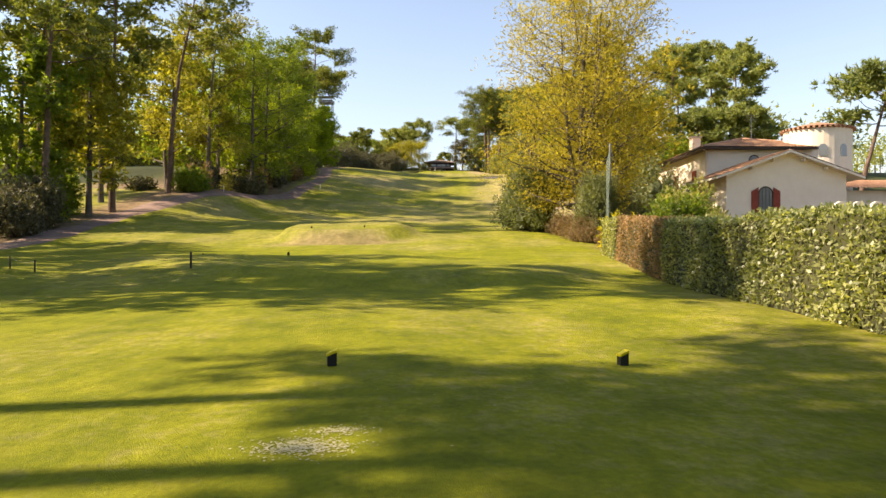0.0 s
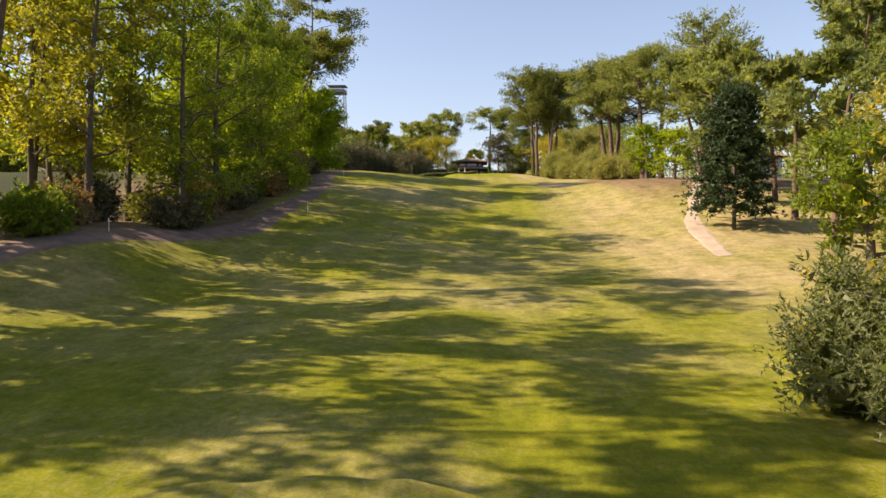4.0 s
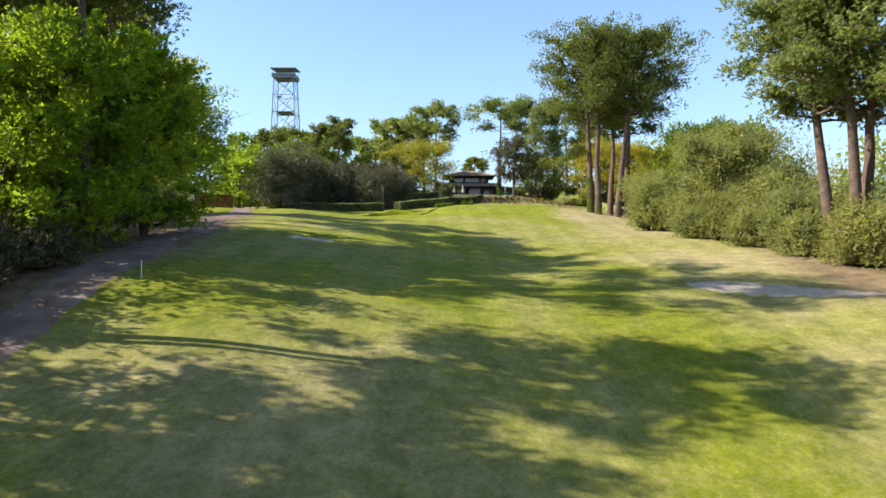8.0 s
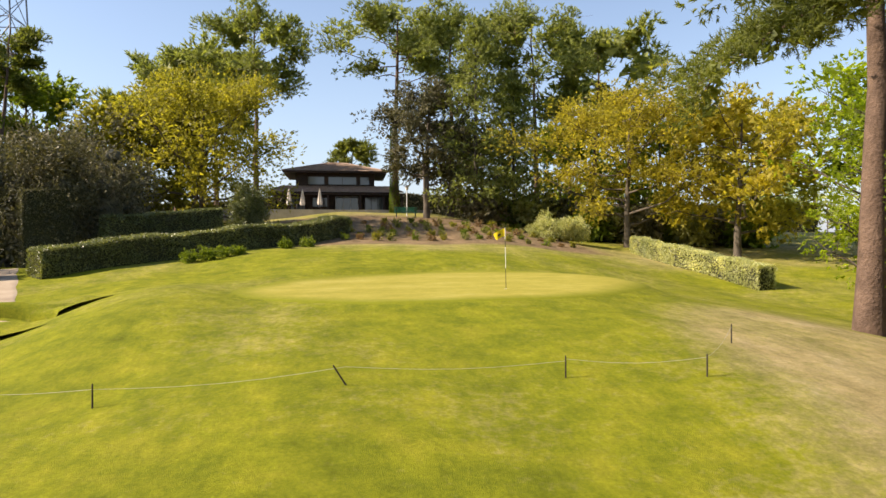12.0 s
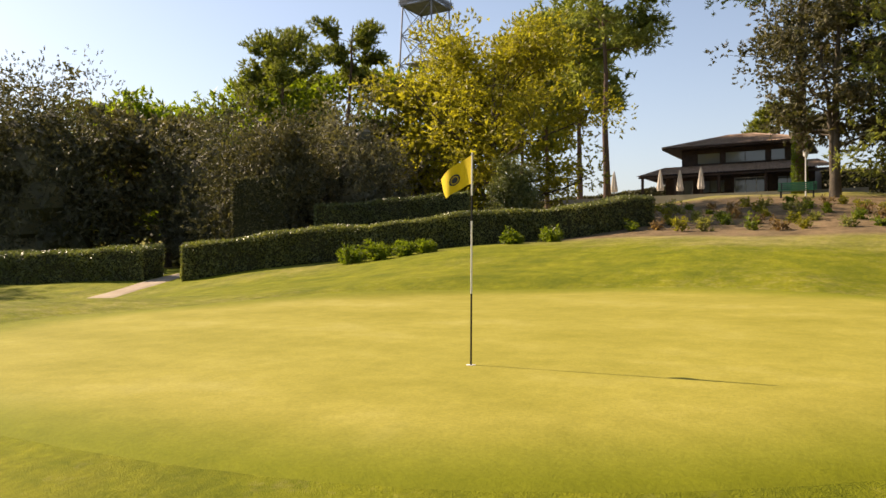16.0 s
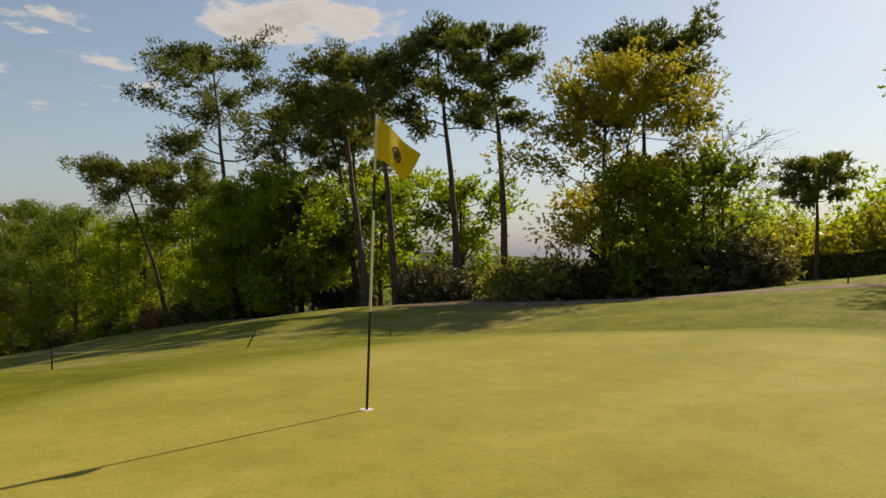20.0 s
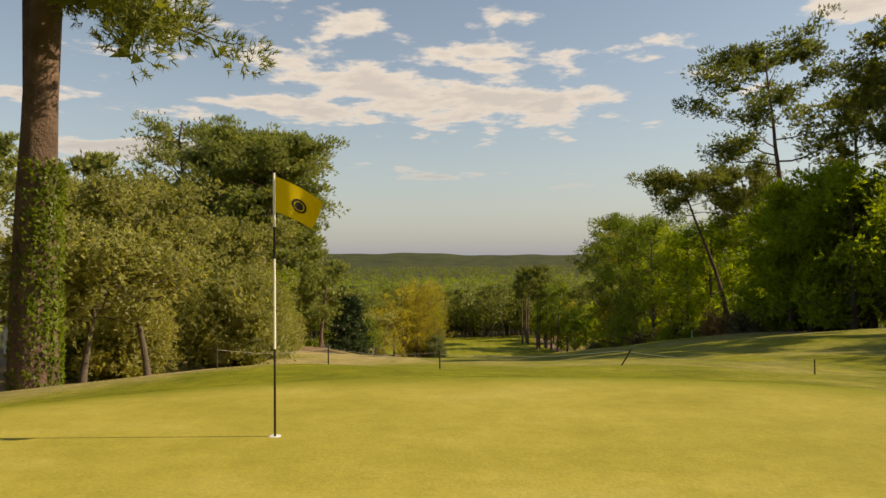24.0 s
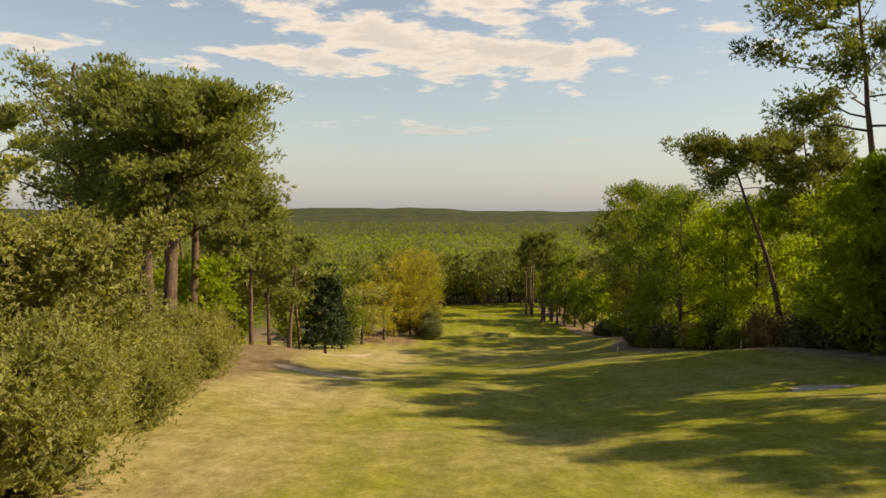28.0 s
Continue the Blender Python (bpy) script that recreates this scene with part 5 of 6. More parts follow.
# far woods
def patchy(x, y, spring):
    """Stands of broadleaf and of pine lie in patches."""
    f = np.sin(x / 57 + 1.1 * np.sin(y / 83)) + np.sin(y / 49 + 0.8 * np.sin(x / 71)) + 0.7 * np.sin((x + y) / 23)
    return (f > 0.25) if spring else (f <= 0.45)


def valley(rg, n, spring):
    y = -60 - 2300 * rg.uniform(0, 1, n) ** 1.9
    x = rg.uniform(-1, 1, n) * (120 - y * 0.8)
    band = smooth(-330, -430, y) * (1 - smooth(-1000, -1250, y))
    fresh = rg.uniform(size=n) < np.where(patchy(x, y, True), 0.12 + 0.8 * band, 0.05 + 0.45 * band)
    ok = fresh == spring
    return x[ok], y[ok]


def near_valley(rg, n, spring):
    y, x = rg.uniform(-110, -14, n), rg.uniform(-90, 90, n)
    ok = patchy(3 * x, 3 * y, spring) & (y < -20)
    return x[ok], y[ok]


def far_left(rg, n):
    x, y = rg.uniform(-330, -75, n), rg.uniform(-60, 420, n)
    ok = ((y < 190) & ((x < -170) | (y < 40))) | (x < -170) | (y > 270)
    return x[ok], y[ok]


def behind_lawn(rg, n):
    x, y = rg.uniform(-135, -84, n), rg.uniform(165, 290, n)
    return x, y


def far_right(rg, n):
    x, y = rg.uniform(40, 240, n), rg.uniform(-60, 420, n)
    ok = (y > 140) | (x > 100)
    return x[ok], y[ok]


woodland("woodland", 8500, lambda g, n: valley(g, n, True), 11, LIME_LEAF, "spring woodland filling the valley", 1, 30, 2.1)
woodland("woodland", 9500, lambda g, n: valley(g, n, False), 14, NEEDLES, "dark pine woodland filling the valley", 2, 30, 2.1)
woodland("woodland", 120, lambda g, n: near_valley(g, n, True), 13, SPRING, "spring trees beyond the tee", 5, 240, 0.95)
woodland("woodland", 560, lambda g, n: near_valley(g, n, False), 17, NEEDLES, "dark pines beyond the tee", 6, 200, 1.05)
woodland("woodland", 130, behind_lawn, 12, SPRING, "spring trees beyond the lawn", 7, 260, 0.9)
woodland("woodland", 160, behind_lawn, 8, RUSSET_LEAF, "olive and brown trees beyond the lawn", 8, 200, 0.9)
hedge("hedge", ((-86, 160), (-84, 215), (-85, 250), (-80, 292)), 2.2, 3.0, RUSSET_LEAF, "loose olive-brown hedge beyond the lawn", 10, 34, 0.42)
hedge("hedge", ((-70, 292), (-30, 300), (10, 296), (62, 284)), 3.0, 3.6, HOLLY_LEAF, "dark overgrown boundary hedge behind the club house", 9, 40, 0.4)
woodland("woodland", 420, far_left, 15, GREEN_LEAF, "green woodland beyond the course", 3, 100, 1.2)
woodland("woodland", 380, far_right, 15, NEEDLES_PALE, "grey-green woodland beyond the course", 4, 110, 1.1)

# ---- flag ----
YELLOW_CLOTH = mottled("yellow flag cloth", (0.72, 0.52, 0.01), (0.80, 0.60, 0.02), 3, 60, 0.7, 0.004)
WHITE_PAINT = mottled("white paint", (0.76, 0.76, 0.74), (0.82, 0.82, 0.8), 3, 50, 0.4, 0.002, 0.2)
BLACK_PAINT = mottled("black paint", (0.02, 0.02, 0.02), (0.035, 0.035, 0.035), 3, 50, 0.4, 0.002, 0.2)


def flagstick(x, y):
    z = H(x, y) + 0.022
    root = empty("flagstick", pose(x, y, z, -1.9, -0.5, 0), "thin black and white flagstick with a yellow flag, in the hole", "golf flag")
    for a, b, mat, nm in ((-0.08, 0.72, BLACK_PAINT, "lower_pole"), (0.72, 1.46, WHITE_PAINT, "middle_pole"), (1.46, 1.72, BLACK_PAINT, "upper_pole"), (1.72, 2.16, WHITE_PAINT, "tip")):
        bm = bmesh.new()
        rod(bm, (0, 0, a), (0, 0, b), 0.0105, 0.0095, 10)
        part(nm, bm, mat, root, smooth_shade=False)
    def cloth(u, v):
        """A flag that sags from its hoist: u along it, v up it."""
        along = -0.012 - 0.40 * u * (0.72 + 0.28 * v)
        across = 0.045 * np.sin(u * 5.5 + v * 1.4) * u
        up = 2.13 - 0.29 * (1 - v) * (1 - 0.25 * u) - 0.21 * u ** 1.25 - 0.03 * u * np.sin(v * 3.0)
        return along * 0.997 + across * 0.08, along * -0.08 + across * 0.997, up

    nu, nv = 17, 11
    u, v = np.meshgrid(np.linspace(0, 1, nu), np.linspace(0, 1, nv))
    me = mesh_of("flag", np.stack(cloth(u, v), -1).reshape(-1, 3), [(j * nu + i, j * nu + i + 1, (j + 1) * nu + i + 1, (j + 1) * nu + i) for j in range(nv - 1) for i in range(nu - 1)], True)
    piece("flag", me, YELLOW_CLOTH, root, "yellow cloth flag sagging in a light breeze")
    a = np.linspace(0, 2 * math.pi, 24, endpoint=False)
    for side in (-1, 1):
        for nm, r0, r1, mat in (("badge_ring", 0.72, 1.0, BLACK_PAINT), ("badge", 0.0, 0.56, BLACK_PAINT)):
            rings = []
            for rr in (r0, r1):
                x0, y0, z0 = cloth(0.56 + rr * 0.16 * np.cos(a), 0.5 + rr * 0.2 * np.sin(a))
                rings.append(np.stack([x0 + 0.08 * side * 0.004, y0 + 0.997 * side * 0.004, z0], -1))
            quads = [(k, (k + 1) % 24, 24 + (k + 1) % 24, 24 + k) for k in range(24)]
            piece(nm, mesh_of(nm, np.concatenate(rings), quads), mat, root, "plain dark round emblem on the flag")
    bm = bmesh.new()
    rod(bm, (0, 0, -0.1), (0, 0, 0.002), 0.05, 0.05, 20)
    part("cup", bm, WHITE_PAINT, root, "white hole liner")


flagstick(5.52, 221.24)

# ---- buildings ----
PLASTER = mottled("sand-coloured render", (0.72, 0.63, 0.50), (0.79, 0.71, 0.58), 0.9, 18, 0.9, 0.01, 0.4)
TILE = mottled("terracotta tiles", (0.30, 0.15, 0.085), (0.46, 0.27, 0.17), 2.2, 12, 0.85, 0.02, 0.5)
DARK_WOOD = mottled("dark stained wood", (0.035, 0.022, 0.015), (0.075, 0.045, 0.03), 2.0, 14, 0.6, 0.01, 0.4)
PALE_WOOD = mottled("pale eaves timber", (0.62, 0.55, 0.45), (0.70, 0.63, 0.53), 2, 20, 0.7)
RED_WOOD = mottled("red-brown shutters", (0.20, 0.035, 0.02), (0.27, 0.055, 0.03), 2, 16, 0.6)
STEEL = mottled("galvanised steel", (0.17, 0.17, 0.18), (0.26, 0.26, 0.27), 1.5, 30, 0.5, 0.004, 0.3, 0.5)
RUST = mottled("weathered rust steel", (0.20, 0.085, 0.035), (0.30, 0.13, 0.055), 1.4, 16, 0.85, 0.01, 0.5)
CANVAS = mottled("cream canvas", (0.50, 0.45, 0.38), (0.60, 0.54, 0.46), 2, 30, 0.85)
BENCH_GREEN = mottled("green bench paint", (0.02, 0.13, 0.07), (0.035, 0.18, 0.095), 2, 30, 0.5)
CLUB_TILE = mottled("weathered brown tiles", (0.25, 0.165, 0.115), (0.43, 0.305, 0.225), 2.2, 12, 0.85, 0.02, 0.5)
STONE = mottled("pale paving stone", (0.36, 0.32, 0.27), (0.48, 0.43, 0.37), 1.2, 12, 0.9)


def glass_build(nt, n, ln, p):
    # grey base colour stands in for bright sky mirrored in the panes
    p.inputs["Base Color"].default_value = (0.16, 0.18, 0.19, 1)
    p.inputs["Specular IOR Level"].default_value = 0.9
    p.inputs["Roughness"].default_value = 0.04
    p.inputs["Metallic"].default_value = 0.0


GLASS = material("window glass, reflected sky in its colour", glass_build, 0.04)


def tiled(name, corners, parent, pitch=0.26, lift=0.07, mat=None, row=0.6):
    """A roof slope of canal tiles: waves across, steps down the slope. Corners: eave left, eave right, ridge right, ridge left."""
    a, b, c, d = (np.array(v, float) for v in corners)
    wide = max(np.linalg.norm(b - a), np.linalg.norm(c - d))
    tall = np.linalg.norm((c + d) / 2 - (a + b) / 2)
    nu, nv = int(wide / pitch) * 4 + 1, max(2, int(tall / row)) * 2
    nrm = np.cross(b - a, d - a)
    nrm /= np.linalg.norm(nrm)
    if nrm[2] < 0:
        nrm = -nrm
    u = np.linspace(0, 1, nu)
    vs = []
    for k in range(nv):
        v = (k // 2 + (k % 2)) / (nv // 2)
        step = 0.03 * (1 - (k % 2))
        p = (a + np.outer(u, b - a)) * (1 - v) + (d + np.outer(u, c - d)) * v
        w = lift * np.abs(np.sin(np.arange(nu) / 4 * math.pi)) + step
        vs.append(p + nrm * w[:, None])
    i = (np.arange(nv - 1)[:, None] * nu + np.arange(nu - 1)[None]).ravel()
    return piece(name, mesh_of(name, np.concatenate(vs), np.stack([i, i + 1, i + 1 + nu, i + nu], -1), True), mat or TILE, parent)


def slab(name, corners, thick, mat, parent, label=""):
    """A flat sheet with thickness below it."""
    bm = bmesh.new()
    t = [bm.verts.new(c) for c in corners]
    b = [bm.verts.new((c[0], c[1], c[2] - thick)) for c in corners]
    bm.faces.new(t), bm.faces.new(b[::-1])
    for i in range(len(t)):
        j = (i + 1) % len(t)
        bm.faces.new((t[j], t[i], b[i], b[j]))
    bmesh.ops.recalc_face_normals(bm, faces=bm.faces)
    return part(name, bm, mat, parent, label)


def walls(root, x0, x1, y0, y1, z0, z1, thick, mat, holes=(), name="wall"):
    """Four walls; holes on the front wall (y0): (x0, x1, z0, z1), cut through."""
    xs = sorted({x0, x1, *[v for h in holes for v in h[:2]]})
    zs = sorted({z0, z1, *[v for h in holes for v in h[2:]]})
    bm = bmesh.new()
    for xa, xb in zip(xs, xs[1:]):
        for za, zb in zip(zs, zs[1:]):
            cx, cz = (xa + xb) / 2, (za + zb) / 2
            if not any(h[0] < cx < h[1] and h[2] < cz < h[3] for h in holes):
                box(bm, xa, xb, y0, y0 + thick, za, zb)
    bmesh.ops.remove_doubles(bm, verts=bm.verts, dist=0.001)
    part(name, bm, mat, root)
    boxed(name, (x0, x0 + thick, y0 + thick, y1, z0, z1), mat, root)
    boxed(name, (x1 - thick, x1, y0 + thick, y1, z0, z1), mat, root)
    boxed(name, (x0 + thick, x1 - thick, y1 - thick, y1, z0, z1), mat, root)


def window(root, x0, x1, y, z0, z1, bars=1, mat=None):
    """A framed window set in a front wall at y."""
    w = boxed("window", (x0 + 0.05, x1 - 0.05, y + 0.10, y + 0.115, z0 + 0.05, z1 - 0.05), GLASS, root, "dark glass pane")
    bm = bmesh.new()
    f = 0.06
    box(bm, x0, x0 + f, y + 0.06, y + 0.16, z0, z1)
    box(bm, x1 - f, x1, y + 0.06, y + 0.16, z0, z1)
    box(bm, x0 + f, x1 - f, y + 0.06, y + 0.16, z0, z0 + f)
    box(bm, x0 + f, x1 - f, y + 0.06, y + 0.16, z1 - f, z1)
    for k in range(bars):
        cx = x0 + (x1 - x0) * (k + 1) / (bars + 1)
        box(bm, cx - 0.025, cx + 0.025, y + 0.07, y + 0.14, z0 + f, z1 - f)
    part("frame", bm, mat or DARK_WOOD, w)
    return w


def hip_roof(root, x0, x1, y0, y1, z, rise, over, mat=None):
    """Four tiled slopes on an eaves board."""
    x0, x1, y0, y1 = x0 - over, x1 + over, y0 - over, y1 + over
    half = min(x1 - x0, y1 - y0) / 2
    if x1 - x0 >= y1 - y0:
        ra, rb = (x0 + half, (y0 + y1) / 2, z + rise), (x1 - half, (y0 + y1) / 2, z + rise)
    else:
        ra, rb = ((x0 + x1) / 2, y0 + half, z + rise), ((x0 + x1) / 2, y1 - half, z + rise)
    c = [(x0, y0, z), (x1, y0, z), (x1, y1, z), (x0, y1, z)]
    slab("eaves_board", [(x, y, z - 0.01) for x, y, _ in c], 0.14, DARK_WOOD, root)
    if x1 - x0 >= y1 - y0:
        faces = ((c[0], c[1], rb, ra), (c[1], c[2], rb, rb), (c[2], c[3], ra, rb), (c[3], c[0], ra, ra))
    else:
        faces = ((c[0], c[1], ra, ra), (c[1], c[2], rb, ra), (c[2], c[3], rb, rb), (c[3], c[0], ra, rb))
    for f in faces:
        tiled("roof", f, root, mat=mat)
    for a, b in ((c[0], ra), (c[1], rb if x1 - x0 >= y1 - y0 else ra), (c[2], rb), (c[3], ra if x1 - x0 >= y1 - y0 else rb), (ra, rb)):
        if (Vector(a) - Vector(b)).length > 0.1:
            bm = bmesh.new()
            rod(bm, (a[0], a[1], a[2] + 0.05), (b[0], b[1], b[2] + 0.05), 0.11, 0.11, 8)
            part("ridge", bm, mat or TILE, root)


def arch(bm, cx, y0, y1, z0, half, spring):
    n = 10
    pts = [(cx - half, z0), (cx + half, z0)] + [(cx + half * math.cos(math.pi * k / n), spring + half * math.sin(math.pi * k / n)) for k in range(n + 1)]
    prism(bm, pts, y0, y1)


def arched_window(root, cx, y, z0, half, spring, shutters=True):
    bm = bmesh.new()
    arch(bm, cx, y - 0.03, y + 0.02, z0, half, spring)
    w = part("window", bm, GLASS, root, "dark glass pane in an arch")
    bm = bmesh.new()
    n = 12
    for k in range(n):
        a, b = math.pi * k / n, math.pi * (k + 1) / n
        rod(bm, (cx + half * math.cos(a), y - 0.04, spring + half * math.sin(a)), (cx + half * math.cos(b), y - 0.04, spring + half * math.sin(b)), 0.045, 0.045, 6)
    for sx in (-1, 1):
        rod(bm, (cx + sx * half, y - 0.04, z0), (cx + sx * half, y - 0.04, spring), 0.045, 0.045, 6)
    rod(bm, (cx - half, y - 0.04, z0), (cx + half, y - 0.04, z0), 0.05, 0.05, 6)
    for k in range(3):
        x = cx + half * (k - 1) * 0.5
        rod(bm, (x, y - 0.06, z0), (x, y - 0.06, spring + half * 0.85), 0.014, 0.014, 5)
    part("frame", bm, DARK_WOOD, w)
    if shutters:
        for sx in (-1, 1):
            x0 = cx + sx * (half + 0.03)
            x1 = x0 + sx * half
            bm = bmesh.new()
            top = [(x0, z0), (x1, z0), (x1, spring + half * 0.35), (x0, spring + half * 0.95)]
            prism(bm, top, y - 0.09, y - 0.04)
            for k in range(5):
                z = z0 + 0.15 + k * (spring - z0) / 5
                box(bm, min(x0, x1) + 0.05, max(x0, x1) - 0.05, y - 0.105, y - 0.09, z, z + 0.1)
            part("shutter", bm, RED_WOOD, root, "red-brown wooden shutter, folded open")


def villa():
    gz = H(25, 52) - 0.3
    root = empty("villa", pose(0, 0, 0), "sand-coloured villa with terracotta roofs and a round turret", "house")
    # gabled front wing
    x0, x1, yf, yb, eave, top = 20.3, 28.9, 50.0, 57.0, 7.45, 9.0
    cx = (x0 + x1) / 2
    bm = bmesh.new()
    prism(bm, [(x0, gz), (x1, gz), (x1, eave), (cx, top), (x0, eave)], yf, yf + 0.3)
    part("gable_wall", bm, PLASTER, root)
    boxed("wall", (x0, x0 + 0.3, yf + 0.3, yb, gz, eave), PLASTER, root)
    boxed("wall", (x1 - 0.3, x1, yf + 0.3, yb, gz, eave), PLASTER, root)
    o, yo = 0.95, 0.7
    k = (top - eave) / (cx - x0)
    for sx, xe in ((-1, x0 - o), (1, x1 + o)):
        e, r = (xe, eave - o * k + 0.12), (cx, top + 0.12)
        slab("roof_board", [(e[0], yf - yo, e[1]), (r[0], yf - yo, r[1]), (r[0], yb, r[1]), (e[0], yb, e[1])], 0.16, PALE_WOOD, root)
        tiled("roof", [(e[0], yb, e[1] + 0.02), (e[0], yf - yo, e[1] + 0.02), (r[0], yf - yo, r[1] + 0.02), (r[0], yb, r[1] + 0.02)], root)
        for f in (0.25, 0.62):
            bx = cx + sx * (cx - x0) * f
            boxed("beam_end", (bx - 0.07, bx + 0.07, yf - 0.5, yf, top - k * abs(bx - cx) - 0.26, top - k * abs(bx - cx) - 0.08), PALE_WOOD, root)
    arched_window(root, 23.1, yf, 4.75, 0.5, 6.05)
    # main block behind
    walls(root, 21.6, 31.5, 57.0, 70.0, gz, 10.3, 0.3, PLASTER)
    hip_roof(root, 21.6, 31.5, 57.0, 70.0, 10.35, 1.5, 0.75)
    arched_window(root, 25.4, 57.0, 8.7, 0.42, 9.35, False)
    for y in (59.5, 64.0):
        s = boxed("shutter", (21.52, 21.6, y, y + 0.9, 7.2, 8.8), RED_WOOD, root, "orange-brown closed shutter")
    bm = bmesh.new()
    rod(bm, (21.45, 56.9, gz), (21.45, 56.9, 10.1), 0.05, 0.05, 8)
    rod(bm, (21.45, 56.9, 10.1), (20.9, 56.4, 10.3), 0.05, 0.05, 8)
    part("drainpipe", bm, PALE_WOOD, root)
    ch = boxed("chimney", (23.2, 24.0, 65, 65.8, 10.6, 12.5), PLASTER, root, bevel=0.02)
    boxed("cap", (23.1, 24.1, 64.9, 65.9, 12.5, 12.62), STONE, ch)
    # round turret
    bm = bmesh.new()
    rod(bm, (31.4, 58.6, gz), (31.4, 58.6, 11.95), 2.6, 2.6, 40)
    turret = part("turret", bm, PLASTER, root, smooth_shade=False)
    bm = bmesh.new()
    rod(bm, (2.55, 0, 0), (2.85, 0, 0.04), 0.11, 0.11, 6)
    first = part("tile", bm, TILE, turret)
    first.matrix_basis = Matrix.Translation((31.4, 58.6, 11.98))
    for a in range(1, 44):
        t = new("tile", first.data)
        t.parent = turret
        t.matrix_basis = Matrix.Translation((31.4, 58.6, 11.98)) @ Matrix.Rotation(2 * math.pi * a / 44, 4, "Z")
    bm = bmesh.new()
    rod(bm, (31.4, 58.6, 12.1), (31.4, 58.6, 12.75), 2.85, 0.15, 44)
    part("turret_roof", bm, TILE, turret)
    for a in (-1.9, -1.25):
        bm = bmesh.new()
        arch(bm, 0, -0.04, 0.06, 9.6, 0.3, 10.3)
        bmesh.ops.transform(bm, matrix=Matrix.Translation((31.4 + 2.6 * math.cos(a), 58.6 + 2.6 * math.sin(a), 0)) @ Matrix.Rotation(a + math.pi / 2, 4, "Z"), verts=bm.verts)
        part("turret_window", bm, GLASS, turret, "small dark arched window")
    # low annex and white garden wall
    boxed("annex", (29.2, 36, 53.5, 58, gz, 6.6), PLASTER, root)
    tiled("annex_roof", [(28.8, 52.6, 6.7), (36.6, 52.6, 6.7), (36.6, 56.0, 7.6), (28.8, 56.0, 7.6)], root)
    bm = bmesh.new()
    box(bm, 24.5, 36, 44.0, 44.3, gz, 4.6)
    for k in range(10):
        arch(bm, 25.2 + k * 1.15, 44.0, 44.3, 4.55, 0.52, 4.6)
    part("garden_wall", bm, PLASTER, root, "low rendered wall with a scalloped top")
    bm = bmesh.new()
    rod(bm, (26.5, 60, 11), (26.5, 60, 13.8), 0.03, 0.02, 6)
    for k in range(4):
        rod(bm, (26.0, 60, 13.6 - k * 0.16), (27.0, 60, 13.6 - k * 0.16), 0.012, 0.012, 5)
    part("aerial", bm, STEEL, root, "thin metal television aerial")


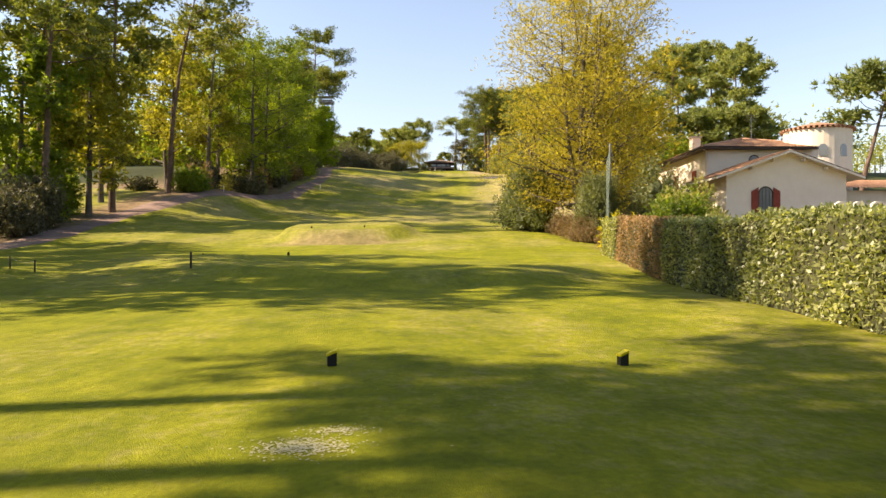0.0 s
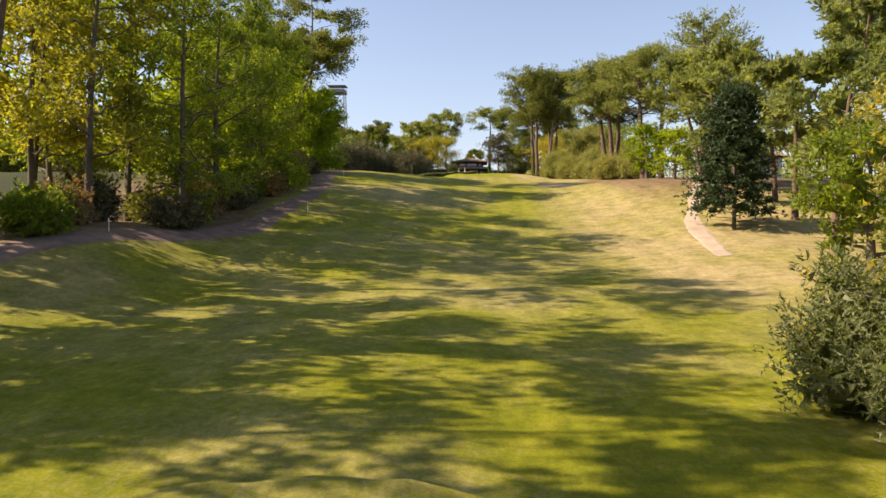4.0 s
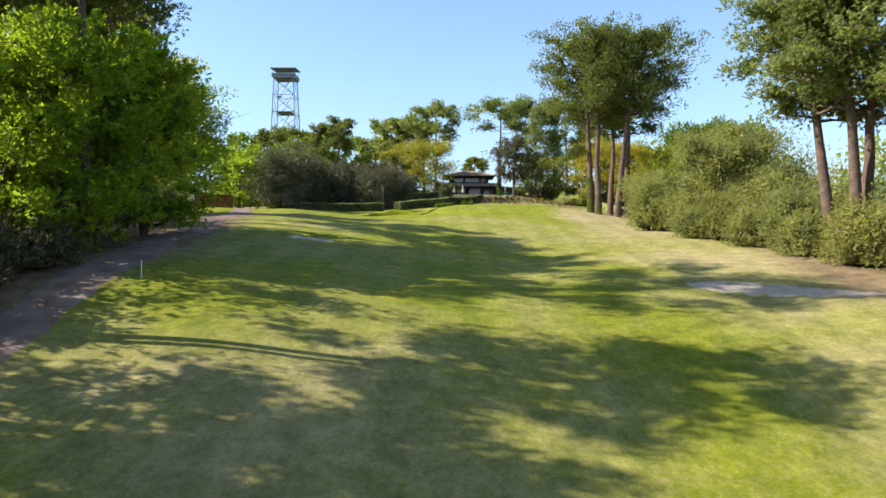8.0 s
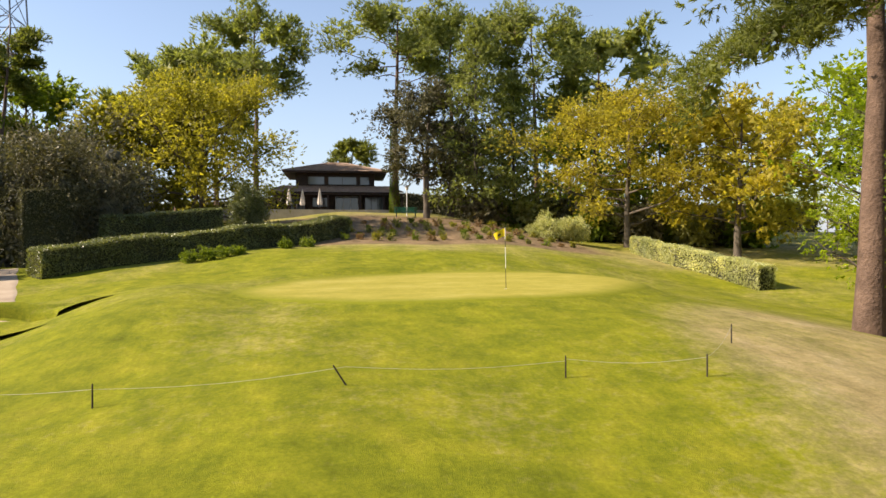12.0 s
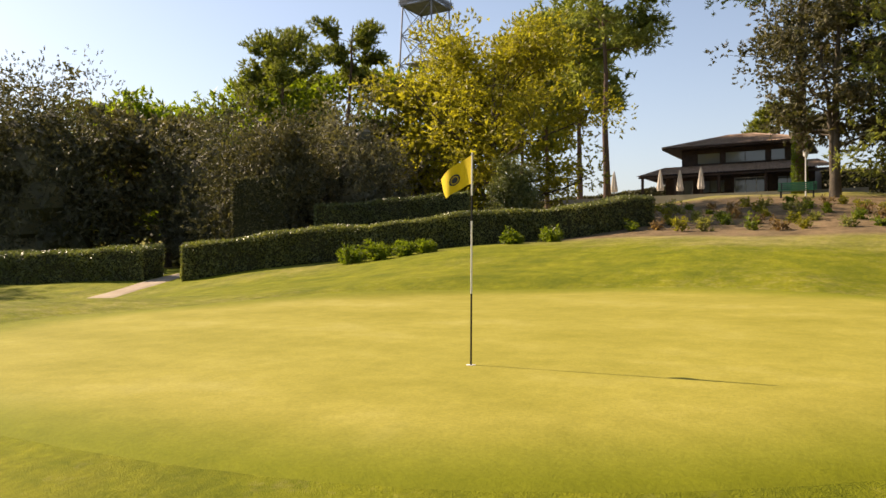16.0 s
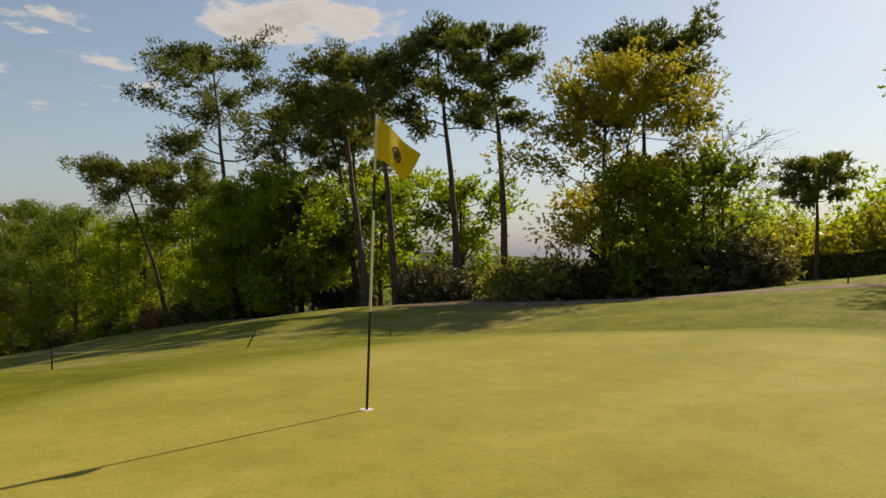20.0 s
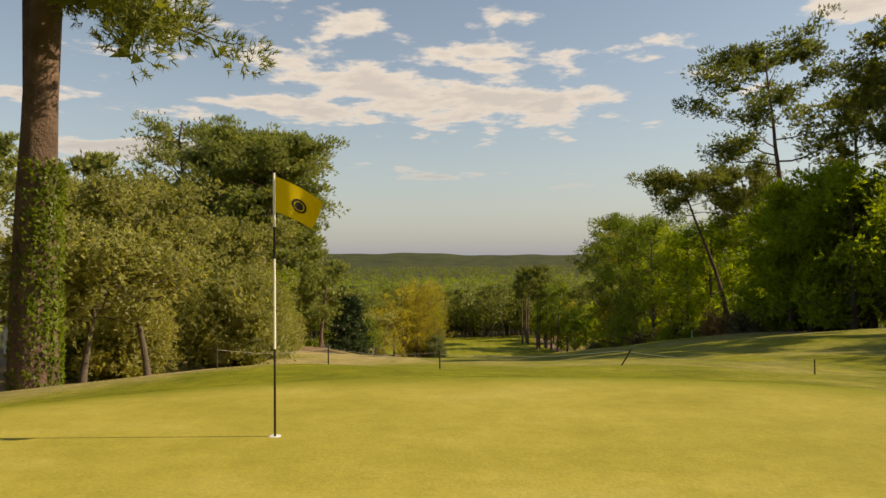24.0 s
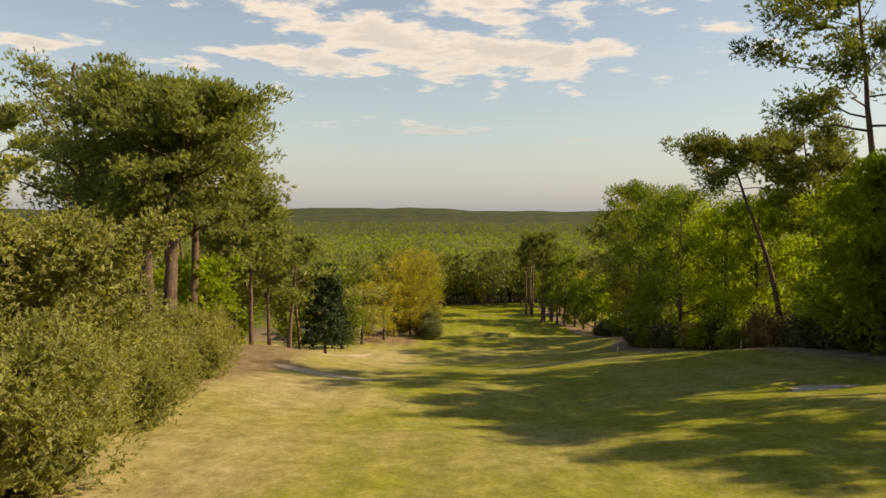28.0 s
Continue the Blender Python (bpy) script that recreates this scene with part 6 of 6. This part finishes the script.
def club_house():
    z = 32.2
    root = empty("club_house", pose(0, 0, 0), "two-storey club house, dark timber under brown tiled hip roofs", "building")
    slab("terrace", [(-14, 273, z + 0.12), (9, 273, z + 0.12), (9, 296, z + 0.12), (-14, 296, z + 0.12)], 1.2, STONE, root)
    b = z + 0.12
    holes = [(-7.0, -5.2, b, b + 2.2), (-1.6, 1.2, b, b + 2.2), (2.0, 4.4, b, b + 2.2), (-4.4, -2.4, b + 0.9, b + 2.1)]
    walls(root, -7.8, 5.0, 284, 294, b, 35.4, 0.25, DARK_WOOD, holes)
    for i, h in enumerate(holes):
        window(root, h[0], h[1], 284, h[2], h[3], 1 + (i > 0), WHITE_PAINT if i == 1 else None)
    # pent roof over the verandah
    tiled("verandah_roof", [(-9.6, 280.6, 34.75), (6.8, 280.6, 34.75), (5.2, 284.6, 35.85), (-8.0, 284.6, 35.85)], root, mat=CLUB_TILE)
    tiled("verandah_roof", [(-9.6, 296, 34.75), (-9.6, 280.6, 34.75), (-8.0, 284.6, 35.85), (-8.0, 294, 35.85)], root, mat=CLUB_TILE)
    slab("verandah_ceiling", [(-9.5, 280.7, 34.7), (6.7, 280.7, 34.7), (5.2, 284.2, 34.9), (-8.0, 284.2, 34.9)], 0.15, DARK_WOOD, root)
    for x in (-9.2, -6.2, -2.4, 1.4, 4.2, 6.4):
        boxed("post", (x - 0.11, x + 0.11, 280.9, 281.12, b, 34.6), DARK_WOOD, root, bevel=0.015)
    up = [(-5.0, -2.9, 36.0, 37.05), (-2.5, 1.0, 36.0, 37.05), (1.4, 2.6, 36.0, 37.05)]
    walls(root, -6.4, 3.2, 284.6, 292, 35.3, 37.5, 0.22, DARK_WOOD, up)
    for i, h in enumerate(up):
        window(root, *h[:2], 284.6, *h[2:], 1 if i == 1 else 0)
    hip_roof(root, -6.4, 3.2, 284.6, 292, 37.55, 1.5, 1.5, CLUB_TILE)
    for k, (x, y) in enumerate(((-6.6, 277.2), (-5.2, 278.4), (-3.2, 277.2), (-10.5, 276.5))):
        p = empty("parasol", pose(x, y, b), "closed cream canvas parasol on the terrace", "parasol", "parasols on the terrace")
        bm = bmesh.new()
        rod(bm, (0, 0, 0), (0, 0, 2.6), 0.025, 0.025, 8)
        part("pole", bm, DARK_WOOD, p)
        bm = bmesh.new()
        rod(bm, (0, 0, 0.02), (0, 0, 0.1), 0.28, 0.25, 16)
        part("base", bm, STONE, p)
        bm = bmesh.new()
        n, prof = 16, ((0.75, 0.22), (0.95, 0.27), (1.5, 0.2), (2.1, 0.13), (2.55, 0.05), (2.62, 0.02))
        ring = [[bm.verts.new((r * (1 + 0.22 * (i % 2)) * math.cos(i * 2 * math.pi / n), r * (1 + 0.22 * (i % 2)) * math.sin(i * 2 * math.pi / n), h)) for i in range(n)] for h, r in prof]
        for a, c in zip(ring, ring[1:]):
            for i in range(n):
                bm.faces.new((a[i], a[(i + 1) % n], c[(i + 1) % n], c[i]))
        part("canopy", bm, CANVAS, p, "folded cream canvas")


def lookout_tower(x, y):
    z0, top = H(x, y), 67.0
    root = empty("lookout_tower", pose(x, y, z0), "tall grey steel lattice lookout tower with a roofed platform", "tower")
    h = top - z0

    def corner(k, z):
        w = 4.1 - 1.4 * min(1, z / h)
        sx, sy = ((-1, -1), (1, -1), (1, 1), (-1, 1))[k % 4]
        return (sx * w, sy * w, z)

    for k in range(4):
        bm = bmesh.new()
        rod(bm, corner(k, -0.5), corner(k, h), 0.16, 0.13, 8)
        part("leg", bm, STEEL, root)
    levels = [h * v for v in (0, 0.16, 0.32, 0.47, 0.61, 0.74, 0.87, 1.0)]
    for i, z in enumerate(levels[1:], 1):
        for k in range(4):
            bm = bmesh.new()
            rod(bm, corner(k, z), corner(k + 1, z), 0.08, 0.08, 6)
            part("girder", bm, STEEL, root)
            bm = bmesh.new()
            rod(bm, corner(k, levels[i - 1]), corner(k + 1, z), 0.06, 0.06, 6)
            rod(bm, corner(k + 1, levels[i - 1]), corner(k, z), 0.06, 0.06, 6)
            part("brace", bm, STEEL, root)
    # stair flights winding inside
    bm = bmesh.new()
    for i in range(len(levels) - 1):
        a, b = levels[i], levels[i + 1]
        rod(bm, (-1.6, -0.6 + (i % 2), a), (1.6, -0.6 + (i % 2), b), 0.12, 0.12, 4)
        box(bm, 1.2 if i % 2 == 0 else -2.2, 2.2 if i % 2 == 0 else -1.2, -1, 1, b - 0.06, b)
    part("stair", bm, STEEL, root)
    boxed("platform", (-3.0, 3.0, -3.0, 3.0, h, h + 0.2), STEEL, root, bevel=0.03)
    boxed("mid_platform", (-2.2, 2.2, -3.0, 3.0, levels[5], levels[5] + 0.14), STEEL, root)
    bm = bmesh.new()
    for sx, sy, dx, dy in ((-1, -1, 1, 0), (1, -1, 0, 1), (1, 1, -1, 0), (-1, 1, 0, -1)):
        for z in (0.6, 1.15):
            rod(bm, (sx * 3.2, sy * 3.2, h + z), (sx * 3.2 + dx * 6.4, sy * 3.2 + dy * 6.4, h + z), 0.04, 0.04, 5)
        for k in range(5):
            rod(bm, (sx * 3.2 + dx * 1.6 * k, sy * 3.2 + dy * 1.6 * k, h + 0.2), (sx * 3.2 + dx * 1.6 * k, sy * 3.2 + dy * 1.6 * k, h + 1.2), 0.03, 0.03, 5)
    part("railing", bm, STEEL, root)
    boxed("parapet", (-3.1, 3.1, -3.1, -3.04, h + 0.2, h + 1.1), STEEL, root)
    boxed("parapet", (-3.1, 3.1, 3.04, 3.1, h + 0.2, h + 1.1), STEEL, root)
    boxed("parapet", (3.04, 3.1, -3.04, 3.04, h + 0.2, h + 1.1), STEEL, root)
    boxed("parapet", (-3.1, -3.04, -3.04, 3.04, h + 0.2, h + 1.1), STEEL, root)
    for sx in (-1, 1):
        for sy in (-1, 1):
            bm = bmesh.new()
            rod(bm, (sx * 2.9, sy * 2.9, h), (sx * 2.9, sy * 2.9, h + 2.6), 0.07, 0.07, 6)
            part("roof_post", bm, STEEL, root)
    slab("roof", [(-3.5, -3.5, h + 2.55), (3.5, -3.5, h + 2.55), (3.5, 3.5, h + 3.0), (-3.5, 3.5, h + 3.0)], 0.15, STEEL, root)
    bm = bmesh.new()
    rod(bm, (-3.2, -3.2, h), (-3.2, -3.2, h + 4.2), 0.04, 0.02, 6)
    part("mast", bm, STEEL, root)


def shelter(x, y):
    z = H(x, y) - 0.1
    root = empty("hut", pose(x, y, z), "rust-brown steel shelter with a dark open doorway", "hut")
    for e in ((-2.8, -2.0, -1.3, -1.22, 0, 2.9), (-1.0, 2.8, -1.3, -1.22, 0, 2.9), (-2.0, -1.0, -1.3, -1.22, 2.3, 2.9), (-2.8, -2.72, -1.22, 1.3, 0, 2.9), (2.72, 2.8, -1.22, 1.3, 0, 2.9), (-2.72, 2.72, 1.22, 1.3, 0, 2.9)):
        boxed("wall_panel", e, RUST, root, bevel=0.008)
    boxed("roof", (-2.95, 2.95, -1.45, 1.45, 2.9, 3.02), RUST, root, bevel=0.01)
    boxed("floor_slab", (-2.7, 2.7, -1.2, 1.2, 0, 0.12), STONE, root)


def white_house(x, y):
    z = H(x, y) - 0.3
    root = empty("house", pose(x, y, z, 0, 0, 12), "grey-white house half hidden by the trees", "house")
    walls(root, -5, 5, -4, 4, 0, 3.6, 0.3, PLASTER, ((-3.4, -2.2, 1.2, 2.6), (1.6, 2.8, 1.2, 2.6)))
    window(root, -3.4, -2.2, -4, 1.2, 2.6)
    window(root, 1.6, 2.8, -4, 1.2, 2.6)
    hip_roof(root, -5, 5, -4, 4, 3.65, 1.6, 0.6)


villa()
club_house()
lookout_tower(-52, 310)
shelter(-46.6, 233.9)
white_house(41, 158)

# ---- small things ----
BLACK_PLASTIC = mottled("black plastic", (0.012, 0.012, 0.012), (0.03, 0.03, 0.03), 4, 40, 0.5)
YELLOW_PAINT = mottled("yellow paint", (0.74, 0.58, 0.01), (0.82, 0.66, 0.02), 4, 40, 0.5)
RED_PAINT = mottled("red paint", (0.50, 0.03, 0.015), (0.60, 0.045, 0.02), 4, 40, 0.5)
STAKE_WOOD = mottled("dark stake wood", (0.03, 0.025, 0.02), (0.07, 0.055, 0.04), 6, 30, 0.8)
ROPE = mottled("thin cord", (0.30, 0.29, 0.24), (0.42, 0.40, 0.34), 6, 50, 0.9)
NET = mottled("green netting", (0.10, 0.14, 0.11), (0.18, 0.22, 0.18), 3, 40, 0.8)
CHALK = mottled("bare chalky divot soil", (0.36, 0.33, 0.17), (0.50, 0.46, 0.28), 2.5, 14, 0.95, 0.02)


def tee_marker(x, y, top, label):
    z = H(x, y)
    root = empty("tee_marker", pose(x, y, z, 0, 0, 14), label, "tee marker", "tee markers")
    bm = bmesh.new()
    prism(bm, [(-0.05, -0.02), (0.05, -0.02), (0.05, 0.145), (-0.05, 0.105)], -0.045, 0.045)
    part("body", bm, BLACK_PLASTIC, root)
    bm = bmesh.new()
    prism(bm, [(-0.055, 0.102), (0.055, 0.146), (0.055, 0.172), (-0.055, 0.128)], -0.05, 0.05)
    part("cap", bm, top, root)


tee_marker(-1.2, 7.55, YELLOW_PAINT, "small tee marker with a slanted yellow top")
tee_marker(2.05, 7.95, YELLOW_PAINT, "small tee marker with a slanted yellow top")
tee_marker(-9.3, 49.4, RED_PAINT, "small tee marker with a slanted red top")
tee_marker(-5.6, 49.7, BLACK_PLASTIC, "small dark slanted tee marker on the grass")
tee_marker(-6.6, 29.8, BLACK_PLASTIC, "small dark slanted tee marker on the grass")
tee_marker(-10.0, 29.0, BLACK_PLASTIC, "small dark slanted tee marker on the grass")


def stake(x, y, tall, mat, label, tilt=0.0, r=0.025, group="", cap=None):
    root = empty("stake", pose(x, y, H(x, y), 0, tilt, 0), label, "stake", group)
    bm = bmesh.new()
    rod(bm, (0, 0, -0.15), (0, 0, tall), r, r * 0.9, 8)
    part("shaft", bm, mat, root)
    bm = bmesh.new()
    rod(bm, (0, 0, tall), (0, 0, tall + 0.03), r * 0.9, r * 0.4, 8)
    part("tip", bm, cap or mat, root)
    return root


RING = ((8.9, 212.5), (7.0, 210.1), (4.3, 210.6), (0.0, 210.4), (-4.5, 210.5), (-8.6, 212.3))
for k, (x, y) in enumerate(RING):
    stake(x, y, 0.42, STAKE_WOOD, "thin dark stake leaning in the turf" if k == 3 else "thin dark stake standing in the turf", -32 if k == 3 else 0, 0.018, "stakes before the green")


def cord(pts, r=0.004, mat=None, label="thin sagging cord between stakes", name="rope"):
    bm = bmesh.new()
    o = Vector(pts[0])
    for a, b in zip(pts, pts[1:]):
        a, b = Vector(a) - o, Vector(b) - o
        prev = a
        for k in range(1, 7):
            t = k / 6
            p = a.lerp(b, t) - Vector((0, 0, 0.10 * math.sin(math.pi * t)))
            rod(bm, prev, p, r, r, 4)
            prev = p
    ob = part(name, bm, mat or ROPE)
    ob.matrix_world = Matrix.Translation(o)
    return tagged(ob, label, "rope")


cord([(x, y, H(x, y) + 0.38) for x, y in RING[:3]])
cord([(x, y, H(x, y) + 0.34) for x, y in RING[2:]])
stake(-7.8, 21.6, 0.45, STAKE_WOOD, "dark post beside the tee", 0, 0.04)
stake(-15.2, 24.5, 0.45, STAKE_WOOD, "dark post carrying a sagging cord", 0, 0.03)
stake(-13.8, 23.6, 0.4, STAKE_WOOD, "dark post carrying a sagging cord", 0, 0.03)
cord([(-15.2, 24.5, H(-15.2, 24.5) + 0.42), (-13.8, 23.6, H(-13.8, 23.6) + 0.37)])
for x, y in ((-20.3, 115.2), (-22.5, 150.4), (-28, 89.1)):
    stake(x, y, 0.9, WHITE_PAINT, "white wooden distance stake beside the track", 0, 0.03, "white stakes along the track")
for x, y in ((-38.5, 214), (-60, 214), (-66, 224)):
    stake(x, y, 0.6, STAKE_WOOD, "dark post far out on the grass", 0, 0.05)


def divots(cx, cy, rx, ry, n, seed):
    """A scatter of chalky scrapes in the turf."""
    rg = np.random.default_rng(seed)
    vs, fs = [], []
    for k in range(n):
        x, y, s = cx + rg.normal() * rx, cy + rg.normal() * ry, rg.uniform(0.002, 0.009)
        b = len(vs)
        a = np.linspace(0, 2 * math.pi, 8, endpoint=False)
        w = s * rg.uniform(0.5, 1.3, 8)
        X, Y = x + w * np.cos(a) * 1.5, y + w * np.sin(a)
        vs += list(zip(X, Y, height(X, Y) + 0.006))
        fs += [(b, b + 1, b + 2, b + 3), (b, b + 3, b + 4, b + 7), (b + 4, b + 5, b + 6, b + 7)]
    ob = piece("divots", mesh_of("divots", vs, fs), CHALK)
    tagged(ob, "pale bare scrapes worn into the turf", "turf scrapes", kind="stuff")


divots(-0.95, 4.75, 0.17, 0.10, 1000, 1)
divots(-0.75, 5.1, 0.12, 0.05, 260, 5)
divots(0.3, 6.4, 1.2, 0.8, 26, 2)
divots(-1.0, 12, 2.2, 2.0, 40, 3)
divots(9.8, 219.2, 0.35, 0.6, 40, 4)


def net_fence():
    z = H(11, 46)
    root = empty("net_fence", pose(11, 46, z), "tall grey pole with ball-stop netting in the bushes", "netting")
    bm = bmesh.new()
    rod(bm, (0, 0, -0.3), (0, 0, 6.6), 0.07, 0.06, 10)
    part("pole", bm, STEEL, root)
    bm = bmesh.new()
    rod(bm, (0, 0, 6.5), (1.9, 1.2, 0.6), 0.012, 0.012, 5)
    part("guy_wire", bm, STEEL, root)
    bm = bmesh.new()
    for k in range(26):
        x = -0.06 - 0.14 * k
        rod(bm, (x * 0.3, x, 0.2), (x * 0.3, x, 6.3 - 0.05 * k), 0.004, 0.004, 3)
    for k in range(40):
        rod(bm, (0, 0, 0.3 + 0.15 * k), (-1.1, -3.6, 0.3 + 0.14 * k), 0.004, 0.004, 3)
    part("net", bm, NET, root, "thin green mesh")


net_fence()
shrub(10.1, 39.3, 1.15, 1.4, 2.1, 400, FLOWER_LEAF, label="bright yellow flowering shrub behind the hedge")
for k, (x, y, h) in enumerate(((11.4, 34.0, 3.1), (12.8, 36.5, 3.3), (15.4, 43.0, 3.6), (12.0, 29.8, 1.9))):
    shrub(x, y, 1.55, 1.7, h, 401 + k, OLIVE_LEAF if k % 2 else GREEN_LEAF, label="light-green garden shrub behind the hedge", group="garden shrubs")


def bench(x, y):
    z = H(x, y)
    root = empty("park_bench", pose(x, y, z), "green slatted park bench on the terrace edge", "bench")
    for k in range(4):
        boxed("seat_slat", (-1.05, 1.05, -0.28 + k * 0.13, -0.18 + k * 0.13, 0.42, 0.455), BENCH_GREEN, root, bevel=0.006)
    for k in range(4):
        boxed("back_slat", (-1.05, 1.05, 0.26 + k * 0.02, 0.295 + k * 0.02, 0.52 + k * 0.12, 0.61 + k * 0.12), BENCH_GREEN, root, bevel=0.006)
    for x0 in (-0.9, 0.85):
        boxed("leg", (x0, x0 + 0.06, -0.26, -0.2, 0, 0.42), BLACK_PAINT, root)
        boxed("leg", (x0, x0 + 0.06, 0.24, 0.3, 0, 0.95), BLACK_PAINT, root)


bench(5.3, 262)


def lamp_post(x, y):
    root = empty("lamp_post", pose(x, y, H(x, y)), "white garden lamp post with a lantern head", "lamp post")
    bm = bmesh.new()
    rod(bm, (0, 0, -0.2), (0, 0, 2.5), 0.05, 0.04, 10)
    part("post", bm, WHITE_PAINT, root)
    bm = bmesh.new()
    rod(bm, (0, 0, 2.5), (0, 0, 2.85), 0.12, 0.17, 12)
    part("lantern", bm, WHITE_PAINT, root)
    bm = bmesh.new()
    rod(bm, (0, 0, 2.85), (0, 0, 3.0), 0.2, 0.04, 12)
    part("hood", bm, STEEL, root)


lamp_post(5.6, 264.5)

# flower bed and low shrubs by the hedge
rg = np.random.default_rng(77)
for k in range(96):
    row = k % 5
    x = -6.5 + (k // 5) * 1.22 + rg.uniform(-0.35, 0.35) + row * 0.2
    y = 246.6 + row * 2.6 + 0.004 * (x - 2) ** 2 + rg.uniform(-0.35, 0.35)
    if x < -1.5 and row < 2:
        continue
    s = rg.uniform(0.18, 0.40)
    shrub(x, y, s, s, s * rg.uniform(1.5, 2.3), 500 + k, (OLIVE_LEAF, GREEN_LEAF, DRY_LEAF, RUSSET_LEAF)[k % 4], 300, 0.09, label="small young shrub in the mulched bed", group="young shrubs in the bed", k=10, stems=3, name="bed_shrub")
for k, (x, y, s) in enumerate(((-8.6, 236.9, 0.5), (-7.7, 237.4, 0.55), (-7.0, 238.2, 0.45), (-6.3, 238.7, 0.4), (-3.8, 241.6, 0.4), (-2.6, 242.8, 0.45))):
    shrub(x, y, s, s, s * 1.5, 560 + k, GREEN_LEAF, 1500, 0.09, lump=0.34, label="small light-green shrub before the hedge", group="shrubs before the hedge", k=18, stems=3, name="low_shrub")


def metal_frame(x, y):
    """A light lattice dish lying on the grass beside the hut."""
    root = empty("metal_frame", pose(x, y, H(x, y) + 0.1, 0, 0, 35), "grey lattice metal frame lying tilted on the grass", "metal frame")
    bm = bmesh.new()
    ring = [Vector((2.0 * math.cos(a), 1.1 * math.sin(a), 0.55 + 0.5 * math.cos(a))) for a in np.linspace(0, 2 * math.pi, 25)]
    for a, b in zip(ring, ring[1:]):
        rod(bm, a, b, 0.035, 0.035, 6)
    part("rim", bm, STEEL, root)
    for k in range(7):
        bm = bmesh.new()
        u = -0.8 + 1.6 * k / 6
        w = 1.1 * math.sqrt(1 - u * u)
        rod(bm, (2 * u, -w, 0.55 + 0.5 * u), (2 * u, w, 0.55 + 0.5 * u), 0.02, 0.02, 6)
        part("bar", bm, STEEL, root)
    for sy in (-0.6, 0.6):
        bm = bmesh.new()
        rod(bm, (1.5, sy, 0.92), (2.1, sy, -0.15), 0.03, 0.03, 6)
        part("strut", bm, STEEL, root)
        bm = bmesh.new()
        rod(bm, (-1.7, sy, 0.12), (-1.7, sy, -0.2), 0.03, 0.03, 6)
        part("strut", bm, STEEL, root)


metal_frame(-62, 234.0)
